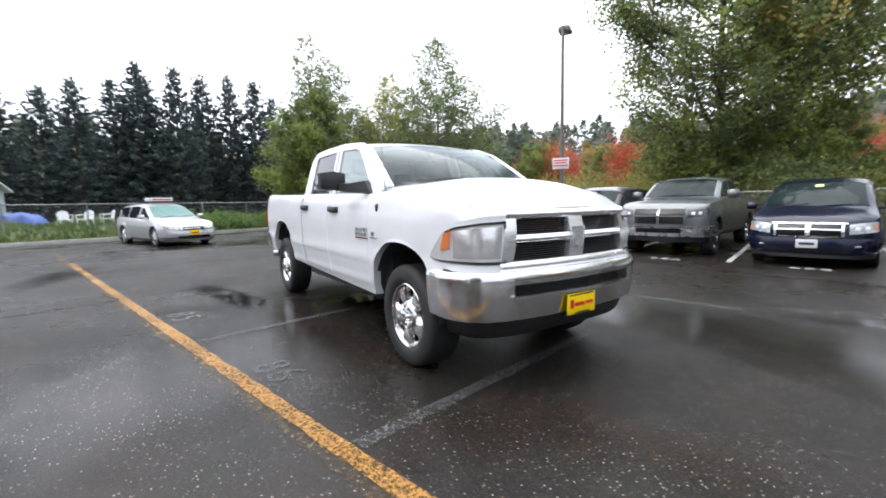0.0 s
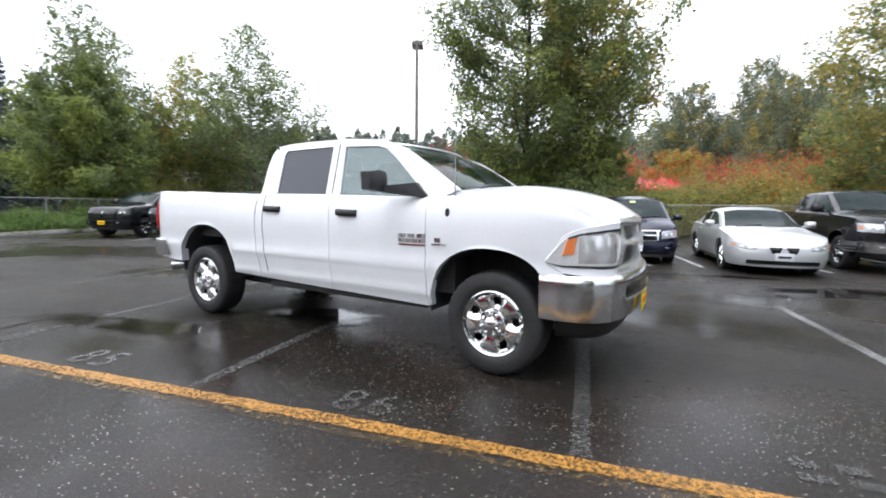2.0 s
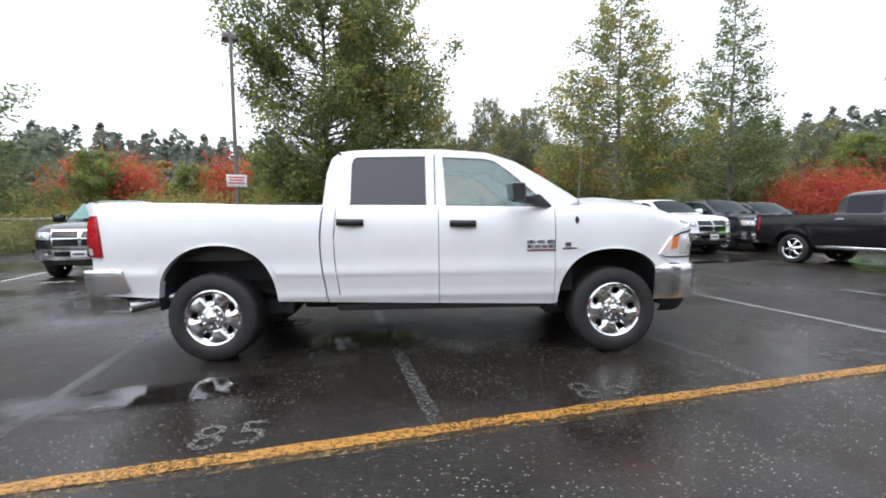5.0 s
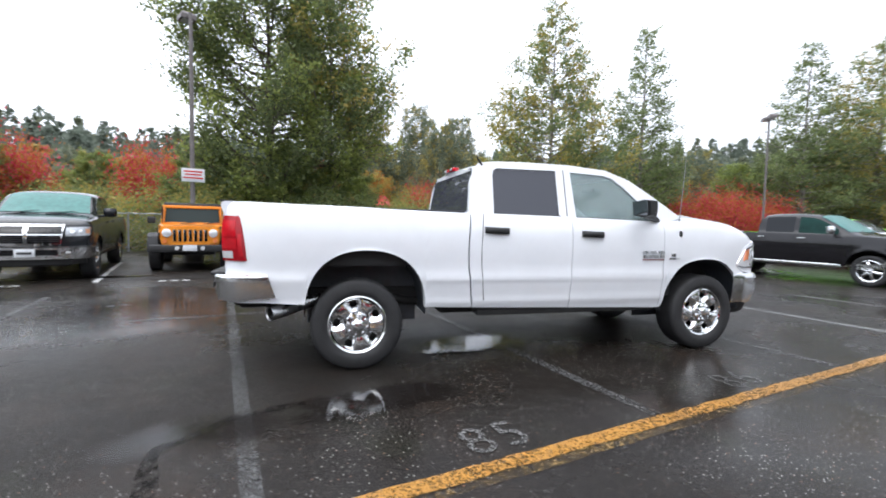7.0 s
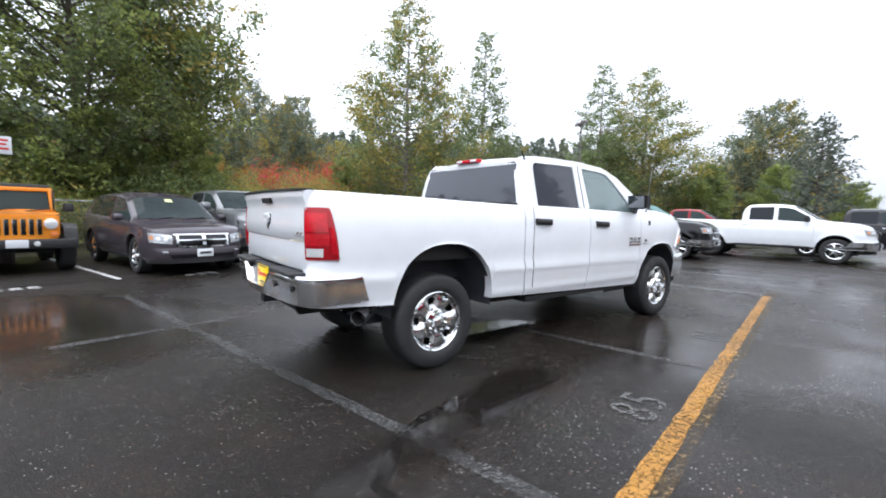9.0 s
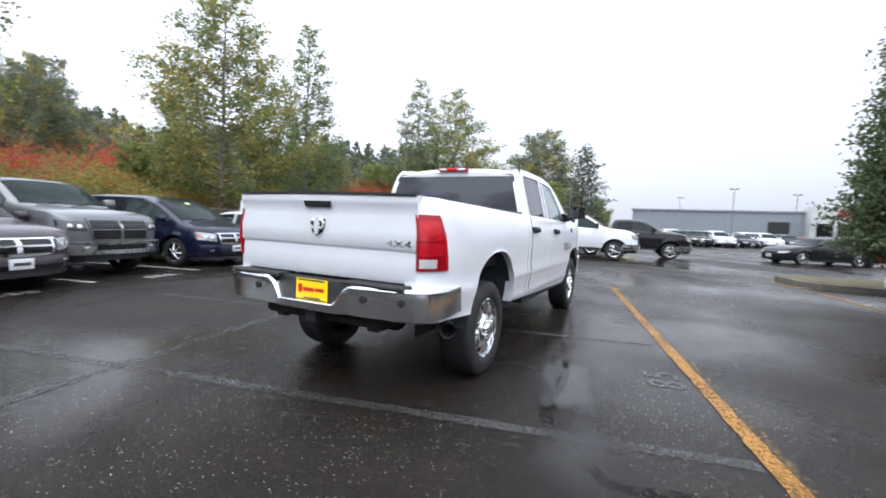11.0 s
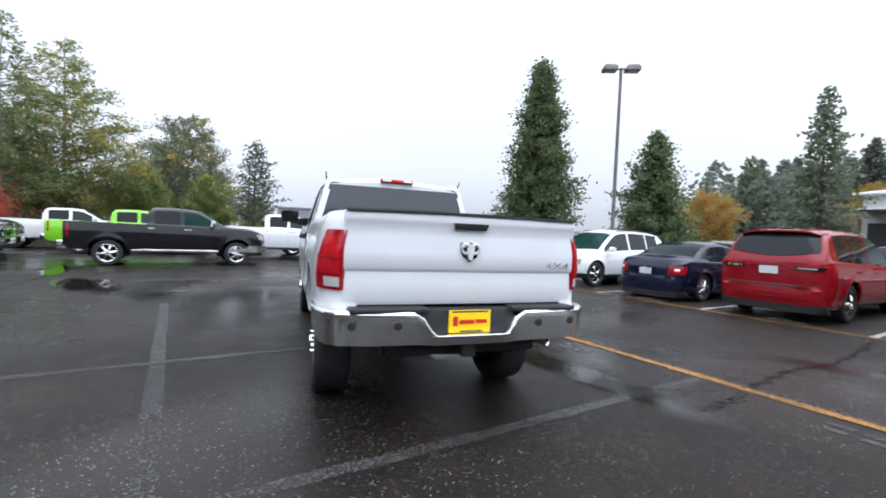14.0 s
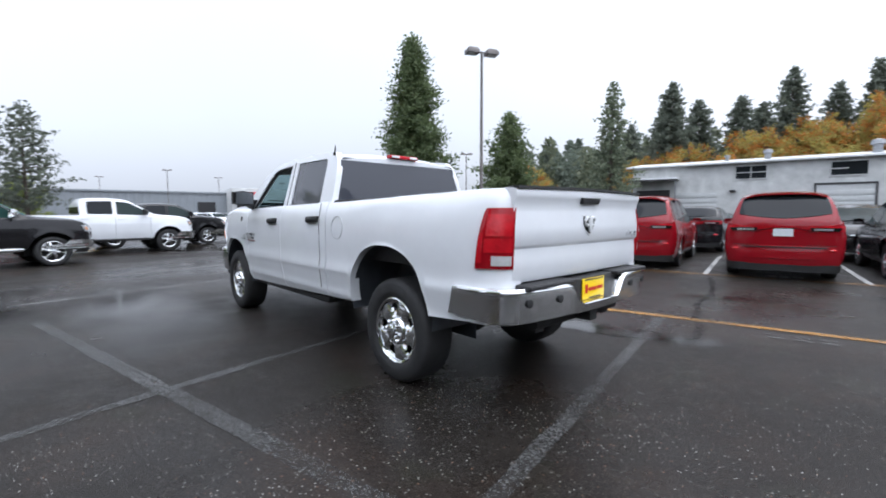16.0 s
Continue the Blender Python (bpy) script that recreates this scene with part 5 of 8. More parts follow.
def jeep(label, group, m, col):
    """A boxy off-road car with a flat seven-slot face, round lamps and black wings."""
    car = thing("off_road_car", label, "car", group, m)
    def add(nm, parent, mat, *boxes, bevel=0.02):
        bm = bmesh.new()
        for q in boxes:
            box(bm, *q, bevel)
        return part(nm, bm, mat, parent)
    add("body", car, col, (-1.95, 1.05, -0.78, 0.78, 0.55, 1.18), bevel=0.04)
    bm = bmesh.new()
    sheet(bm, lin(0.75, 1.86, 6), lin(-1, 1, 9), lambda x, t: Vector((x, t * (0.74 - 0.10 * (x - 0.75)), 1.17 - 0.05 * (x - 0.75) + 0.04 * (1 - t * t))), (0, 0, -0.35), True)
    part("bonnet", bm, col, car)
    bm = bmesh.new()
    sheet(bm, lin(-0.66, 0.66, 9), lin(0.66, 1.13, 5), lambda y, z: Vector((1.90 - 0.10 * (abs(y) / 0.66) ** 3, y * (1 - 0.06 * (z < 0.72)), z)), (-0.12, 0, 0), True)
    face = part("grille_panel", bm, col, car)
    for k in range(7):
        y = -0.345 + 0.115 * k
        add("grille_slot", face, M_GLOSSBLK, (1.885, 1.912, y - 0.036, y + 0.036, 0.76, 1.06), bevel=0.008)
        add("slot_fin", face, M_SATIN, (1.905, 1.916, y - 0.036, y - 0.028, 0.76, 1.06), bevel=0.002)
    for s in (-1, 1):
        bm = bmesh.new()
        lathe(bm, [(0.105, 1.86), (0.105, 1.912), (0.09, 1.918), (0.05, 1.925), (0.001, 1.928)], 24, "x", (0, s * 0.515, 0.97))
        part("headlight", bm, M_LAMP, car)
        bm = bmesh.new()
        lathe(bm, [(0.05, 1.84), (0.05, 1.90), (0.001, 1.905)], 16, "x", (0, s * 0.56, 0.77))
        part("turn_signal", bm, M_AMBER, car)
        for xa in (1.3, -1.25):
            bm = bmesh.new()
            sheet(bm, lin(0.05, math.pi - 0.05, 11), [0.72, 0.94], lambda a, y, xa=xa: Vector((xa + 0.54 * math.cos(a) * (1.05 if abs(math.cos(a)) < 0.8 else 1), s * y, 0.52 + 0.44 * min(1, 1.35 * math.sin(a)))), lambda q: (0, 0, -0.07), True)
            part("wing_flare", bm, M_PLASTIC, car)
        for x0, x1 in ((0.25, 0.95), (-0.65, 0.2)):
            add("side_window", car, M_CARGLASS, (x0, x1, s * 0.70, s * 0.712, 1.22, 1.66), bevel=0.004)
        add("wing_mirror", car, M_PLASTIC, (0.80, 0.92, s * 0.86, s * 1.04, 1.20, 1.38), bevel=0.03)
        add("bonnet_latch", car, M_PLASTIC, (1.55, 1.60, s * 0.66, s * 0.70, 1.08, 1.15), bevel=0.006)
    add("front_bumper", car, M_PLASTIC, (1.92, 2.12, -0.88, 0.88, 0.50, 0.68), bevel=0.03)
    for s in (-1, 1):
        bm = bmesh.new()
        lathe(bm, [(0.05, 2.10), (0.05, 2.13), (0.001, 2.135)], 16, "x", (0, s * 0.28, 0.60))
        part("fog_lamp", bm, M_LAMP, car)
    add("licence_plate", car, M_PLATE, (2.115, 2.13, -0.155, 0.155, 0.53, 0.68), bevel=0.004)
    fr = add("screen_frame", car, col, (0.70, 0.78, -0.74, 0.74, 1.16, 1.24), (0.60, 0.68, -0.70, 0.70, 1.62, 1.70), bevel=0.015)
    for s in (-1, 1):
        bm = bmesh.new()
        tube(bm, [(0.74, s * 0.715, 1.18), (0.64, s * 0.68, 1.67)], 0.045, 8)
        part("screen_post", bm, col, car)
    bm = bmesh.new()
    sheet(bm, lin(-0.66, 0.66, 5), lin(0, 1, 3), lambda y, v: Vector((0.75 - 0.11 * v, y * (1 - 0.05 * v), 1.23 + 0.40 * v)), (-0.012, 0, 0), True)
    part("windscreen", bm, M_CARGLASS, fr)
    for y in (-0.3, 0.25):
        bm = bmesh.new()
        tube(bm, [(0.80, y, 1.20), (0.79, y + 0.42, 1.26)], 0.01, 5)
        part("wiper", bm, M_PLASTIC, fr)
    add("soft_top", car, M_PLASTIC, (-1.93, 0.63, -0.70, 0.70, 1.66, 1.77), (-1.95, -0.70, -0.72, 0.72, 1.16, 1.70), bevel=0.05)
    add("chassis", car, M_DARK, (-1.9, 1.9, -0.55, 0.55, 0.42, 0.62), bevel=0.01)
    for xa in (1.3, -1.25):
        for s in (-1, 1):
            add_wheel(car, xa, s, 0.80, 0.40, 0.26, 0.23, 5, "car", spin=xa)
    return car


ROW = "vehicles parked along the tree line"
SOUTH = "vehicles parked on the far side of the lane"
EAST = "vehicles parked along the eastern lane"

pickup("older black pickup truck with a chrome grille, parked", ROW, at_lot(-6.72, 9.75, -87), M_BLACKP, face="dodge_old", lower=M_CHROME, screenmat=M_SHADE)
jeep("orange boxy off-road car with black wings, parked", ROW, at_lot(-3.85, 10.4, -90), M_ORANGE)
suv("dark plum crossover with a chrome cross grille, parked", ROW, at_lot(-1.35, 8.95, -88), M_PURPLE, face="cross", height=1.69, sticker=True)
pickup("dull grey pickup truck with a dark grille, parked", ROW, at_lot(0.80, 9.9, -90), M_GREYP, hd=False, face="ram_body", lower=M_SATIN, bedlen=1.5, plate=False)
van("dark blue minivan with a chrome cross grille, parked", ROW, at_lot(3.55, 9.35, -91), M_NAVY, sticker=True)
sedan("silver two-door coupe with twin grilles, parked", ROW, at_lot(6.2, 8.1, -92), M_SILVER, two_door=True)
pickup("dark grey older pickup truck, parked", ROW, at_lot(8.9, 9.5, -91), M_CHARCOAL, hd=False, face="dodge_old", bedlen=1.5)
pickup("white heavy pickup truck with a canopy, parked", ROW, at_lot(11.45, 9.6, -91), M_WHITE, bedlen=1.75, canopy=True)
pickup("black heavy pickup truck with a chrome grille, parked", ROW, at_lot(13.95, 9.6, -91), M_BLACKP, bedlen=1.75)
pickup("black crew cab pickup with a dark grille, parked", ROW, at_lot(16.4, 9.9, -91), M_BLACKP, hd=False, bedlen=1.5)
pickup("black pickup truck with a teal sunshade, parked near the bank", ROW, pose(-15.43, 7.64, 0, 0, 0, -69), M_BLACKP, hd=False, bedlen=1.6, face="ram_body", lower=M_BLACKP, screenmat=M_SHADE, plate=M_PLATEY)
pickup("black pickup truck with a dark grille beside the bank", ROW, pose(-17.75, 6.55, 0, 0, 0, -69), M_BLACKP, hd=False, bedlen=1.6, face="ram_body", lower=M_BLACKP, plate=M_PLATEY)

pickup("dark grey crew cab pickup with chrome side steps", EAST, pose(11.35, 4.8, 0, 0, 0, -77), M_CHARCOAL, hd=False, bedlen=1.6, trim=M_CHROME, washer="chrome", wheel=(0.27, 0.70, 6, "car"), mirror=M_CHROME, screenmat=M_SHADE, glassmat=M_GREENGLASS)
pickup("white heavy crew cab pickup with dark wheels", EAST, pose(15.1, 1.45, 0, 0, 0, -83), M_WHITE, bedlen=2.0, mirror=M_PLASTIC)
pickup("dark crew cab pickup parked at the end", EAST, pose(18.4, -0.7, 0, 0, 0, -83), M_CHARCOAL, hd=False, bedlen=1.6, trim=M_CHROME)
pickup("lime green pickup truck behind a dark one", EAST, pose(16.7, 7.5, 0, 0, 0, -76), M_LIME, hd=False, bedlen=1.6)
pickup("white pickup truck behind a dark one", EAST, pose(19.4, 10.9, 0, 0, 0, -76), M_WHITE, hd=False, bedlen=1.6)
pickup("red pickup truck behind a white one", EAST, pose(20.3, 6.6, 0, 0, 0, -80), M_RED, hd=False, bedlen=1.6)

suv("white sport utility car with a seven-slot grille", SOUTH, at_lot(4.25, -9.85, 91), M_WHITE, face="seven", height=1.76, length=4.8, roofrail=True, screenmat=M_GREENGLASS)
sedan("dark blue saloon car seen from behind", SOUTH, at_lot(1.15, -10.0, -90), M_NAVY, height=1.47)
suv("red sport utility car with a dark rear window", SOUTH, at_lot(-1.5, -10.05, -90), M_RED, face="suv", height=1.80, length=5.1, spoiler=True)
suv("red sport utility car with a dark rear window", SOUTH, at_lot(-4.4, -9.5, -90), M_RED, face="suv", height=1.80, length=5.1, spoiler=True)
suv("dark grey sport utility car seen from behind", SOUTH, at_lot(-7.05, -9.9, -90), M_CHARCOAL, face="suv", height=1.72, length=4.7)
wagon = sedan("pale station wagon with a yellow front plate", "cars by the western kerb", pose(-14.7, -2.25, 0, 0, 0, 20), M_SILVER, name="station_wagon", height=1.50, face="suv", estate=True, plate=M_PLATEY, lower=M_GREYP, screenmat=M_SHADE)
for x in (-0.75, 0.15):
    bm = bmesh.new()
    tube(bm, [(x, -0.58, 1.46), (x, -0.56, 1.56), (x, 0.56, 1.56), (x, 0.58, 1.46)], 0.016, 6)
    part("roof_bar", bm, M_PLASTIC, wagon)
roof_sign = thing("roof_sign", "white roof sign with a red bar on the station wagon", "sign", m=pose(-14.7, -2.25, 0, 0, 0, 20) @ pose(-0.3, 0, 1.575))
bm = bmesh.new()
box(bm, -0.25, 0.25, -0.40, 0.40, 0.0, 0.13, 0.03)
part("sign_panel", bm, M_PLATE, roof_sign)
bm = bmesh.new()
box(bm, 0.248, 0.256, -0.32, 0.32, 0.04, 0.09)
part("sign_bar", bm, M_BARRED, roof_sign)

FAR = "cars parked in far rows"
far_black = sedan("low black coupe parked in a far row", FAR, pose(22.6, -9.2, 0, 0, 0, 118), M_BLACKP, two_door=True, height=1.38)
far_red = sedan("red car parked in a far row", FAR, pose(25.2, -13.6, 0, 0, 0, 118), M_RED)
far_silver = sedan("silver car parked in a far row", FAR, pose(44.0, -1.0, 0, 0, 0, 195), M_SILVER)
far_white = suv("white car parked in a far row", FAR, pose(47.0, -3.0, 0, 0, 0, 195), M_WHITE, face="suv", height=1.65)
far_yellow = sedan("yellow car parked in a far row", FAR, pose(41.0, 1.0, 0, 0, 0, 195), M_YELLOWCAR)
far_grey = suv("dark grey car parked in a far row", FAR, pose(49.0, -5.5, 0, 0, 0, 195), M_CHARCOAL, face="suv", height=1.6)
fleet = (far_silver, far_grey, far_white, far_black, far_white, far_grey, far_red, far_black)
for i in range(42):
    u, v = (i % 14), i // 14
    copy_thing(fleet[(i * 5 + v) % 8], pose(43.5 + u * 2.35 + v * 9.0, -2.5 - u * 2.4 - v * 6.0, 0, 0, 0, 197))
# cars behind the far side of the lane
for i, (src, u, v) in enumerate(((far_grey, -2.2, -15.7), (far_white, -7.6, -30.5), (far_black, -2.2, -26.0), (far_grey, -6.45, -14.5), (far_silver, -9.5, -18.0), (far_grey, 4.0, -17.0), (far_silver, 7.0, -17.5), (far_grey, -10.0, -11.0))):
    copy_thing(src, at_lot(u, v, 88 if i % 2 else -92))

# ---------------------------------------------------------------- the white crew cab pickup
def mirror_pair(build):
    for s in (-1, 1):
        build(s)


HX = {"arch": ((1.87, 0.50, 0.525, 0.515), (-1.82, 0.55, 0.535, 0.545))}


def hero_low(x):
    """Lower rim of the body side: sills with the two wheel openings."""
    z = interp([(-3.0, 0.66), (-2.4, 0.62), (-1.3, 0.565), (-0.8, 0.545), (1.36, 0.485), (2.3, 0.60), (2.42, 0.86), (2.7, 0.87)], x)
    for cx, cz, rx, rz in HX["arch"]:
        if abs(x - cx) < rx:
            z = max(z, cz + rz * (1 - (abs(x - cx) / rx) ** 2.3) ** (1 / 2.3))
    return z


def hero_y(x, z):
    w = 0.985 - 0.17 * max(0.0, (x - 1.9) / 0.9) ** 2.2 - 0.02 * max(0.0, (-2.4 - x) / 0.6) ** 2
    w -= 0.055 * max(0.0, (z - 1.15) / 0.32) ** 2 + 0.055 * max(0.0, (0.84 - z) / 0.3) ** 1.4
    w += 0.004 * gauss(z - 0.83, 0.04) - 0.008 * gauss(z - 0.93, 0.07) - 0.005 / (1 + math.exp((z - 0.800) / 0.007))
    w += 0.012 * gauss(z - 0.60, 0.035)
    for cx, cz, rx, rz in HX["arch"]:
        d = math.hypot((x - cx) / rx, (z - cz) / rz)
        if z > cz - 0.2:
            w += 0.007 * gauss(d - 1.0, 0.028)
    return w


def hero_gap(x, z):
    """The bowed joint between cab and load bed."""
    return x + interp([(0.5, 0.035), (0.7, 0.01), (0.95, -0.022), (1.15, -0.028), (1.45, 0.0)], z) * gauss(x + 0.85, 0.22)


def build_truck():
    truck = thing("pickup_truck", "white crew cab pickup truck with chrome bumpers and wheels", "pickup truck")
    W = M_WHITE
    prof = [0, 0.03, 0.06, 0.09, 0.12, 0.16, 0.21, 0.25, 0.270, 0.280, 0.285, 0.290, 0.30, 0.32, 0.36, 0.42, 0.5, 0.6, 0.7, 0.8, 0.88, 0.94, 0.98, 1.0]
    topline = [(-3.02, 1.490), (-2.79, 1.486), (-0.86, 1.446), (-0.84, 1.462), (1.30, 1.412), (1.34, 1.418), (1.91, 1.425), (2.29, 1.375), (2.55, 1.30), (2.70, 1.20)]

    def point(x, v, s, lip):
        b, t = hero_low(x), interp(topline, x)
        if v > 1:
            z, y = t + 0.012, hero_y(x, t) - lip * (v - 1)
        else:
            z = b + (t - b) * v
            y = hero_y(x, z)
            e = max(0.0, (v - 0.88) / 0.12)
            y -= 0.022 * e * e
        return Vector((hero_gap(x, z), s * y, z))

    def stations(a, b, n):
        xs = set(lin(a, b, n))
        for cx, cz, rx, rz in HX["arch"]:
            for k in range(25):
                x = cx + rx * math.cos(math.pi * k / 24)
                if a < x < b:
                    xs.add(x)
        return sorted(xs)

    def side(s):
        def panel(nm, a, b, lip, n=10):
            bm = bmesh.new()
            sheet(bm, stations(a, b, n), prof + [2.0], lambda x, v: point(x, v, s, lip), lambda p: (0, -s * 0.07, 0))
            return part(nm, bm, W, truck)
        # load bed side with its rounded rear corner
        bm = bmesh.new()
        xs = stations(-2.74, -0.862, 16)
        tail = [(-3.006, 0.838), (-2.985, 0.875), (-2.940, 0.912), (-2.880, 0.944), (-2.815, 0.966)]

        def f(u, v):
            if isinstance(u, tuple):
                q = point(-2.74, v, s, 0.07)
                w = abs(q.y) - 0.978
                return Vector((u[0] + 0.012 * max(0, q.z - 1.44) / 0.05, s * (u[1] + w * 0.7), q.z))
            return point(u, v, s, 0.07)
        sheet(bm, tail + xs, prof + [2.0], f, lambda p: (0, -s * 0.09, -0.0))
        bed = part("bed_side", bm, W, truck)
        bm = bmesh.new()
        box(bm, -2.80, -0.90, s * 0.80, s * 0.895, 1.43, 1.474, 0.008)
        part("bed_rail_cap", bm, M_PLASTIC, truck)
        if s > 0:
            bm = bmesh.new()
            sheet(bm, lin(0, 2 * math.pi, 33), [0.101, 0.104], lambda a, q: Vector((-1.10 + q * math.cos(a), s * (hero_y(-1.1, 1.2 + q * math.sin(a)) + 0.003), 1.22 + q * math.sin(a))), (0, -s * 0.01, 0))
            part("fuel_door_joint", bm, M_SILVER, bed)
        rd = panel("rear_door", -0.846, 0.2086, 0.085)
        fd = panel("front_door", 0.2154, 1.3056, 0.085)
        panel("front_wing", 1.3124, 2.68, 0.15, 14)
        # joint of the rear door with the cab corner, and handles
        bm = bmesh.new()
        tube(bm, [(hero_gap(-0.76, z) + 0.03, s * (hero_y(-0.73, z) + 0.0015), z) for z in lin(0.62, 1.45, 12)], 0.0034, 5)
        part("door_joint", bm, M_PLASTIC, rd)
        for door, hx in ((rd, -0.600), (fd, 0.438)):
            bm = bmesh.new()
            z = 1.290 if hx < 0 else 1.268
            y = hero_y(hx, z)
            sheet(bm, lin(-0.122, 0.122, 9), lin(-0.030, 0.030, 5), lambda a, b, hx=hx, z=z, y=y: Vector((hx + a, s * (y + 0.045 * (1 - (a / 0.14) ** 4) * (1 - (b / 0.05) ** 2) + 0.004), z + b + a * -0.03)), (0, -s * 0.05, 0), True)
            part("door_handle", bm, M_PLASTIC, door)
        # badge bars and the small side repeater
        for x0, x1, z0, z1, mt in ((1.04, 1.115, 1.072, 1.104, M_SATIN), (1.135, 1.205, 1.072, 1.104, M_SATIN), (1.228, 1.31, 1.072, 1.104, M_SATIN), (1.04, 1.098, 1.030, 1.060, M_SATIN), (1.108, 1.166, 1.030, 1.060, M_SATIN), (1.176, 1.236, 1.030, 1.060, M_SATIN), (1.246, 1.31, 1.030, 1.060, M_SATIN), (1.04, 1.31, 1.004, 1.016, M_BADGERED), (1.375, 1.51, 1.018, 1.030, M_SATIN), (1.40, 1.455, 1.040, 1.078, M_SATIN)):
            bm = bmesh.new()
            sheet(bm, lin(x0, x1, 3), lin(z0, z1, 3), lambda x, z: Vector((x, s * (hero_y(x, z) + 0.006), z)), (0, -s * 0.012, 0), True)
            part("badge_bar", bm, mt, fd)
        bm = bmesh.new()
        lathe(bm, [(0.001, -s * 0.0), (0.020, s * 0.004), (0.026, -s * 0.02)], 14, "y", (0, 0, 0))
        bm.transform(pose(1.515, s * (hero_y(1.515, 1.285) + 0.008), 1.285) @ Matrix.Diagonal((0.8, 1, 1.5, 1)))
        part("side_repeater", bm, M_PLASTIC, truck)
        # roof posts and rails
        cy = lambda z: 0.884 - (z - 1.45) * 0.26
        for nm, poly in (("rear_post", [(-0.865, 1.43), (-0.61, 1.43), (-0.606, 1.50), (-0.597, 1.84), (-0.58, 1.888), (-0.55, 1.905), (-0.56, 1.975), (-0.72, 1.955), (-0.79, 1.88), (-0.83, 1.75)]),
                         ("roof_rail", [(-0.56, 1.975), (-0.55, 1.905), (0.10, 1.912), (0.26, 1.905), (0.66, 1.885), (0.76, 1.860), (0.81, 1.905), (0.69, 1.945), (0.26, 1.980), (-0.3, 1.984)]),
                         ("centre_post", [(0.10, 1.43), (0.29, 1.43), (0.262, 1.905), (0.098, 1.912)]),
                         ("windscreen_post", [(0.76, 1.860), (0.89, 1.767), (1.05, 1.625), (1.285, 1.41), (1.40, 1.40), (1.57, 1.47), (1.25, 1.68), (0.97, 1.85), (0.81, 1.905)])):
            bm = bmesh.new()
            cells(bm, poly, lin(-0.8, 1.5, 16), lin(1.45, 1.95, 7), lambda x, z: (x, s * (cy(z) + 0.014 - 0.02 * max(0, z - 1.9) * 6 * max(0, z - 1.9) * 6), z), (0, -s * 0.06, 0), True)
            part(nm, bm, W, truck, sharp=50)
        bm = bmesh.new()
        tube(bm, [(0.185, s * (cy(z) + 0.016), z) for z in lin(1.44, 1.93, 6)], 0.004, 5)
        part("door_joint", bm, M_PLASTIC, truck)
        # panes
        bm = bmesh.new()
        cells(bm, [(-0.608, 1.455), (0.105, 1.445), (0.100, 1.908), (-0.55, 1.901), (-0.578, 1.884), (-0.594, 1.84)], lin(-0.5, 0.0, 4), lin(1.5, 1.85, 4), lambda x, z: (x, s * (cy(z) + 0.002), z), (0, -s * 0.006, 0), True)
        part("side_window", bm, M_TINTH, rd, "dark tinted pane")
        bm = bmesh.new()
        cells(bm, [(0.29, 1.445), (1.285, 1.415), (1.05, 1.622), (0.89, 1.764), (0.76, 1.857), (0.66, 1.882), (0.264, 1.902)], lin(0.4, 1.2, 5), lin(1.5, 1.85, 4), lambda x, z: (x, s * (cy(z) + 0.002), z), (0, -s * 0.006, 0), True)
        if s < 0:
            part("side_window", bm, M_CLEAR, fd, "clear faintly green pane, paled for its sky reflection")
        else:
            # the driver's window is wound down: black seal round the opening
            bm.free()
            bm = bmesh.new()
            tube(bm, [(x, cy(z) - 0.012, z) for x, z in ((1.265, 1.425), (1.04, 1.618), (0.88, 1.758), (0.75, 1.848), (0.655, 1.872), (0.275, 1.892), (0.30, 1.45))], 0.017, 6)
            part("window_channel", bm, M_PLASTIC, fd, "black rubber channel of the open window")
        for nm, pts in (("window_seal", [(-0.62, 1.452), (0.11, 1.440)]), ("window_seal", [(0.285, 1.438), (1.29, 1.408)])):
            bm = bmesh.new()
            tube(bm, [(x, s * (cy(1.44) + 0.02), z) for x, z in pts], 0.011, 6)
            part(nm, bm, M_PLASTIC, truck)
        # tow mirror
        bm = bmesh.new()
        sheet(bm, lin(-0.118, 0.118, 7), lin(-0.088, 0.088, 5), lambda y, z: Vector((0.93 + 0.05 * (1 - (y / 0.14) ** 4) * (1 - (z / 0.12) ** 4), s * (1.15 + y), 1.54 + z * (1 - 0.2 * abs(y) / 0.118))), (-0.08, 0, 0), True)
        bmesh.ops.bevel(bm, geom=[e for e in bm.edges if e.calc_face_angle(0) > 0.9], offset=0.012, segments=2, affect="EDGES")
        head = part("tow_mirror", bm, M_PLASTIC, truck, "large black towing mirror on a wide arm")
        bm = bmesh.new()
        cells(bm, [(0.90, 1.455), (1.27, 1.405), (1.285, 1.425), (1.17, 1.535), (1.02, 1.505), (0.90, 1.53)], [], [], lambda x, z: (x, s * (0.93 + 0.22 * max(0, min(1, (1.17 - x) / 0.2))), z), (0, -s * 0.05, 0), True)
        part("mirror_arm", bm, M_PLASTIC, head)
        bm = bmesh.new()
        sheet(bm, lin(-0.098, 0.098, 2), lin(-0.070, 0.070, 2), lambda y, z: Vector((0.842 - 0.14 * z + 0.04 * y, s * (1.15 + y), 1.54 + z)), (0.012, 0, 0), True)
        part("mirror_glass", bm, M_MIRROR, head)
        # head lamp
        path = [(2.822, 0.635), (2.803, 0.715), (2.765, 0.79), (2.71, 0.845), (2.62, 0.890), (2.52, 0.918), (2.43, 0.937), (2.345, 0.954)]

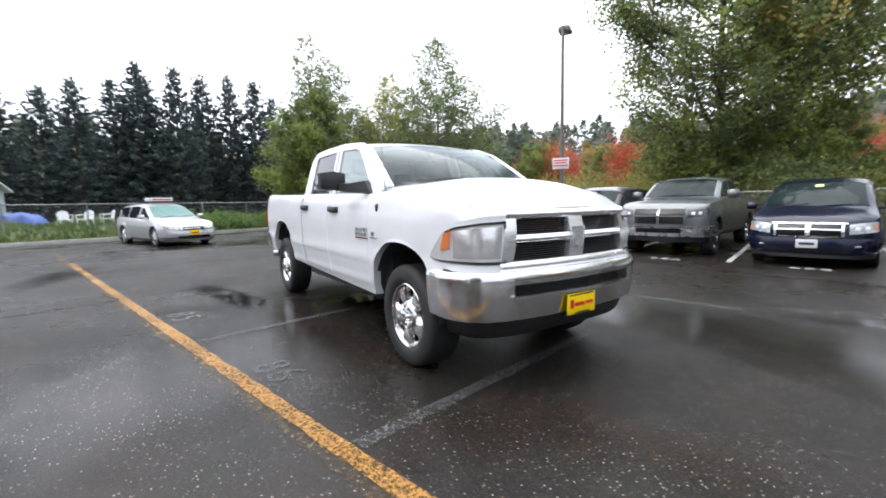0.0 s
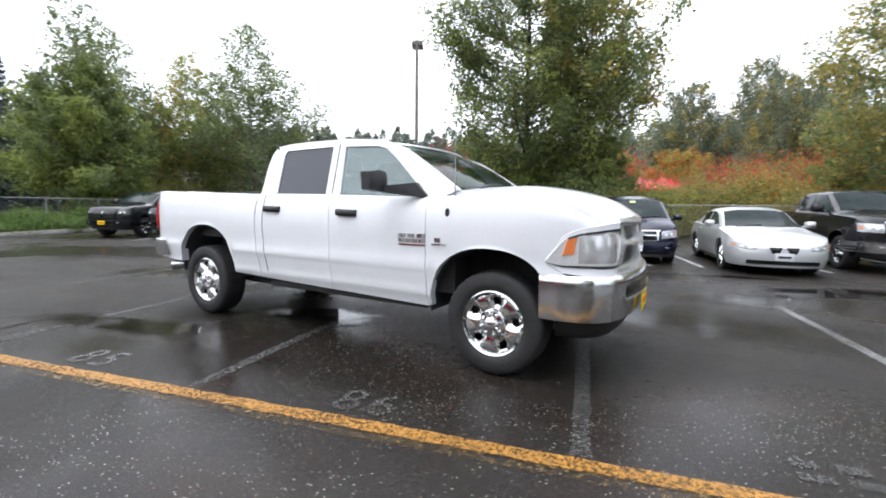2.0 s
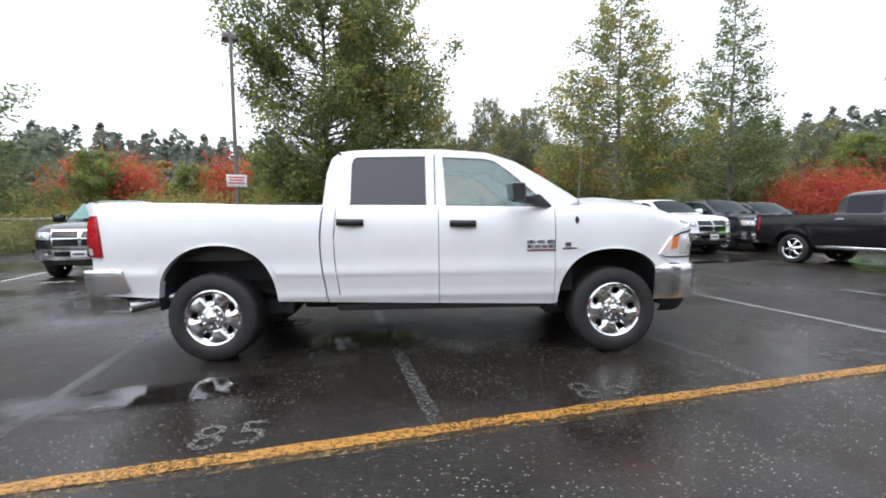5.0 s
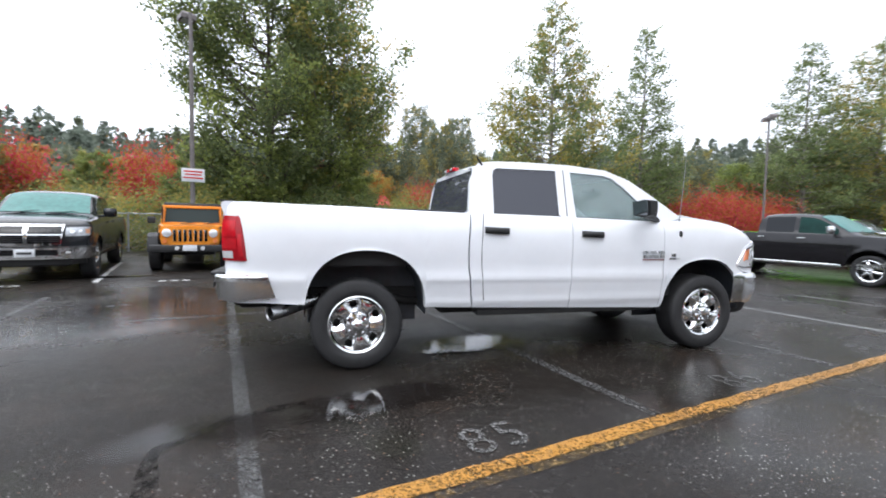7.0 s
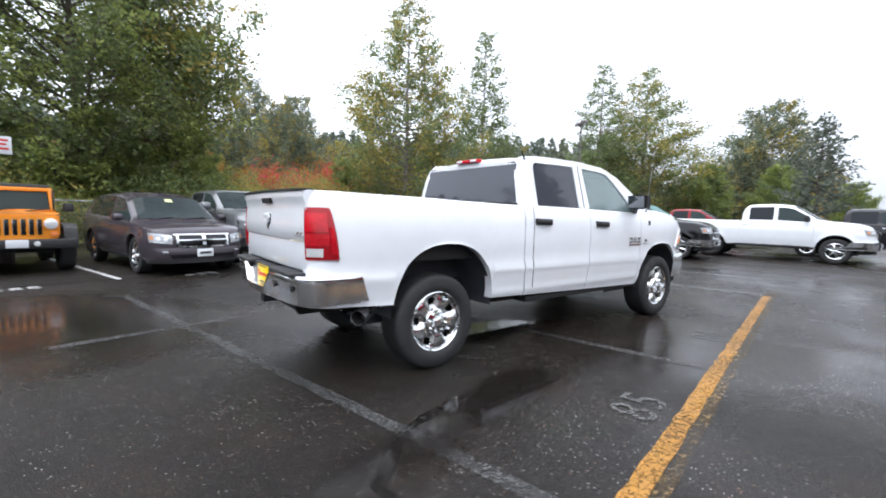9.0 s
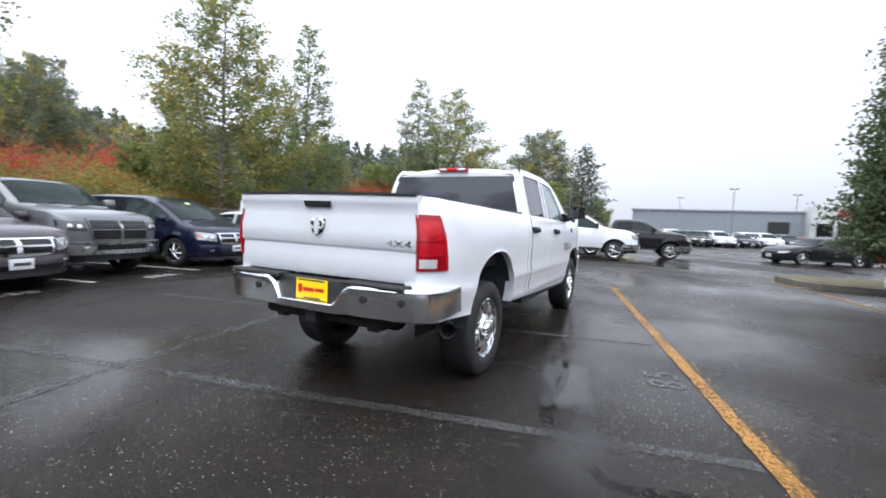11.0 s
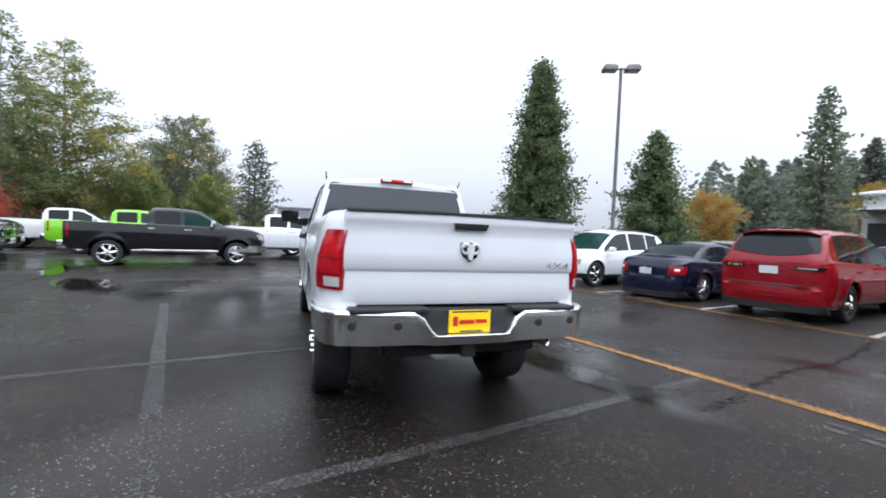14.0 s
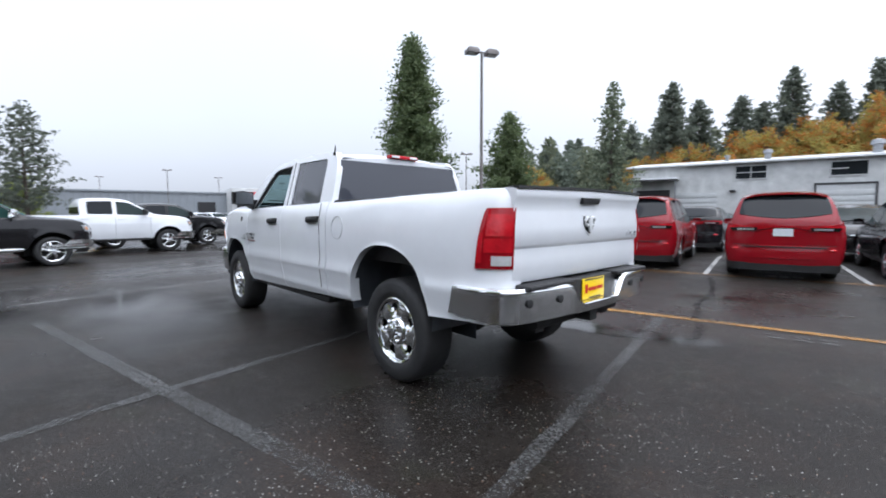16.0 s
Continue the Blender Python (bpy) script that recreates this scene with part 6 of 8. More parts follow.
        def lamp_at(u, v, out):
            k = min(int(u * 7), 6)
            e = u * 7 - k
            x = path[k][0] + (path[k + 1][0] - path[k][0]) * e
            y = path[k][1] + (path[k + 1][1] - path[k][1]) * e
            top = interp([(0, 1.190), (0.3, 1.182), (0.6, 1.158), (0.8, 1.112), (1.0, 0.965)], u)
            lo = interp([(0, 0.905), (0.85, 0.915), (1.0, 0.940)], u)
            n = Vector((1 - u * 0.8, u * 0.9 + 0.2, 0)).normalized() * out
            return Vector((x + n.x, s * (y + n.y), lo + (top - lo) * v))
        bm = bmesh.new()
        sheet(bm, lin(0, 1, 15), lin(0, 1, 7), lambda u, v: lamp_at(u, v, 0.004), lambda p: (-0.08, -s * 0.05, 0), True)
        lampob = part("headlight", bm, M_LAMP, truck, "clear headlight with an amber corner")
        bm = bmesh.new()
        sheet(bm, lin(0.69, 0.82, 7), lin(0.42, 0.93, 5), lambda u, v: lamp_at(u - 0.10 * (v - 0.4) * (1 if u > 0.7 else 0.4), v, 0.013), lambda p: (-0.01, -s * 0.01, 0), True)
        part("turn_signal", bm, M_AMBER, lampob)
        bm = bmesh.new()
        sheet(bm, lin(0.05, 0.64, 15), lin(0.12, 0.88, 9), lambda u, v: lamp_at(u, v, 0.006 + 0.012 * abs(math.sin(math.pi * (u - 0.05) / 0.295)) * math.sin(math.pi * (v - 0.12) / 0.76)), lambda p: (-0.006, -s * 0.004, 0), True)
        part("reflector", bm, M_LAMPH, lampob)
        bm = bmesh.new()
        sheet(bm, lin(0, 0.9, 12), [1.0, 1.14], lambda u, v: lamp_at(u, v, -0.002), lambda p: (-0.05, -s * 0.04, 0), True)
        part("lamp_brow", bm, W, truck)
        bm = bmesh.new()
        for v0, v1, u0, u1 in ((0.0, 0.05, 0.0, 1.0), (0.94, 1.0, 0.0, 0.75), (0.0, 1.0, 0.0, 0.025)):
            sheet(bm, lin(u0, u1, 12), [v0, v1], lambda u, v: lamp_at(u, v, 0.010), lambda p: (-0.01, -s * 0.006, 0), True)
        part("lamp_bezel", bm, M_PLASTIC, lampob)
        bm = bmesh.new()
        sheet(bm, lin(0, 1, 12), [-0.24, -0.03], lambda u, v: lamp_at(u, v, 0.0), lambda p: (-0.04, -s * 0.03, 0), True)
        part("lamp_filler", bm, W, truck)
        # tail lamp on the rear corner
        tpath = [(-2.825, 0.967), (-2.850, 0.958), (-2.878, 0.946), (-2.91, 0.927), (-2.95, 0.905), (-2.983, 0.877), (-3.006, 0.843)]

        def tail_at(u, v, out):
            k = min(int(u * 6), 5)
            e = u * 6 - k
            x = tpath[k][0] + (tpath[k + 1][0] - tpath[k][0]) * e
            y = tpath[k][1] + (tpath[k + 1][1] - tpath[k][1]) * e
            x -= 0.045 * v * (1 - min(1, u * 2.2))
            z = 1.0 + 0.375 * v
            y += hero_y(-2.8, z) - 0.978 - 0.03 * v * (1 - min(1, u * 2.2))
            n = Vector((-(0.15 + u), 1.05 - u, 0)).normalized() * out
            return Vector((x + n.x, s * (y + n.y), z))
        bm = bmesh.new()
        sheet(bm, lin(0, 1, 13), lin(0, 1, 7), lambda u, v: tail_at(u, v, 0.016 + 0.010 * math.sin(math.pi * v)), lambda p: (0.03, -s * 0.03, 0), True)
        tl = part("tail_light", bm, M_TAIL, truck, "red tail light with a clear reversing lens")
        for nm, u0, u1, v0, v1, mt in (("reversing_lens", 0.50, 0.93, 0.055, 0.215, M_LAMP), ("brake_lens", 0.30, 0.93, 0.27, 0.50, M_TAIL2), ("brake_lens", 0.34, 0.93, 0.54, 0.90, M_TAIL2), ("side_marker", 0.05, 0.24, 0.10, 0.60, M_TAIL2)):
            bm = bmesh.new()
            sheet(bm, lin(u0, u1, 7), lin(v0, v1, 4), lambda u, v: tail_at(u, v, 0.022 + 0.010 * math.sin(math.pi * v)), lambda p: (0.006, -s * 0.006, 0), True)
            part(nm, bm, mt, tl)
        # wheel wells
        for cx, cz, rx, rz in HX["arch"]:
            bm = bmesh.new()
            sheet(bm, lin(-0.14, math.pi + 0.14, 23), [0.45, 0.7, 0.93], lambda a, y: Vector((cx + (rx + 0.01) * math.cos(a), s * y, cz + 0.02 + (rz - 0.01) * math.sin(a))))
            sheet(bm, lin(-1, 1, 5), lin(0, 1, 4), lambda t, v: Vector((cx + rx * t, s * 0.46, cz - 0.2 + (rz + 0.2) * v)))
            part("wheel_liner", bm, M_LINER, truck)

    mirror_pair(side)

    # roof, windscreen, rear wall
    roofline = [(-0.82, 1.88), (-0.76, 1.945), (-0.66, 1.975), (-0.4, 1.992), (0.2, 1.994), (0.5, 1.975), (0.72, 1.945), (0.86, 1.900)]
    bm = bmesh.new()

    def roof(x, t):
        z = smooth(roofline, x)
        edge = 0.735 + (1.96 - min(z, 1.96)) * 0.26
        return Vector((x + 0.06 * (1 - t * t) * max(0, (x - 0.3) / 0.5), edge * t, z - 0.036 * abs(t) ** 3 + 0.012 * (1 - t * t)))
    sheet(bm, lin(-0.80, 0.83, 18), lin(-1, 1, 17), roof, (0, 0, -0.05))
    part("roof", bm, W, truck)
    base = lambda t: Vector((1.655 - 0.135 * t * t, 0.82 * t, 1.470))
    head = lambda t: Vector((0.905 - 0.075 * t * t, 0.735 * t, 1.898 + 0.015 * (1 - t * t)))
    bm = bmesh.new()
    sheet(bm, lin(-0.985, 0.985, 15), lin(0.0, 1, 8), lambda t, v: base(t).lerp(head(t), v) + Vector((0.02, 0, 0.03)) * math.sin(math.pi * v), (-0.006, 0, -0.006), True)
    part("windscreen", bm, M_SCREEN, truck, "curved windscreen of greenish glass")
    bm = bmesh.new()
    sheet(bm, lin(-0.9, 0.9, 15), [0.0, 0.055], lambda t, v: base(t).lerp(head(t), v) + Vector((0.012, 0, 0.014)), (-0.004, 0, -0.004), True)
    sheet(bm, lin(-0.985, 0.985, 15), [0.0, 1.0], lambda t, v: base(t) + Vector((0.0 + 0.13 * v, 0, 0.0 - 0.02 * v)), (0, 0, -0.03), True)
    part("cowl", bm, M_PLASTIC, truck)
    for y0 in (-0.62, 0.08):
        bm = bmesh.new()
        p = base(y0 / 0.82)
        q = base((y0 + 0.52) / 0.82).lerp(head((y0 + 0.52) / 0.82), 0.10)
        tube(bm, [p + Vector((0.06, 0, 0.02)), p.lerp(q, 0.4) + Vector((0.05, 0, 0.045)), q + Vector((0.035, 0, 0.03))], 0.009, 6)
        part("wiper", bm, M_PLASTIC, truck)
    bm = bmesh.new()
    sheet(bm, lin(-1, 1, 13), lin(0, 1, 9), lambda t, v: Vector((-0.852 + 0.072 * v ** 1.6, (0.880 - 0.145 * v) * t, 1.30 + 0.62 * v)), (0.05, 0, 0))
    back = part("cab_rear_wall", bm, W, truck)
    bm = bmesh.new()
    cells(bm, [(-0.825, 1.475), (0.825, 1.475), (0.752, 1.875), (0.72, 1.902), (-0.72, 1.902), (-0.752, 1.875)], lin(-0.6, 0.6, 7), lin(1.55, 1.85, 4), lambda y, z: (-0.860 + 0.072 * max(0, (z - 1.30) / 0.62) ** 1.6 - 0.004, y, z), (0.006, 0, 0), True)
    part("rear_window", bm, M_TINTH, back, "dark tinted rear pane")
    bm = bmesh.new()
    box(bm, -0.835, -0.76, -0.19, 0.19, 1.932, 1.972, 0.012)
    hi = part("high_brake_light", bm, M_TAIL2, truck, "red high-level brake light")
    for y in (-0.12, 0.12):
        bm = bmesh.new()
        box(bm, -0.842, -0.83, y - 0.05, y + 0.05, 1.940, 1.964, 0.004)
        part("cargo_lens", bm, M_LAMP, hi)
    for s in (-1, 1):
        bm = bmesh.new()
        tube(bm, [(-0.70, s * 0.775, 1.93), (-0.75, s * 0.787, 1.985), (-0.76, s * 0.79, 2.015)], [0.010, 0.007, 0.004], 6)
        part("roof_channel_end", bm, M_PLASTIC, truck)
    # whip aerial on the right wing
    bm = bmesh.new()
    tube(bm, [(1.55, -0.90, 1.41), (1.55, -0.915, 1.50), (1.565, -0.945, 2.09)], [0.011, 0.004, 0.0025], 6)
    part("aerial", bm, M_STEEL, truck, "thin whip aerial on the wing")
    # bonnet
    bm = bmesh.new()
    hood = [(1.48, 1.455), (1.91, 1.452), (2.29, 1.405), (2.55, 1.335), (2.68, 1.265), (2.735, 1.19)]

    def hood_at(x, t):
        k = (x - 1.48) / 1.26
        bulge = 0.065 * (1 - abs(t) ** 2.2) + 0.022 * (1 / (1 + math.exp((abs(t) - 0.55) * 22))) * min(1, k * 4)
        w = (hero_y(x, 1.3) - 0.10) if x < 2.68 else hero_y(2.68, 1.3) - 0.10
        return Vector((x + (0.17 - 0.03 * k) * (1 - t * t), w * t, smooth(hood, x) + bulge * (1 - 0.45 * k)))
    sheet(bm, lin(1.49, 2.725, 22), lin(-1, 1, 25), hood_at, (0, 0, -0.05))
    part("bonnet", bm, W, truck)
    # nose panel behind grille and lamps
    nose_x = lambda y, out=0.0: 2.835 + out - 0.175 * (abs(y) / 0.86) ** 2.6
    bm = bmesh.new()
    sheet(bm, lin(-0.80, 0.80, 17), lin(0, 1, 6), lambda y, v: Vector((nose_x(y, -0.03 - 0.05 * v), y, 0.84 + (0.385 - 0.10 * (abs(y) / 0.8) ** 2) * v)), (-0.1, 0, 0), True)
    part("nose_panel", bm, W, truck)
    # grille: chrome frame, cross bars, dark mesh
    zg0, zg1 = 0.850, 1.262
    wg = lambda z: 0.632 + (1.25 - z) * 0.14

    def gr(name_, pts, out, th, mat, parent, nu=13, nv=5):
        (ya0, ya1), (za0, za1) = pts
        bm_ = bmesh.new()
        sheet(bm_, lin(0, 1, nu), lin(za0, za1, nv), lambda u, z: Vector((nose_x(0.85 * ((ya0 + (ya1 - ya0) * u) * wg(z)), out) - 0.16 * max(0, z - 1.05) ** 1.3, (ya0 + (ya1 - ya0) * u) * wg(z), z)), (-th, 0, 0), True)
        return part(name_, bm_, mat, parent)
    mesh_bm = bmesh.new()
    sheet(mesh_bm, lin(-0.98, 0.98, 15), lin(zg0 + 0.02, zg1 - 0.02, 6), lambda u, z: Vector((nose_x(0.85 * u * wg(z), 0.0) - 0.16 * max(0, z - 1.05) ** 1.3, u * wg(z), z)), (-0.03, 0, 0), True)
    grille = part("grille", mesh_bm, M_GLOSSBLK, truck, "chrome cross-bar grille with dark mesh")
    for k in range(22):
        z = zg0 + 0.03 + k * 0.0155
        gr("grille_slat", ((-0.93, 0.93), (z, z + 0.005)), 0.008, 0.012, M_PLASTIC, grille, 9, 2)
    for nm, a, b, mt in (("frame_bar", (-1, 1), (zg1 - 0.058, zg1 + 0.004), M_BRIGHT), ("frame_bar", (-1, 1), (zg0 - 0.008, zg0 + 0.062), M_BRIGHT), ("frame_bar", (-1, -0.86), (zg0 + 0.055, zg1 - 0.055), M_BRIGHT), ("frame_bar", (0.86, 1), (zg0 + 0.055, zg1 - 0.055), M_BRIGHT),
                         ("cross_bar", (-0.89, -0.05), (1.042, 1.092), M_BRIGHT), ("cross_bar", (0.05, 0.89), (1.042, 1.092), M_BRIGHT), ("cross_bar", (-0.115, 0.115), (zg0 + 0.05, zg1 - 0.05), M_BRIGHT)):
        bm_ = bmesh.new()
        (ya0, ya1), (za0, za1) = a, b
        sheet(bm_, lin(0, 1, 15), lin(0, 1, 5), lambda u, v: Vector((nose_x(0.85 * (ya0 + (ya1 - ya0) * u) * wg(za0 + (za1 - za0) * v), 0.045 + 0.018 * math.sin(math.pi * v)) - 0.16 * max(0, za0 + (za1 - za0) * v - 1.05) ** 1.3, (ya0 + (ya1 - ya0) * u) * wg(za0 + (za1 - za0) * v), za0 + (za1 - za0) * v)), (-0.08, 0, 0), True)
        part(nm, bm_, mt, grille)
    bm = bmesh.new()
    cells(bm, [(-0.062, 1.135), (0.062, 1.135), (0.066, 1.07), (0.045, 1.01), (0.0, 0.975), (-0.045, 1.01), (-0.066, 1.07)], [-0.03, 0, 0.03], [1.03, 1.09], lambda y, z: (nose_x(0, 0.078 + 0.012 * (1 - (y / 0.07) ** 2)), y, z), (-0.03, 0, 0), True)
    part("emblem", bm, M_BRIGHT, grille, "plain chrome shield emblem")
    bm = bmesh.new()
    sheet(bm, lin(-0.80, 0.80, 15), [0.836, 0.846], lambda y, z: Vector((nose_x(y, 0.022), y, z)), (-0.05, 0, 0), True)
    part("grille_gap", bm, M_PLASTIC, truck)
    # front bumper
    fpath = [(2.335, 0.962), (2.46, 0.972), (2.60, 0.955), (2.72, 0.905), (2.82, 0.81), (2.885, 0.66), (2.925, 0.45), (2.945, 0.22), (2.95, 0.0)]

    def bump_at(path, u, v, levels):
        """u runs from the right end to the left one; v up; levels: height and set-back."""
        a = abs(u)
        n = len(path) - 1
        k = min(int((1 - a) * n), n - 1)
        e = (1 - a) * n - k
        x = path[k][0] + (path[k + 1][0] - path[k][0]) * e
        y = path[k][1] + (path[k + 1][1] - path[k][1]) * e
        i = min(int(v), len(levels) - 2)
        z = levels[i][0] + (levels[i + 1][0] - levels[i][0]) * (v - i)
        d = levels[i][1] + (levels[i + 1][1] - levels[i][1]) * (v - i)
        m = Vector((x - (2.2 if x > 0 else -2.4), y * 0.8, 0)).normalized()
        return Vector((x - m.x * d, math.copysign(y - m.y * d, u) if u else 0, z))
    flev = [(0.505, 0.07), (0.520, 0.026), (0.60, 0.012), (0.70, 0.004), (0.79, 0.0), (0.828, 0.004), (0.850, 0.022), (0.856, 0.12)]
    bm = bmesh.new()
    sheet(bm, lin(-1, 1, 49), list(range(8)), lambda u, v: bump_at(fpath, u, v, flev), lambda p: (-0.05, 0, 0))
    fb = part("front_bumper", bm, M_BUMPER, truck, "polished chrome front bumper")
    for nm, u, z0, z1, out, mt in (("bumper_slot", 0.345, 0.690, 0.765, 0.006, M_GLOSSBLK), ("slot_rim", 0.36, 0.664, 0.688, 0.020, M_CHROME)):
        bm = bmesh.new()
        sheet(bm, lin(-u, u, 25), lin(z0, z1, 4), lambda a, z, out=out: bump_at(fpath, a, 3 + (z - 0.70) / 0.1, [(0.4, 0), (0.5, 0), (0.60, 0.0), (0.70, 0.0), (0.80, 0.0), (0.9, 0)]) + Vector((out, 0, 0)), (-0.03, 0, 0), True)
        part(nm, bm, mt, fb)
    bm = bmesh.new()
    sheet(bm, lin(-0.85, 0.85, 33), lin(0, 3, 4), lambda u, v: bump_at(fpath, u, v, [(0.375, 0.16), (0.40, 0.13), (0.47, 0.10), (0.52, 0.09)]), (-0.05, 0, 0), True)
    part("air_dam", bm, M_PLASTIC, truck)
    # rear bumper with its stepped middle
    rpath = [(-2.70, 1.000), (-2.80, 0.996), (-2.92, 0.982), (-3.02, 0.942), (-3.08, 0.872), (-3.115, 0.74), (-3.14, 0.50), (-3.155, 0.25), (-3.16, 0.0)]
    ytop = lambda y: interp([(0.0, 0.722), (0.265, 0.722), (0.355, 0.875), (1.0, 0.882)], abs(y))

    def rb(u, v):
        p = bump_at(rpath, u, 1, [(0, 0), (1, 0), (2, 0)])
        t = ytop(p.y) if p.x < -3.0 else 0.882
        lo = 0.655 + 0.03 * max(0, (p.x + 2.9) / 0.3)
        prof_ = [(0.0, 0.05), (0.05, 0.020), (0.35, 0.012), (0.72, 0.004), (0.90, 0.0), (0.96, 0.004), (1.0, 0.016), (1.0, 0.035)]
        h, d = prof_[int(v)]
        q = bump_at(rpath, u, 1, [(0, 0), (1, d), (2, d)])
        return Vector((q.x + 0.06 * (1 - h) * max(0.0, min(1.0, (q.x + 2.95) / 0.2)), q.y, lo + (t - lo) * h))
    bm = bmesh.new()
    sheet(bm, sorted(set(lin(-1, 1, 61))), list(range(8)), rb, lambda p: (0.05, 0, 0))
    rbm = part("rear_bumper", bm, M_BUMPER, truck, "chrome rear bumper with a stepped middle")
    # Chrome tube added along the rim to draw its highlight line.
    bm = bmesh.new()
    tube(bm, [rb(u, 4) + Vector((0.004, 0, 0.004)) for u in lin(-0.99, 0.99, 90)], 0.008, 8)
    part("edge_highlight_tube", bm, M_CHROME, rbm, "added chrome tube that draws the highlight of the upper edge")
    for y0, y1 in ((-0.80, -0.30), (0.30, 0.80)):
        bm = bmesh.new()
        box(bm, -3.13, -2.95, y0, y1, 0.868, 0.897, 0.01)
        part("step_pad", bm, M_PLASTIC, rbm)
    bm = bmesh.new()
    box(bm, -3.082, -2.95, -0.36, 0.36, 0.67, 0.885, 0.012)
    part("plate_recess", bm, M_PLASTIC, rbm)
    for y in (-0.78, -0.50, 0.50, 0.78):
        bm = bmesh.new()
        x = bump_at(rpath, 1, 1, [(0, 0), (1, 0), (2, 0)]).x
        lathe(bm, [(0.026, 0.0), (0.026, -0.008), (0.018, -0.010), (0.001, -0.010)], 16, "x", (interp([(0.0, -3.16), (0.50, -3.14), (0.74, -3.115), (0.87, -3.08)], abs(y)) + 0.004, y, 0.79))
        part("parking_sensor", bm, M_PLASTIC, rbm)

    def dealer_plate(x, y, z, face):
        """Yellow dealer plate; its lettering is left as plain bars."""
        bm_ = bmesh.new()
        box(bm_, x - 0.006, x + 0.006, y - 0.150, y + 0.150, z - 0.075, z + 0.075, 0.005)
        pl = part("dealer_plate", bm_, M_PLATEY, truck, "yellow dealer plate with red lettering bars")
        for y0, y1, z0, z1, mt in ((-0.122, -0.088, -0.028, 0.034, M_BARRED), (-0.078, 0.03, -0.016, 0.010, M_BARRED), (0.04, 0.122, -0.012, 0.012, M_BARRED), (-0.13, 0.13, 0.062, 0.072, M_BARBLK), (-0.07, 0.09, -0.070, -0.060, M_BARBLK)):
            bm_ = bmesh.new()
            box(bm_, x + face * 0.006, x + face * 0.0085, y - face * -1 * y0, y + face * y1, z + z0, z + z1)
            part("plate_bar", bm_, mt, pl)
    dealer_plate(2.962, -0.02, 0.575, 1)
    dealer_plate(-3.090, 0.0, 0.80, -1)
    # tailgate
    bm = bmesh.new()
    zs = [0.905, 0.93, 1.05, 1.118, 1.130, 1.142, 1.25, 1.35, 1.405, 1.435, 1.462, 1.488, 1.500]
    tx = {0.905: -2.995, 0.93: -3.008, 1.05: -3.010, 1.118: -3.008, 1.130: -3.016, 1.142: -3.024, 1.25: -3.026, 1.35: -3.018, 1.405: -3.018, 1.435: -3.030, 1.462: -3.038, 1.488: -3.032, 1.500: -3.005}
    sheet(bm, lin(-0.831, 0.831, 21), zs, lambda y, z: Vector((tx[z] - 0.016 * (1 - (y / 0.82) ** 2), y, z + (0.008 * (1 - (y / 0.82) ** 2) if z > 1.45 else 0))), (0.07, 0, 0), True)
    tg = part("tailgate", bm, W, truck)
    bm = bmesh.new()
    cells(bm, [(-0.125, 1.448), (0.125, 1.448), (0.112, 1.405), (-0.112, 1.405)], lin(-0.1, 0.1, 5), [1.425], lambda y, z: (-3.066 + 0.4 * max(0, 1.43 - z), y, z), (0.04, 0, 0), True)
    part("tailgate_handle", bm, M_PLASTIC, tg)
    bm = bmesh.new()
    sheet(bm, lin(-0.824, 0.824, 15), [-3.046, -2.96], lambda y, x: Vector((x - 0.016 * (1 - (y / 0.82) ** 2), y, 1.509 + 0.008 * (1 - (y / 0.82) ** 2))), (0, 0, -0.016), True)
    part("tailgate_cap", bm, M_PLASTIC, tg)
    shield = lambda k: [(-0.078 * k, 1.262 + 0.066 * k), (0.078 * k, 1.262 + 0.066 * k), (0.080 * k, 1.262), (0.056 * k, 1.262 - 0.046 * k), (0.0, 1.262 - 0.082 * k), (-0.056 * k, 1.262 - 0.046 * k), (-0.080 * k, 1.262)]
    for nm, k, out, mt in (("emblem_rim", 1.0, 0.034, M_EMBLEM), ("emblem_surround", 0.86, 0.038, M_GLOSSBLK)):
        bm = bmesh.new()
        cells(bm, shield(k), [-0.03, 0.0, 0.03], [1.24, 1.29], lambda y, z, out=out: (-3.002 - out - 0.012 * (1 - (y / 0.08) ** 2), y, z), (0.03, 0, 0), True)
        part(nm, bm, mt, tg)
    bm = bmesh.new()
    for s in (-1, 1):
        # plain rounded side shapes and a wedge between them
        tube(bm, [(-3.054, s * (0.036 + 0.026 * math.cos(a)), 1.280 + 0.030 * math.sin(a)) for a in lin(2.5, -2.6, 12)], lin(0.015, 0.008, 12), 8)
    cells(bm, [(-0.030, 1.312), (0.030, 1.312), (0.022, 1.255), (0.012, 1.205), (-0.012, 1.205), (-0.022, 1.255)], [0.0], [1.25], lambda y, z: (-3.060 - 0.008 * (1 - abs(y) / 0.03), y, z), (0.02, 0, 0), True)
    part("emblem", bm, M_EMBLEM, tg, "plain silver shield-shaped emblem on a black ground")
    me = text_mesh("4X4", 0.085, 0.005, 1.1)
    me.materials.clear()
    me.materials.append(M_SATIN)
    ob = share("lettering", me, tg, pose(-3.028, -0.70, 1.172, 90, 0, -90) @ Matrix.Diagonal((1.3, 0.75, 1, 1)))
    tagged(ob, "raised chrome letters on the tailgate")
    # load bed and underside
    bm = bmesh.new()
    box(bm, -2.97, -0.90, -0.83, 0.83, 0.94, 0.97)
    box(bm, -0.92, -0.88, -0.90, 0.90, 0.94, 1.44)
    for s in (-1, 1):
        box(bm, -2.97, -0.9, s * 0.80, s * 0.84, 0.95, 1.44)
    part("load_bed", bm, M_PLASTIC, truck)
    bm = bmesh.new()
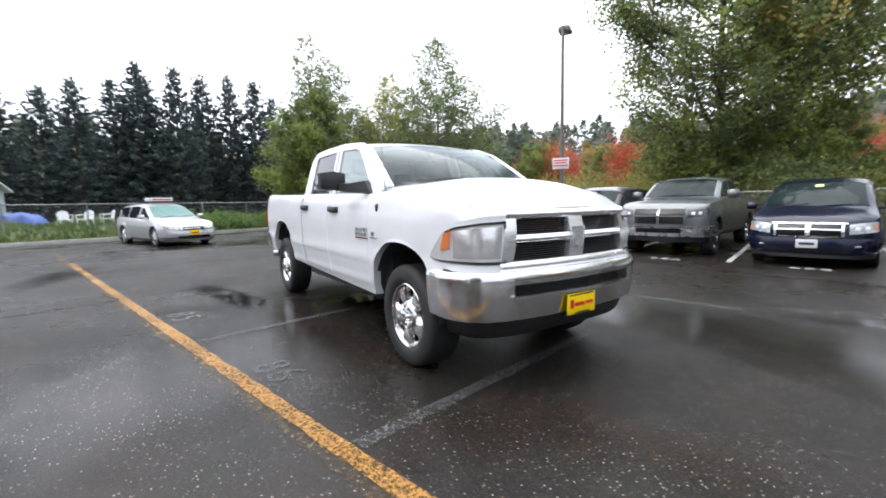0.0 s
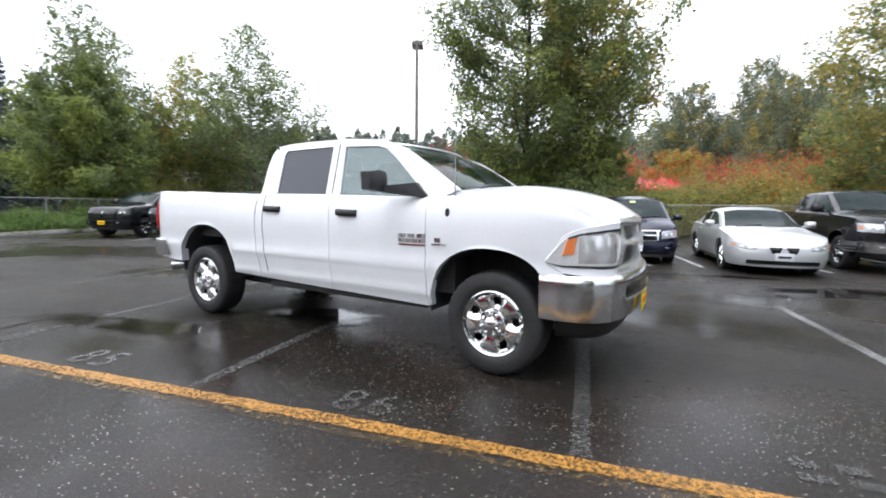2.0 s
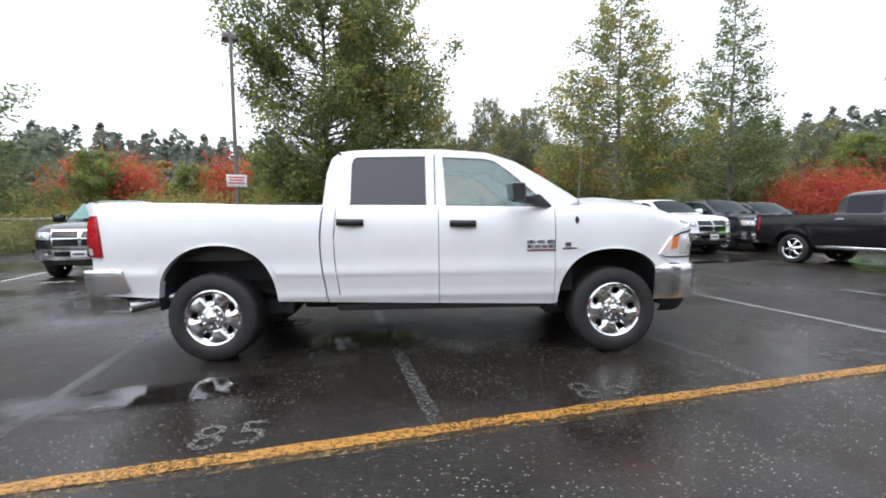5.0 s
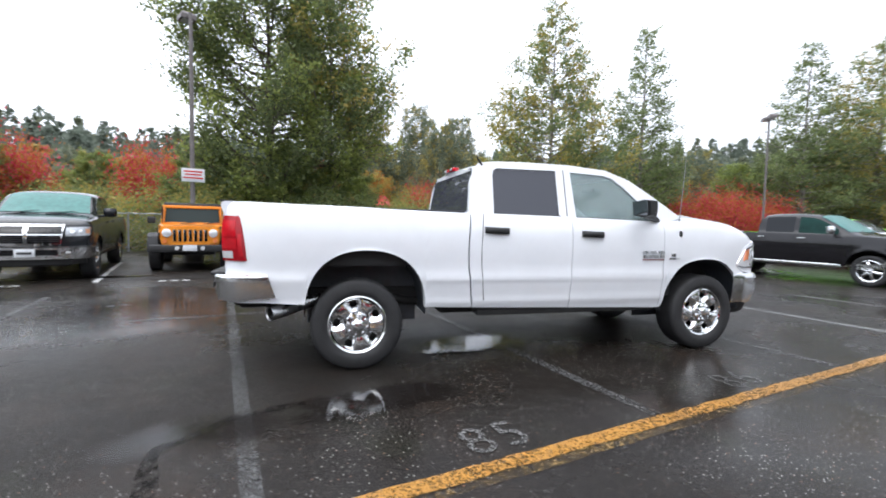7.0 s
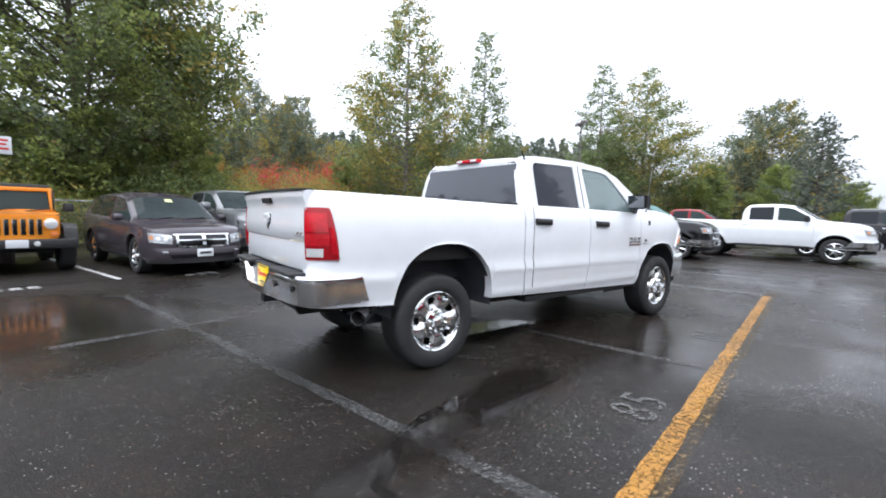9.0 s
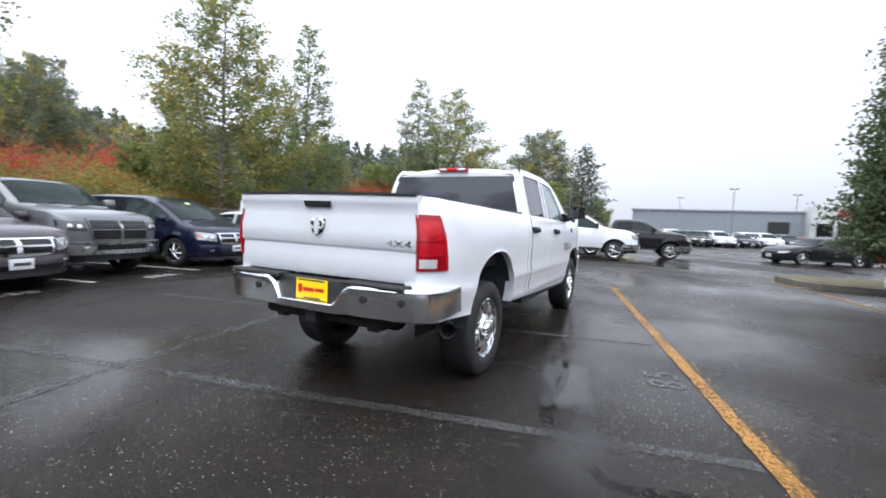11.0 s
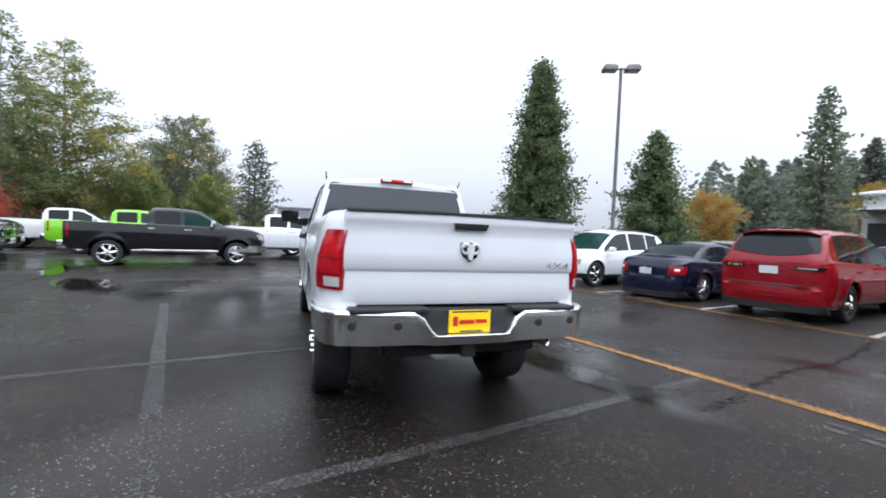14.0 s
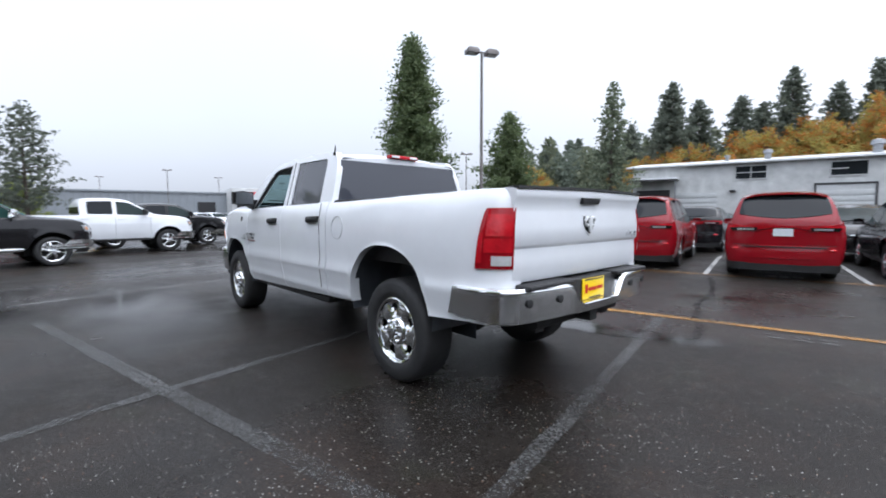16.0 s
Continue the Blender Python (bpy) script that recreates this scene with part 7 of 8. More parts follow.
    box(bm, -0.80, 1.30, -0.86, 0.86, 0.50, 0.62)
    box(bm, -0.80, 1.52, -0.84, 0.84, 0.60, 1.0)
    box(bm, 1.40, 2.70, -0.55, 0.55, 0.55, 1.15)
    part("cab_floor", bm, M_DARK, truck)
    for s in (-1, 1):
        bm = bmesh.new()
        box(bm, -2.95, 2.6, s * 0.40, s * 0.50, 0.52, 0.70, 0.01)
        part("frame_rail", bm, M_DARK, truck)
        bm = bmesh.new()
        box(bm, -0.75, 1.28, s * 0.70, s * 0.90, 0.455, 0.52, 0.015)
        part("sill_underside", bm, M_DARK, truck)
    for x in (1.9, -1.9):
        bm = bmesh.new()
        tube(bm, [(x, -0.85, 0.41), (x, 0.85, 0.41)], 0.06, 12)
        lathe(bm, [(0.02, -0.16), (0.13, -0.1), (0.17, 0.0), (0.13, 0.1), (0.02, 0.16)], 16, "x", (x, 0.05 if x < 0 else -0.2, 0.41))
        part("axle", bm, M_DARK, truck)
    bm = bmesh.new()
    tube(bm, [(-2.06, -0.60, 0.64), (-2.16, -0.63, 0.625), (-2.27, -0.67, 0.61), (-2.40, -0.735, 0.582), (-2.52, -0.81, 0.555), (-2.645, -0.91, 0.537)], [0.048, 0.050, 0.052, 0.056, 0.059, 0.060], 20, False)
    tube(bm, [(-2.645, -0.91, 0.537), (-2.635, -0.902, 0.538)], [0.060, 0.054], 20, False)
    pipe_ = part("exhaust_pipe", bm, M_SATIN, truck)
    bm = bmesh.new()
    tube(bm, [(-2.636, -0.903, 0.538), (-2.54, -0.826, 0.552)], [0.054, 0.050], 20)
    bmesh.ops.delete(bm, geom=[f for f in bm.faces if len(f.verts) > 4 and f.calc_center_median().x < -2.6], context="FACES")
    part("pipe_mouth", bm, M_DARK, pipe_, "dark inside of the tailpipe")
    bm = bmesh.new()
    tube(bm, [(-0.6, -0.45, 0.52), (-1.4, -0.50, 0.56), (-1.75, -0.55, 0.66), (-1.95, -0.575, 0.655), (-2.07, -0.603, 0.638)], 0.045, 12, False)
    part("exhaust_run", bm, M_DARK, pipe_)
    bm = bmesh.new()
    box(bm, -3.10, -2.8, -0.05, 0.05, 0.56, 0.65, 0.01)
    tube(bm, [(-2.95, -0.55, 0.60), (-2.95, 0.55, 0.60)], 0.05, 10)
    part("tow_receiver", bm, M_DARK, truck)
    bm = bmesh.new()
    lathe(bm, [(0.10, -0.12), (0.36, -0.12), (0.40, -0.06), (0.40, 0.06), (0.36, 0.12), (0.10, 0.12)], 28, "z", (-2.45, 0.0, 0.62))
    part("spare_tyre", bm, M_TYRE, truck)
    bm = bmesh.new()
    box(bm, -1.1, -0.2, -0.75, -0.5, 0.46, 0.62, 0.03)
    part("fuel_tank", bm, M_DARK, truck)
    # cabin
    bm = bmesh.new()
    box(bm, 1.05, 1.60, -0.80, 0.80, 1.05, 1.42, 0.06, 3)
    part("dashboard", bm, M_SEAT, truck)
    for y in (-0.42, 0.42):
        bm = bmesh.new()
        box(bm, 0.15, 0.70, y - 0.27, y + 0.27, 0.90, 1.08, 0.05, 3)
        b2 = bmesh.new()
        box(b2, -0.07, 0.07, -0.26, 0.26, 0.0, 0.62, 0.05, 3)
        box(b2, -0.05, 0.05, -0.14, 0.14, 0.66, 0.86, 0.04, 3)
        b2.transform(pose(0.16, y, 1.02, 0, -12, 0))
        tmp = bpy.data.meshes.new("back")
        b2.to_mesh(tmp)
        b2.free()
        bm.from_mesh(tmp)
        bpy.data.meshes.remove(tmp)
        part("front_seat", bm, M_SEAT, truck)
    bm = bmesh.new()
    box(bm, -0.72, -0.20, -0.74, 0.74, 0.92, 1.08, 0.05, 3)
    box(bm, -0.74, -0.58, -0.74, 0.74, 1.05, 1.58, 0.05, 3)
    for y in (-0.48, 0.48):
        box(bm, -0.74, -0.63, y - 0.14, y + 0.14, 1.57, 1.74, 0.04, 3)
    part("rear_bench", bm, M_SEAT, truck)
    bm = bmesh.new()
    lathe(bm, [(0.175, -0.012), (0.19, 0.0), (0.175, 0.012), (0.165, 0.0), (0.175, -0.012)], 28, "x")
    box(bm, -0.012, 0.012, -0.17, 0.17, -0.025, 0.025)
    bm.transform(pose(0.93, 0.42, 1.30, 0, -25, 0))
    part("steering_wheel", bm, M_PLASTIC, truck)
    bm = bmesh.new()
    box(bm, 0.98, 1.03, -0.12, 0.12, 1.77, 1.83, 0.015)
    part("inner_mirror", bm, M_PLASTIC, truck)
    # the nose is a little shorter than first drawn
    for ob in truck.children_recursive:
        if ob.type == "MESH":
            for v in ob.data.vertices:
                if v.co.x > 2.25:
                    v.co.x = 2.25 + (v.co.x - 2.25) * 0.91
    for x in (1.9, -1.9):
        for s in (-1, 1):
            add_wheel(truck, x, s, 0.80, 0.415, 0.285, 0.268, 5, "truck", spin=radians(-90 + (9 if x > 0 else -12)), steer=0.0)
    return truck


build_truck()

# ---------------------------------------------------------------- fence, lamps, signs


def chain_fence(points, height, label):
    """Posts, top rail and a woven wire mesh; the wires are one joined piece."""
    fence = thing("chain_link_fence", label, "fence")
    bm_w = bmesh.new()
    for (x0, y0), (x1, y1) in zip(points, points[1:]):
        L = math.hypot(x1 - x0, y1 - y0)
        n = max(1, round(L / 3.0))
        for i in range(n + 1):
            bm = bmesh.new()
            x, y = x0 + (x1 - x0) * i / n, y0 + (y1 - y0) * i / n
            tube(bm, [(x, y, -0.05), (x, y, height + 0.04)], 0.03, 8)
            part("post", bm, M_STEEL, fence)
        bm = bmesh.new()
        tube(bm, [(x0, y0, height), (x1, y1, height)], 0.022, 6)
        part("top_rail", bm, M_STEEL, fence)
        d = Vector((x1 - x0, y1 - y0, 0)) / L
        side = Vector((-d.y, d.x, 0)) * 0.003
        step = 0.16
        for k in range(int((L + height) / step)):
            for sgn in (1, -1):
                a0, a1 = k * step - height, k * step
                lo, hi = max(0, a0), min(L, a1)
                if hi - lo < 0.05:
                    continue
                z0, z1 = (lo - a0), (hi - a0)
                if sgn < 0:
                    z0, z1 = height - z0, height - z1
                p, q = Vector((x0, y0, z0)) + d * lo, Vector((x0, y0, z1)) + d * hi
                up = Vector((0, 0, 0.005))
                bm_w.faces.new([bm_w.verts.new(c) for c in (p - up, p + up, q + up, q - up)])
    tagged(part("wire_mesh", bm_w, M_STEEL, fence, sharp=0), kind="stuff")
    return fence


chain_fence([(-15.2, -15.0), (-20.0, -5.0), (-22.8, 2.0), (-25.6, 9.5), (-25.7, 16.2)], 1.55, "galvanised chain-link fence along the western bank")
a, b = lot(-24.0, 16.2), lot(26.0, 16.2)
chain_fence([a[:2], b[:2]], 1.5, "galvanised chain-link fence behind the parked row")


def lamp_post(x, y, height, heads, turn, sign=None, base=True):
    """A car-park lamp: square post on a concrete foot, with box heads."""
    post = thing("lamp_post", "tall dark steel parking-lot lamp post with box head" + ("s" if heads > 1 else ""), "lamp post", "parking-lot lamps", pose(x, y, 0, 0, 0, turn))
    bm = bmesh.new()
    tube(bm, [(0, 0, 0.0), (0, 0, height)], [0.075, 0.055], 8)
    part("post", bm, M_POLE, post)
    if base:
        bm = bmesh.new()
        lathe(bm, [(0.28, 0.0), (0.28, 0.55), (0.25, 0.6), (0.001, 0.6)], 20, "z")
        part("concrete_foot", bm, M_CONCRETE, post)
    for k in range(heads):
        a = math.pi * k
        bm = bmesh.new()
        box(bm, 0.05, 0.22, -0.03, 0.03, height - 0.06, height - 0.01)
        bm.transform(Matrix.Rotation(a, 4, "Z"))
        part("arm", bm, M_POLE, post)
        bm = bmesh.new()
        sheet(bm, [0.16, 0.23, 0.58, 0.65], [-0.21, -0.16, 0.16, 0.21], lambda p, q: Vector((p, q, height + (0.10 if 0.2 < p < 0.6 and abs(q) < 0.2 else 0.02))), (0, 0, -0.13), True)
        bm.transform(Matrix.Rotation(a, 4, "Z"))
        head = part("lamp_head", bm, M_POLE, post)
        bm = bmesh.new()
        box(bm, 0.23, 0.58, -0.15, 0.15, height - 0.118, height - 0.111)
        bm.transform(Matrix.Rotation(a, 4, "Z"))
        part("lamp_lens", bm, M_PLATE, head)
    if sign:
        bm = bmesh.new()
        box(bm, -0.30, 0.30, -0.085, -0.075, sign - 0.18, sign + 0.18, 0.004)
        sg = part("sign", bm, M_PLATE, post, "white sign with red lettering bars")
        for z in (0.10, 0.02, -0.07):
            bm = bmesh.new()
            box(bm, -0.25, 0.25 - abs(z), -0.088, -0.085, sign + z - 0.022, sign + z + 0.022)
            part("sign_bar", bm, M_BARRED, sg)
    return post


lamp_post(-6.2, 10.1, 7.5, 1, 120, None)
pole_sign = thing("pole_sign", "white sign with red lettering bars on the lamp post", "sign", m=pose(-6.15, 9.99, 2.66, 0, 0, 22))
bm = bmesh.new()
box(bm, -0.31, 0.31, -0.012, 0.012, -0.2, 0.2, 0.006)
part("sign_panel", bm, M_PLATE, pole_sign)
for z, w_ in ((0.11, 0.25), (0.02, 0.22), (-0.08, 0.26)):
    bm = bmesh.new()
    box(bm, -w_, w_, -0.015, -0.012, z - 0.022, z + 0.022)
    part("sign_bar", bm, M_BARRED, pole_sign)
lamp_post(7.4, -10.1, 7.7, 2, 66)
lamp_post(23.0, 15.6, 8.0, 2, 60)
lamp_post(79.0, -12.0, 8.7, 2, 80)
lamp_post(104.0, -5.0, 8.9, 2, 80)
lamp_post(87.5, -22.0, 8.5, 2, 80)
lamp_post(97.5, -38.5, 8.9, 2, 80)
lamp_post(31.0, -33.0, 8.2, 2, 60)

# ---------------------------------------------------------------- trees
M_BARK = material("bark", (0.09, 0.075, 0.06), rough=0.9, vary=0.4, scale=5, bump=0.7, bump_scale=22)
M_BARKP = material("pale_bark", (0.20, 0.185, 0.165), rough=0.85, vary=0.4, scale=5, bump=0.5, bump_scale=22)


def leaves(name, color, spread=0.22):
    m = material(name, color, rough=0.55, spec=0.25, per_island=spread)
    n, l = m.node_tree.nodes, m.node_tree.links
    b = n["Principled BSDF"]
    thin = n.new("ShaderNodeBsdfTranslucent")
    l.new(b.inputs["Base Color"].links[0].from_socket, thin.inputs["Color"])
    mixer = n.new("ShaderNodeMixShader")
    mixer.inputs[0].default_value = 0.5
    l.new(b.outputs[0], mixer.inputs[1])
    l.new(thin.outputs[0], mixer.inputs[2])
    l.new(mixer.outputs[0], n["Material Output"].inputs["Surface"])
    return m


M_LEAF = leaves("green_leaves", (0.185, 0.235, 0.095))
M_LEAFY = leaves("yellowing_leaves", (0.36, 0.305, 0.085))
M_LEAFD = leaves("dark_green_leaves", (0.14, 0.175, 0.075))
M_LEAFO = leaves("orange_leaves", (0.46, 0.20, 0.045))
M_LEAFR = leaves("red_leaves", (0.52, 0.075, 0.065), 0.35)
M_LEAFB = leaves("bright_green_leaves", (0.25, 0.30, 0.085), 0.25)
# Distance haze is put into the colour of M_HAZY, M_NEEDLE and M_NEEDLEF.
M_HAZY = leaves("haze_tinted_green_leaves", (0.17, 0.20, 0.135), 0.25)
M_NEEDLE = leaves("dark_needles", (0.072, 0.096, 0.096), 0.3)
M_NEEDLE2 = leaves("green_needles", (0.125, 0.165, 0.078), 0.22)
M_NEEDLEF = leaves("haze_tinted_needles", (0.145, 0.165, 0.130), 0.22)


def leaf(verts, faces, c, size, rng, droop=0.0):
    """One leaf: a folded lozenge of two triangles at a random tilt."""
    a, b = rng.uniform(0, 6.283), rng.uniform(-1.0, 1.0)
    d = Vector((math.cos(a) * math.cos(b), math.sin(a) * math.cos(b), math.sin(b) - droop)).normalized()
    o = d.orthogonal().normalized()
    o.rotate(Matrix.Rotation(rng.uniform(0, 6.283), 3, d))
    i = len(verts)
    k = size * rng.uniform(0.6, 1.3)
    verts.extend((c - d * k, c + o * k * 0.55, c + d * k, c - o * k * 0.55))
    faces.append((i, i + 1, i + 2, i + 3))


def foliage(name, verts, faces, mat, parent):
    me = bpy.data.meshes.new(name)
    me.from_pydata([tuple(v) for v in verts], [], faces)
    me.materials.append(mat)
    return share(name, me, parent)


def broadleaf(label, height, spread, seed, mat, leaf_size=0.11, count=12000, bark=None, first=0.12, tagname="tree", mix=None, open_top=0.5, steep=0.9, limbs=64, full=0.32, taper=0.85):
    """A tall poplar-like tree: tapered trunk, steep limbs that end in pointed sprays, and leaves along the twigs."""
    rng = random.Random(seed)
    tree = thing(tagname, label, "tree", "trees round the lot")
    bm = bmesh.new()
    pts = [Vector((0, 0, 0))]
    for i in range(1, 10):
        pts.append(Vector((pts[-1].x + rng.uniform(-0.10, 0.10), pts[-1].y + rng.uniform(-0.10, 0.10), height * i / 9)))
    rad = [max(0.015, height * 0.012 * (1 - i / 9.2)) for i in range(10)]
    tube(bm, pts, rad, 9)
    part("trunk", bm, bark or M_BARK, tree)
    bm = bmesh.new()
    sprays = []
    for k in range(limbs):
        s = first + (0.96 - first) * ((k + rng.random()) / limbs) ** 1.05
        i = min(8, int(s * 9))
        p = pts[i].lerp(pts[i + 1], s * 9 - i)
        a = k * 2.399 + rng.uniform(-0.4, 0.4)
        env = (s / full) ** 0.6 if s < full else ((1 - s) / (1 - full)) ** taper
        reach = (spread * env + 0.25) * rng.uniform(0.6, 1.15)
        up = steep * rng.uniform(0.55, 1.15)
        q = p + Vector((math.cos(a) * reach, math.sin(a) * reach, reach * up))
        q.z = min(q.z, height * 1.02)
        mid = p.lerp(q, 0.5) + Vector((math.cos(a), math.sin(a), -0.4)) * reach * 0.10
        r0 = max(0.012, rad[i] * 0.40)
        tube(bm, [p, mid, q], [r0, r0 * 0.6, 0.006], 5, False)
        n = 4 + int(reach * 2.2)
        for j in range(n):
            e = 0.22 + 0.78 * (j + rng.random()) / n
            o = p.lerp(mid, e * 2) if e < 0.5 else mid.lerp(q, e * 2 - 1)
            d = (q - p).normalized() * 0.8 + Vector((rng.uniform(-1, 1), rng.uniform(-1, 1), rng.uniform(-0.35, 0.8)))
            ln = reach * 0.34 * rng.uniform(0.6, 1.2) * (1.25 - 0.6 * e) + 0.15
            t = o + d.normalized() * ln
            tube(bm, [o, t], [r0 * 0.28, 0.003], 3, False)
            sprays.append((o, t, ln))
    tagged(part("branchwork", bm, bark or M_BARK, tree), kind="stuff")
    total = sum(q[2] for q in sprays)
    verts, faces, v2, f2 = [], [], [], []
    for o, t, ln in sprays:
        m = count * ln / total * rng.uniform(0.35, 1.65) * (1.0 - open_top * (t.z / height) ** 2)
        which = mix and rng.random() < mix[1]
        for _ in range(int(m)):
            e = rng.random() ** 0.8
            w = 0.06 + 0.16 * ln
            p = o.lerp(t, 0.1 + 0.98 * e) + Vector((rng.gauss(0, w), rng.gauss(0, w), rng.gauss(-0.03, w)))
            if which:
                leaf(v2, f2, p, leaf_size, rng, 0.2)
            else:
                leaf(verts, faces, p, leaf_size, rng, 0.2)
    foliage("crown", verts, faces, mat, tree)
    if f2:
        foliage("crown", v2, f2, mix[0], tree)
    return tree


def conifer(label, height, spread, seed, mat, dense=1.0, shape=1.0, skirt=0.06, tagname="conifer", size=0.22, droop=0.25, lumps=0.0):
    """A conifer: straight trunk and tiers of boughs covered with sprays of needles."""
    rng = random.Random(seed)
    tree = thing(tagname, label, "tree", "trees round the lot")
    bm = bmesh.new()
    tube(bm, [(0, 0, 0), (0.02, 0.03, height * 0.5), (0, 0, height * 0.99)], [height * 0.017, height * 0.010, 0.012], 8)
    part("trunk", bm, M_BARK, tree)
    verts, faces = [], []
    bm = bmesh.new()
    n = int(height * 9 * dense)
    for k in range(n):
        s = skirt + (1 - skirt) * (k + rng.random()) / n
        a = k * 2.399 + rng.uniform(-0.3, 0.3)
        lump = 1 + lumps * (0.30 * math.sin(a * 3 + s * 23) + 0.25 * math.sin(a * 2 - s * 37 + 1.0))
        reach = (spread * min(((1 - s) / (1 - skirt)) ** shape, 1.0 - 0.35 * max(0.0, (0.30 - s) / 0.30) * (lumps > 0)) + 0.10) * rng.uniform(0.62, 1.12) * lump
        p = Vector((0, 0, height * s))
        q = p + Vector((math.cos(a) * reach, math.sin(a) * reach, reach * (0.28 - droop * 1.4 * (1 - s))))
        if k % 3 == 0:
            tube(bm, [p, q], [0.02 + 0.012 * reach, 0.006], 4, False)
        m = max(5, int(reach * 15 * dense))
        for j in range(m):
            e = 0.25 + 0.75 * (j + rng.random()) / m
            c = p.lerp(q, e) + Vector((rng.gauss(0, 0.13), rng.gauss(0, 0.13), rng.gauss(-0.03, 0.10)))
            leaf(verts, faces, c, size * (1.15 - 0.4 * e), rng, 0.35)
    tagged(part("branchwork", bm, M_BARK, tree), kind="stuff")
    foliage("crown", verts, faces, mat, tree)
    return tree


def bush(label, rx, ry, h, seed, mat, count=900, leaf_size=0.10, mix=None, tagname="shrub"):
    rng = random.Random(seed)
    tree = thing(tagname, label, "shrub", "shrubs round the lot")
    bm = bmesh.new()
    verts, faces, v2, f2 = [], [], [], []
    n = 16
    for k in range(n):
        a, e = rng.uniform(0, 6.283), rng.random() ** 0.6
        c = Vector((math.cos(a) * rx * e, math.sin(a) * ry * e, h * rng.uniform(0.35, 0.9) * (1 - 0.45 * e * e)))
        tube(bm, [(c.x * 0.3, c.y * 0.3, 0), c], [0.03, 0.006], 4, False)
        r = 0.28 * min(rx, h) * rng.uniform(0.7, 1.3)
        for _ in range(count // n):
            p = c + Vector((rng.gauss(0, r), rng.gauss(0, r), rng.gauss(0, r * 0.8)))
            p.z = max(0.05, p.z)
            if mix and rng.random() < mix[1]:
                leaf(v2, f2, p, leaf_size, rng)
            else:
                leaf(verts, faces, p, leaf_size, rng)
    part("stem", bm, M_BARK, tree)
    foliage("foliage", verts, faces, mat, tree)
    if f2:
        foliage("foliage", v2, f2, mix[0], tree)
    return tree


def plant(src, x, y, turn=0.0, k=1.0, kz=None):
    """Another of the same kind at a place."""
    ob = copy_thing(src, pose(x, y, 0, 0, 0, turn))
    ob.scale = (k, k, kz or k)
    return ob


def place(ob, x, y, turn=0.0, k=1.0):
    ob.matrix_world = pose(x, y, 0, 0, 0, turn) @ Matrix.Diagonal((k, k, k, 1))
    return ob


# The big tree behind the single lamp, and its neighbours along the fence.
big = place(broadleaf("tall full cottonwood with green and yellowing leaves", 18.6, 5.2, 11, M_LEAFD, 0.092, 76000, None, 0.05, mix=(M_LEAFB, 0.45), open_top=0.2, limbs=120, steep=0.58, full=0.22, taper=0.6), -5.2, 19.4)
big2 = place(broadleaf("tall cottonwood with thin olive leaves", 16.0, 3.6, 12, M_LEAFY, 0.115, 17000, M_BARKP, 0.32, mix=(M_LEAF, 0.6), open_top=0.4, taper=0.7), -2.0, 20.2)
slim = place(broadleaf("slender birch with sparse small leaves", 15.4, 5.6, 13, M_LEAF, 0.115, 30000, M_BARKP, 0.06, mix=(M_LEAFD, 0.45), open_top=0.35, steep=0.5, limbs=110, full=0.2), -27.5, 18.7)
slim2 = place(broadleaf("slim birch with pale yellowing leaves", 13.0, 4.2, 14, M_LEAFY, 0.11, 22000, M_BARKP, 0.08, mix=(M_LEAFB, 0.5), limbs=90, full=0.2, steep=0.55), -30.9, 15.5)
bushy = place(broadleaf("birch with a bushy base and thin top", 14.0, 2.6, 15, M_LEAF, 0.11, 11000, M_BARKP, 0.12, mix=(M_LEAFD, 0.4), open_top=0.6, steep=0.6), -28.7, 8.0)
low = place(broadleaf("bushy green roadside tree with dense foliage", 8.4, 3.0, 16, M_LEAFB, 0.09, 40000, None, 0.03, mix=(M_LEAF, 0.45), open_top=0.0, steep=0.5, full=0.25, taper=0.55), -27.8, 7.9, 0, 1.08)
d1 = place(broadleaf("tall alder with open olive foliage", 16.4, 4.6, 17, M_LEAF, 0.098, 38000, M_BARKP, 0.08, mix=(M_LEAFY, 0.38), open_top=0.35, limbs=110, steep=0.42, full=0.22, taper=0.9), 11.9, 21.6)
d2 = place(broadleaf("slim pointed alder with olive leaves", 16.4, 3.1, 18, M_LEAF, 0.095, 20000, M_BARKP, 0.08, mix=(M_LEAFD, 0.3), open_top=0.35, steep=0.42, limbs=96, full=0.2, taper=0.9), 20.1, 22.8)
plant(d2, 30.4, 18.8, 200, 1.05, 0.91)
plant(d1, 35.2, 17.2, 120, 1.15, 0.93)
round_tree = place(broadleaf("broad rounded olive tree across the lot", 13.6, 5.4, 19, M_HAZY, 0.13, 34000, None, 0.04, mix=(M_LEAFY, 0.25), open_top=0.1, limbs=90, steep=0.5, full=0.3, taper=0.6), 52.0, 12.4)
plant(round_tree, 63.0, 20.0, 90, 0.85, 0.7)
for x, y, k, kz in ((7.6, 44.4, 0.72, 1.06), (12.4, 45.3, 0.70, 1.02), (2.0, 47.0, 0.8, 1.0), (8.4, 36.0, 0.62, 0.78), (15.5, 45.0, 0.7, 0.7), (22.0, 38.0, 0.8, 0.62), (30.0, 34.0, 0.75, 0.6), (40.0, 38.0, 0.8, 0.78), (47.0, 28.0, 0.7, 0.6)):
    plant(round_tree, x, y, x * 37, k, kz)
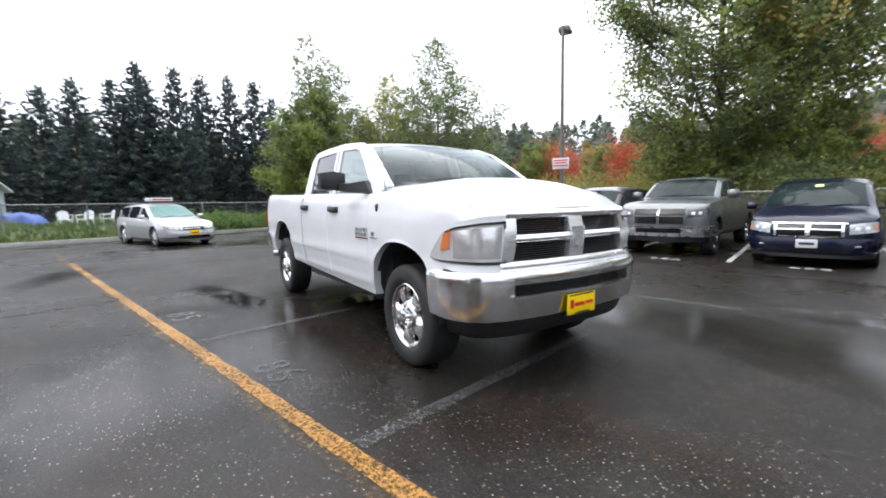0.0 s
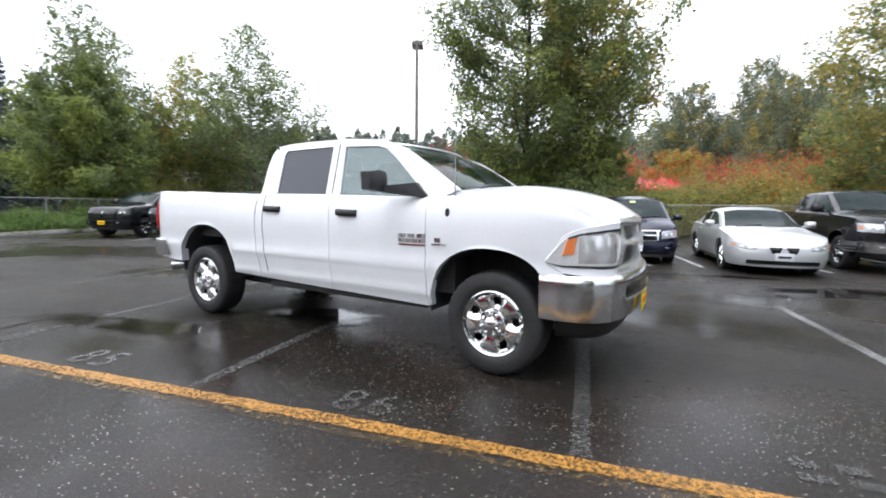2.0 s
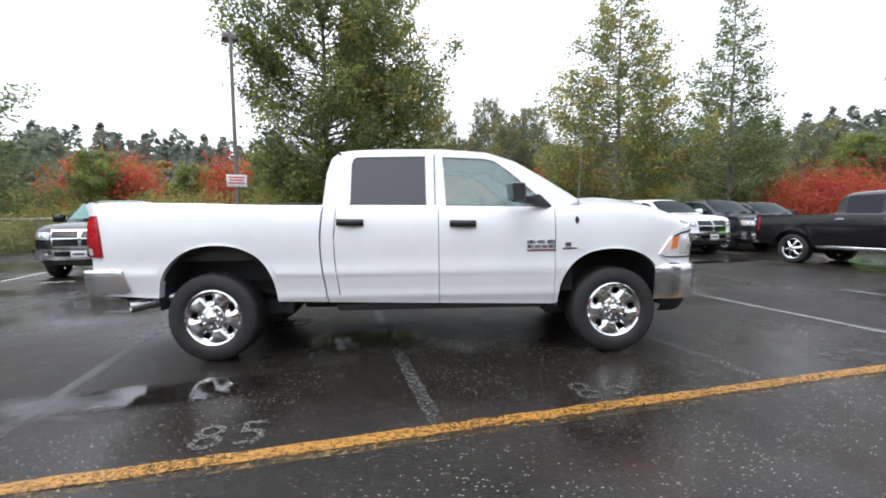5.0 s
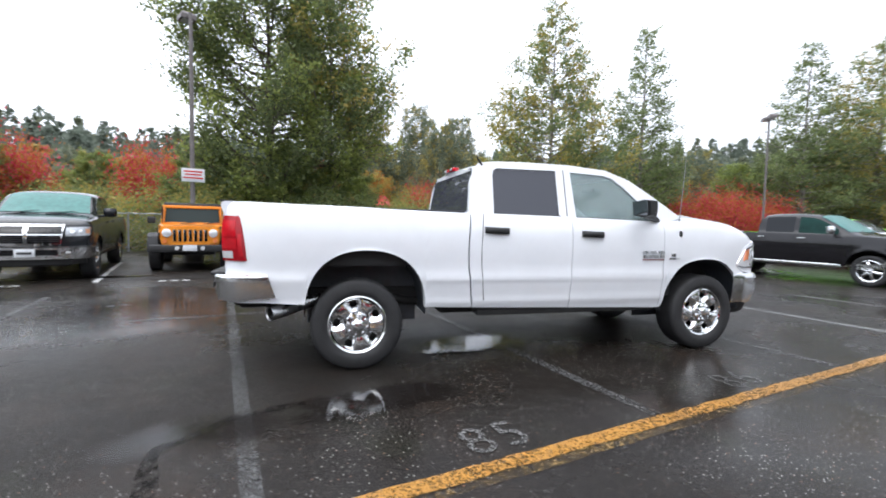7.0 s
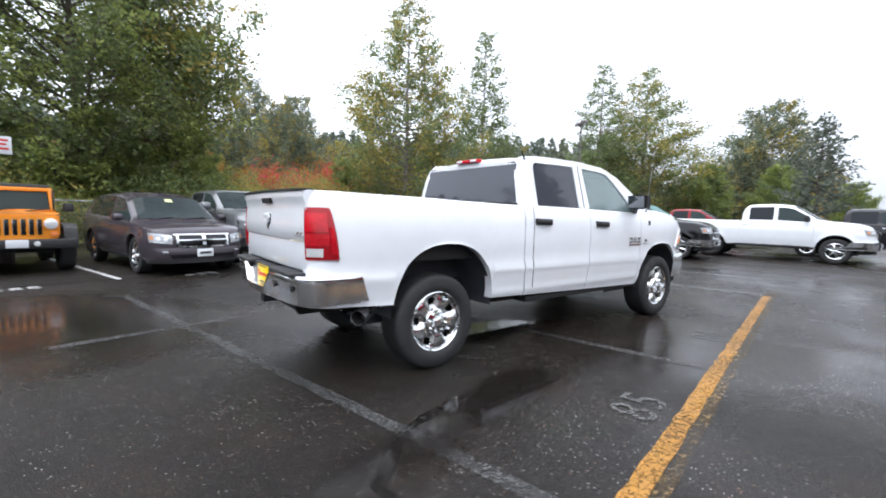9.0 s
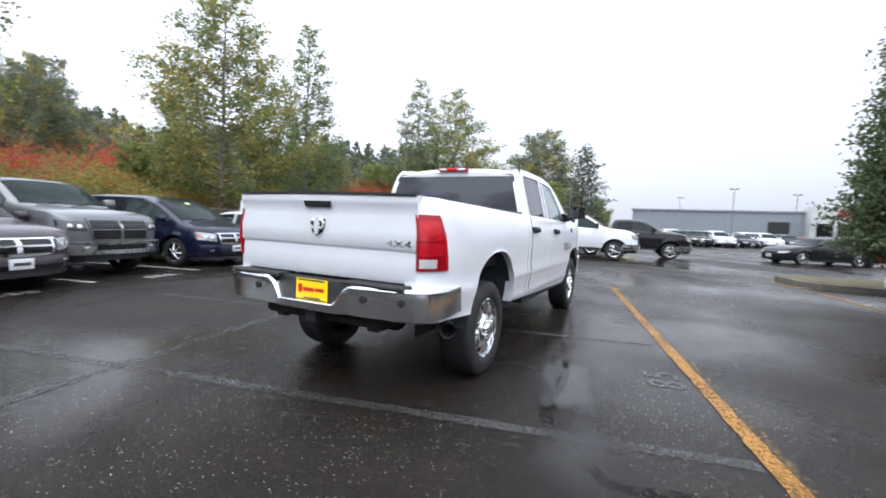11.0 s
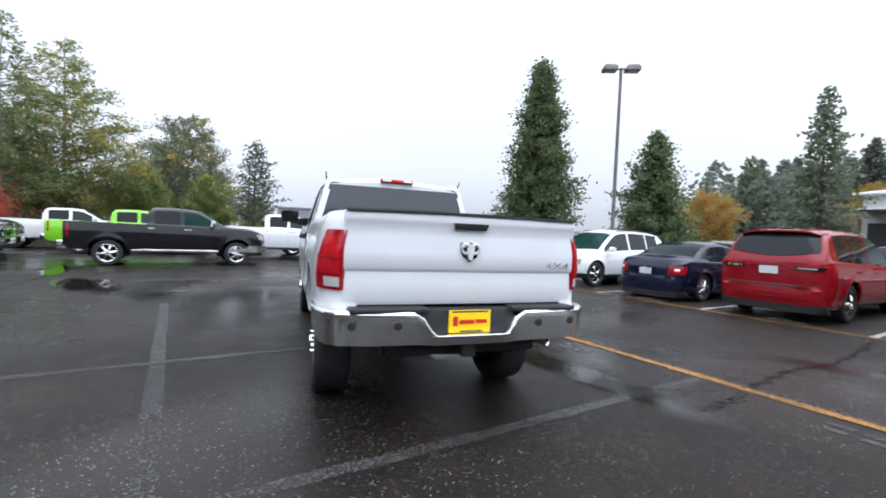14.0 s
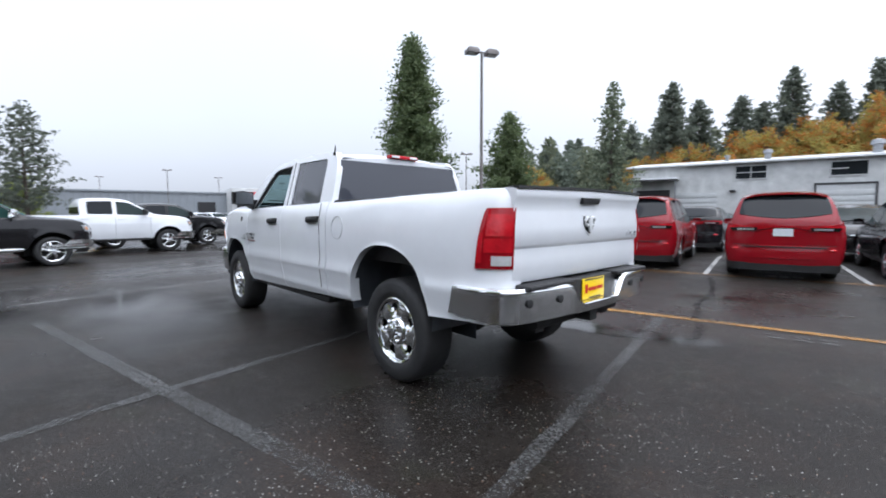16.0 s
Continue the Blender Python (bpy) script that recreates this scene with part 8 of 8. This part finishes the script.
for x, y, k in ((28.5, 22.5, 0.75), (24.0, 26.5, 0.8), (38.0, 13.0, 0.72), (41.0, 8.5, 0.7), (46.0, 4.5, 0.55), (17.0, 29.0, 0.7), (33.0, 24.0, 0.8), (10.0, 27.0, 0.62), (-9.5, 22.5, 0.6), (-7.2, 19.8, 0.55), (-4.2, 19.2, 0.62), (-1.0, 19.6, 0.58), (-15.5, 25.5, 0.6), (-19.0, 22.0, 0.65)):
    plant(low, x, y, x * 53, k)
plant(slim, -33.0, 11.0, 140, 0.9)

# The dark row to the west.
fir = place(conifer("dark pointed fir in a dense row", 13.2, 3.7, 21, M_NEEDLE, 1.15, 0.68), -40.0, -3.0)
for i in range(15):
    x, y = -37.0 + 1.4 * math.sin(i * 2.3) - 0.5 * i, -20.5 + i * 2.25
    plant(fir, x, y, i * 77, 0.85 + 0.2 * math.sin(i * 1.7) ** 2, 0.80 + 0.24 * math.sin(i * 2.9 + 1) ** 2)

# South: the clipped-looking cedar by the lamp and the firs behind it.
place(conifer("dense cone-shaped green cedar", 7.9, 1.72, 22, M_NEEDLE2, 6.2, 0.70, 0.10, size=0.075, droop=0.05, lumps=0.3), 8.55, -7.55)
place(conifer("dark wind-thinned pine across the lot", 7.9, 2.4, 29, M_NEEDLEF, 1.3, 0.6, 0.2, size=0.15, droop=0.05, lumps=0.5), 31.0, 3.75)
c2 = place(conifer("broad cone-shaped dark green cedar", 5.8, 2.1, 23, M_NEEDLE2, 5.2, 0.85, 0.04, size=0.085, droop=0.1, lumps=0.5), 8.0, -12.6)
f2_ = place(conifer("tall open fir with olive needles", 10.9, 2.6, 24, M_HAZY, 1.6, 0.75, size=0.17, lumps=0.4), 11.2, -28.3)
f3_ = place(conifer("dark fir far behind, its colour paled for haze", 16.5, 4.3, 25, M_NEEDLEF, 1.4, 0.6, size=0.26), 16.0, -52.0)
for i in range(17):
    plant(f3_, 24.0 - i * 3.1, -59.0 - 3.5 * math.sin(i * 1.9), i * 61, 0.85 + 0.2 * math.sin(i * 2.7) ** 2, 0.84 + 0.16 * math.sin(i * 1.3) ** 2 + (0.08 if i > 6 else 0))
maple = place(broadleaf("broad maple with orange and yellow autumn leaves", 9.6, 4.2, 26, M_LEAFY, 0.12, 24000, None, 0.05, mix=(M_LEAFO, 0.35), open_top=0.0, limbs=80, steep=0.45, full=0.35, taper=0.5), 2.2, -53.0)
for x, y, k, kz in ((8.0, -52.5, 1.0, 1.02), (-2.5, -53.5, 1.1, 1.22), (13.5, -51.0, 0.9, 0.9), (-9.0, -54.0, 1.1, 1.25), (22.5, -33.0, 0.62, 0.62), (18.5, -49.5, 0.8, 0.8), (3.5, -56.0, 1.0, 1.12), (8.0, 38.5, 0.8, 0.6), (-11.0, 34.0, 0.7, 0.6), (1.5, 38.5, 0.7, 0.65), (-17.0, 32.0, 0.6, 0.55)):
    plant(maple, x, y, x * 31, k, kz)

# Ivy on the bank in front of the western fence.
M_IVY = leaves("ivy_leaves", (0.12, 0.19, 0.055), 0.3)
ivy = place(bush("low green ivy hedge on the bank", 1.4, 1.0, 1.0, 36, M_IVY, 5200, 0.07, tagname="ivy_hedge"), -19.4, -1.5)
for i in range(12):
    y = -0.4 + i * 1.05
    x = interp([(-8.2, -16.6), (-4.15, -17.7), (1.5, -19.8), (5.0, -21.6), (9.2, -23.2), (14.5, -23.5)], y) - 1.15 - 0.25 * math.sin(i * 2.1)
    plant(ivy, x, y, i * 73, 0.75 + 0.12 * math.sin(i * 1.7), 0.8 + 0.2 * math.sin(i * 2.3))

# Undergrowth along the fences.
b_green = place(bush("leafy green shrub by the fence", 1.6, 1.4, 2.0, 31, M_LEAFB, 7000, 0.062, (M_LEAFY, 0.3)), *lot(-3.0, 17.6)[:2])
b_dark = place(bush("dense dark green shrub by the fence", 2.2, 1.8, 3.2, 32, M_LEAF, 10500, 0.07, (M_LEAFD, 0.4)), *lot(2.0, 18.4)[:2])
b_yel = place(bush("yellow-green autumn shrub by the fence", 2.2, 1.8, 3.0, 33, M_LEAFY, 10000, 0.07, (M_LEAF, 0.4)), *lot(9.0, 19.5)[:2])
b_org = place(bush("orange autumn shrub by the fence", 1.9, 1.7, 2.8, 34, M_LEAFO, 9000, 0.07, (M_LEAFY, 0.5)), *lot(11.0, 20.5)[:2])
b_red = place(bush("bright red autumn maple shrub", 2.6, 2.2, 3.4, 35, M_LEAFR, 11000, 0.075, (M_LEAFO, 0.38)), *lot(13.0, 27.0)[:2])
rng = random.Random(77)
kinds = [b_green, b_yel, b_yel, b_yel, b_green, b_org, b_yel]
for i in range(46):
    u = -25 + i * 1.55 + rng.uniform(-0.5, 0.5)
    src = kinds[rng.randrange(7)] if u > -4 else kinds[rng.randrange(5)]
    x, y, _ = lot(u, 18.4 + rng.uniform(-0.7, 3.6))
    plant(src, x, y, rng.uniform(0, 360), rng.uniform(0.6, 1.0) * (0.5 if 4.0 < u < 10.0 else 1.0))
for i in range(14):
    x, y = interp([(-15, -17.0), (-5, -21.6), (2, -24.3), (10, -27.4)], -14 + i * 1.7), -14 + i * 1.7
    plant([b_green, b_dark][i % 2], x - (0.6 if y > -1 else 3.5), y, rng.uniform(0, 360), 0.5 + 0.15 * rng.random(), 0.34)
for x, y, k, kz in ((-2.6, 32.0, 0.95, 1.8), (-21.8, 25.0, 0.9, 1.6), (-11.6, 24.2, 0.75, 1.75), (-18.6, 23.6, 0.8, 1.7), (5.5, 26.0, 0.78, 1.28), (7.8, 33.0, 0.8, 1.5), (11.6, 31.5, 0.7, 1.8), (22.6, 20.6, 0.75, 1.25), (24.6, 19.6, 0.8, 1.3), (26.6, 18.4, 0.65, 1.15), (10.2, 29.5, 0.85, 1.55)):
    plant(b_red, x, y, rng.uniform(0, 360), k, kz)
plant(b_yel, 3.4, 25.6, 40, 0.7, 1.15)
plant(b_green, 1.0, 19.4, 80, 1.1, 1.3)
for i in range(22):
    u = -24 + i * 3.0
    x, y, _ = lot(u, 27.5 + rng.uniform(-2, 5))
    plant([low, b_yel, b_dark, b_org, low][i % 5], x, y, rng.uniform(0, 360), rng.uniform(0.75, 1.05) * (0.6 if i % 5 in (0, 4) else 1.4) * (0.45 if 5 < u < 10 else 1.0))

# ---------------------------------------------------------------- hills with far woods


def far_woods(name, label, az0, az1, dist, rise, height, n, seed, mats, conif=0.5, count=170, size=0.062):
    """Far wooded hillside: many small crowns, past counting, on a rising slope."""
    rng = random.Random(seed)
    bag = {m: ([], []) for m in mats}
    for _ in range(n):
        az = radians(rng.uniform(az0, az1))
        s = rng.random()
        d = dist * (1 + 0.8 * s)
        base = rise * s - 1.0
        h = height * rng.uniform(0.6, 1.3)
        c = Vector((d * math.cos(az), d * math.sin(az), base))
        mat = mats[min(len(mats) - 1, int(rng.random() * len(mats)))]
        verts, faces = bag[mat]
        con = rng.random() < conif
        for k in range(count):
            t = rng.random()
            r = h * (0.25 * (1 - t) ** 0.75 + 0.015) if con else h * 0.34 * math.sin(math.pi * min(1, 0.2 + 0.8 * t)) ** 0.6
            a, e = rng.uniform(0, 6.283), rng.random() ** 0.35
            leaf(verts, faces, c + Vector((math.cos(a) * r * e, math.sin(a) * r * e, h * t)) + Vector((rng.gauss(0, 0.25), rng.gauss(0, 0.25), rng.gauss(0, 0.2))), h * size, rng)
    for m_, (verts, faces) in bag.items():
        if faces:
            ob = foliage(name, verts, faces, m_, None)
            tagged(ob, label, "woods", kind="stuff")


# Far greens and firs are lightened: air haze mixed into their base colour.
M_FAR1 = leaves("haze_tinted_far_green", (0.155, 0.175, 0.115), 0.3)
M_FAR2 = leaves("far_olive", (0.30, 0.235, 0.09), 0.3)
M_FAR3 = leaves("haze_tinted_far_fir", (0.160, 0.190, 0.150), 0.2)
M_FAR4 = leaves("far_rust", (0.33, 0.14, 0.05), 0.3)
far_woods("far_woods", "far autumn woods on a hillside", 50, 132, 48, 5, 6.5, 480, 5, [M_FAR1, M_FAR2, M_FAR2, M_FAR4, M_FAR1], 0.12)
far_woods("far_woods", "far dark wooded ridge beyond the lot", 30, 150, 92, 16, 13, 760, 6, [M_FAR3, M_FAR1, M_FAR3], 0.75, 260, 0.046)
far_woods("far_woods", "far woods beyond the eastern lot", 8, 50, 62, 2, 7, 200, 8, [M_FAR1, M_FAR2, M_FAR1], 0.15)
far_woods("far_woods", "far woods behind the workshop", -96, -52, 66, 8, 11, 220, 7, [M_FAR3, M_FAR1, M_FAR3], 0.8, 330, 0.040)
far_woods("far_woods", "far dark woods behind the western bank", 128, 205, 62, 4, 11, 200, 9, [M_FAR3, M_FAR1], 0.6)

# ---------------------------------------------------------------- buildings
M_WALLW = material("white_metal_wall", (0.47, 0.475, 0.47), rough=0.5, vary=0.22, scale=0.9)
M_SHEDW = material("pale_blue_metal_wall", (0.42, 0.47, 0.50), rough=0.5, vary=0.08, scale=1.0)
M_WALLG = material("grey_metal_wall", (0.24, 0.26, 0.28), rough=0.5, vary=0.06, scale=1.0)
M_ROOFM = material("pale_metal_roof", (0.60, 0.61, 0.62), rough=0.4, vary=0.08, scale=2)
M_REDROOF = material("red_metal_roof", (0.48, 0.035, 0.045), rough=0.4, vary=0.1)
M_DARKIN = material("dark_opening", (0.02, 0.02, 0.022), rough=0.6)
M_DOORM = material("roller_door", (0.45, 0.46, 0.46), rough=0.5, vary=0.06)
M_SIGNRED = material("sign_red", (0.5, 0.03, 0.04), rough=0.4)


def ribbed(bm, x0, x1, y, z0, z1, pitch=0.3, deep=0.03):
    """A wall of upright metal ribs."""
    n = int((x1 - x0) / pitch)
    xs, ys = [], []
    for i in range(n + 1):
        for dx, dy in ((0, 0), (0.5, 0), (0.56, deep), (0.94, deep)):
            xs.append(x0 + (i + dx) * (x1 - x0) / (n + 1))
            ys.append(y - dy)
    xs.append(x1)
    ys.append(y)
    look_up = dict(zip(xs, ys))
    sheet(bm, xs, [z0, z1], lambda x, z: Vector((x, look_up[x], z)))


def workshop():
    """Long white workshop with roller doors, seen across the lane."""
    b = thing("workshop_building", "long white metal workshop with roller doors and low roof", "building", m=pose(11.5, -35.5, 0, 0, 0, -166))
    # local x runs along the front, -y looks at the lot once turned
    L, D, H = 34.0, 14.0, 5.25
    bm = bmesh.new()
    ribbed(bm, -1.2, L, 0.0, 0.0, H, 0.9, 0.02)
    box(bm, -1.2, L, 0.02, D, 0.0, H)
    # gable end
    for y0, y1 in ((0.02, D / 2), (D / 2, D)):
        k0, k1 = (H, H + 0.75) if y0 < 1 else (H + 0.75, H)
        sheet(bm, [y0, y1], [0, 1], lambda y, e: Vector((-1.2, y, H + (k0 + (k1 - k0) * (y - y0) / (y1 - y0) - H) * e)), (0.1, 0, 0))
    part("wall", bm, M_WALLW, b)
    bm = bmesh.new()
    sheet(bm, [-1.7, L + 0.4], [-0.45, D / 2, D + 0.45], lambda x, y: Vector((x, y, H + 0.95 - 0.85 * abs(y - D / 2) / (D / 2))), (0, 0, -0.12), True)
    part("roof", bm, M_ROOFM, b)
    bm = bmesh.new()
    box(bm, -1.65, L + 0.3, -0.40, -0.30, H - 0.10, H + 0.02, 0.02)
    part("gutter", bm, M_STEEL, b)
    for x, w, h in ((2.0, 3.1, 3.0), (11.1, 3.1, 3.35), (20.0, 3.9, 3.2), (26.5, 3.9, 3.2)):
        bm = bmesh.new()
        box(bm, x, x + w, -0.06, 0.0, 0.0, h)
        door = part("roller_door", bm, M_DOORM, b)
        n = int(h / 0.42)
        for k in range(n):
            bm = bmesh.new()
            box(bm, x + 0.05, x + w - 0.05, -0.10, -0.06, 0.05 + k * 0.42, 0.05 + k * 0.42 + 0.37, 0.012)
            part("door_slat", bm, M_DOORM, door)
        if w > 3.2 or x > 10:
            for x0, x1, z0, z1 in ((x - 0.12, x, 0.0, h + 0.12), (x + w, x + w + 0.12, 0.0, h + 0.12), (x, x + w, h, h + 0.12)):
                bm = bmesh.new()
                box(bm, x0, x1, -0.12, 0.0, z0, z1)
                part("door_frame", bm, M_DARKIN, b)
    for x, w, bars in ((6.2, 2.0, 2), (11.8, 2.0, 1), (18.8, 2.3, 2), (25.0, 2.3, 2)):
        bm = bmesh.new()
        box(bm, x, x + w, -0.05, 0.0, 3.95, 4.95)
        win = part("window", bm, M_TINT, b)
        for k in range(bars + 1):
            bm = bmesh.new()
            xk = x + k * (w - 0.05) / bars
            box(bm, xk, xk + 0.05, -0.08, -0.05, 3.90, 5.0)
            part("window_bar", bm, M_WALLW, win)
        for z, x1 in ((4.42, x + w * (1.0 if bars > 1 else 0.45)), (4.92, x + w), (3.93, x + w)):
            bm = bmesh.new()
            box(bm, x - 0.05, x1 + 0.05, -0.10, -0.082, z, z + 0.06)
            part("window_bar", bm, M_WALLW, win)
    bm = bmesh.new()
    box(bm, -1.3, 2.4, -1.6, -0.03, 4.05, 4.22, 0.03)
    part("canopy", bm, M_ROOFM, b)
    bm = bmesh.new()
    box(bm, -1.3, 2.4, -1.62, -1.60, 3.98, 4.10)
    part("canopy_edge", bm, M_DARKIN, b)
    for x in (-1.2, 2.2):
        bm = bmesh.new()
        box(bm, x, x + 0.1, -1.55, -1.45, 0.0, 4.05)
        part("canopy_post", bm, M_STEEL, b)
    bm = bmesh.new()
    box(bm, -0.9, 1.7, -0.05, 0.0, 0.0, 3.3)
    part("doorway", bm, M_DARKIN, b)
    for x, k in ((5.6, 0.6), (8.3, 1.0), (14.6, 1.3), (19.5, 1.0)):
        bm = bmesh.new()
        lathe(bm, [(0.22 * k, -0.3), (0.22 * k, 0.35 * k), (0.34 * k, 0.4 * k), (0.30 * k, 0.62 * k), (0.001, 0.7 * k)], 16, "z", (x, 2.2, H + 0.45))
        part("roof_vent", bm, M_STEEL, b)
    bm = bmesh.new()
    box(bm, 5.9, 6.3, -0.25, -0.02, 3.0, 3.15, 0.03)
    part("wall_lamp", bm, M_DARKIN, b)
    return b


workshop()


def showroom():
    """Far grey hall with a white front and a red sign."""
    b = thing("showroom_building", "long low grey hall with a white front, far across the lot", "building", m=pose(90.0, 3.6, 0, 0, 0, -96))
    bm = bmesh.new()
    ribbed(bm, 0.0, 30.0, 0.0, 0.0, 5.4, 1.2, 0.05)
    box(bm, 0, 30, 0.05, 30, 0, 5.4)
    part("wall", bm, M_WALLG, b)
    bm = bmesh.new()
    box(bm, -0.2, 30.2, -0.25, 30.2, 5.4, 5.7)
    part("parapet", bm, M_WALLG, b)
    bm = bmesh.new()
    box(bm, 27.0, 38.0, -5.0, 20.0, 0.0, 6.4, 0.1)
    front = part("front_block", bm, M_WALLW, b)
    for x in (27.8, 30.3, 32.8, 35.3):
        bm = bmesh.new()
        box(bm, x, x + 2.0, -5.06, -5.0, 0.4, 3.6)
        part("shop_window", bm, M_TINT, front)
    bm = bmesh.new()
    box(bm, 30.2, 32.2, -5.2, -5.0, 4.6, 5.7, 0.05)
    part("sign_panel", bm, M_SIGNRED, front)
    bm = bmesh.new()
    box(bm, 22.0, 25.0, -0.12, 0.0, 0.0, 3.8)
    part("doorway", bm, M_DARKIN, b)
    return b


showroom()


def shed(name, label, x, y, turn, w, d, h, wall, roof):
    b = thing(name, label, "building", m=pose(x, y, 0, 0, 0, turn))
    bm = bmesh.new()
    box(bm, -w / 2, w / 2, -d / 2, d / 2, 0, h)
    ribbed(bm, -w / 2, w / 2, -d / 2 - 0.01, 0, h, 0.4, 0.02)
    part("wall", bm, wall, b)
    bm = bmesh.new()
    sheet(bm, [-w / 2 - 0.3, w / 2 + 0.3], [-d / 2 - 0.3, 0, d / 2 + 0.3], lambda p, q: Vector((p, q, h + d * 0.22 - 0.44 * abs(q) + 0.12)), (0, 0, -0.12), True)
    part("roof", bm, roof, b)
    for k in range(2):
        bm = bmesh.new()
        box(bm, -w * 0.3 + k * w * 0.35, -w * 0.3 + k * w * 0.35 + w * 0.16, -d / 2 - 0.06, -d / 2 - 0.01, 0.9, min(h - 0.3, 2.1))
        part("window", bm, M_TINT, b)
    return b


shed("red_roofed_shed", "low shed with a bright red roof beyond the fence", 0.0, 36.6, 10, 5.6, 4.0, 2.9, M_WALLG, M_REDROOF)
shed("grey_shed", "pale grey metal shed beyond the bank", -28.6, -13.9, 75, 7.0, 6.0, 2.5, M_SHEDW, M_ROOFM)

# White garden chairs and a blue sheet behind the western fence.
M_CHAIRW = material("white_plastic", (0.72, 0.73, 0.74), rough=0.45, vary=0.05, scale=5)
M_TARP = material("blue_sheeting", (0.03, 0.08, 0.30), rough=0.5, vary=0.3, scale=4, bump=0.6, bump_scale=6)


def garden_chair():
    c = thing("garden_chair", "white plastic garden chair on the grass beyond the fence", "chair", "garden chairs")
    bm = bmesh.new()
    sheet(bm, lin(-0.24, 0.24, 5), lin(-0.24, 0.24, 5), lambda x, y: Vector((x, y, 0.42 - 0.015 * (1 - (x / 0.24) ** 2))), (0, 0, -0.02), True)
    part("seat", bm, M_CHAIRW, c)
    bm = bmesh.new()
    sheet(bm, lin(-0.23, 0.23, 7), lin(0.42, 0.86, 5), lambda x, z: Vector((x * (1 - 0.2 * max(0, z - 0.7) / 0.16), 0.24 + 0.18 * (z - 0.42) + 0.02 * (1 - (x / 0.23) ** 2), z - 0.06 * (x / 0.23) ** 2 * (z > 0.8))), (0, 0.02, 0), True)
    part("backrest", bm, M_CHAIRW, c)
    for sx in (-1, 1):
        for sy in (-1, 1):
            bm = bmesh.new()
            tube(bm, [(sx * 0.21, sy * 0.21, 0.41), (sx * 0.25, sy * 0.26, 0.0)], [0.025, 0.02], 6)
            part("leg", bm, M_CHAIRW, c)
        bm = bmesh.new()
        tube(bm, [(sx * 0.25, -0.22, 0.42), (sx * 0.27, -0.2, 0.62), (sx * 0.26, 0.26, 0.64)], 0.022, 6)
        part("armrest", bm, M_CHAIRW, c)
    return c


chair = garden_chair()
chair.matrix_world = pose(-23.0, -5.4, 0.42, 0, 0, 60)
for x, y, turn in ((-23.2, -6.2, 110), (-23.9, -4.6, 20)):
    copy_thing(chair, pose(x, y, 0.42, 0, 0, turn))
tarp = thing("tarpaulin", "blue plastic tarpaulin over a low stack beyond the fence", "tarpaulin", m=pose(-24.4, -8.2, 0.35, 0, 0, 70))
bm = bmesh.new()
sheet(bm, lin(-1.3, 1.3, 12), lin(-0.7, 0.7, 8), lambda x, y: Vector((x, y, 0.85 * (1 - (abs(x) / 1.35) ** 4) * (1 - (abs(y) / 0.75) ** 4) ** 0.7 + 0.05 * math.sin(x * 7 + y * 5))), (0, 0, -0.02), True)
part("sheeting", bm, M_TARP, tarp)
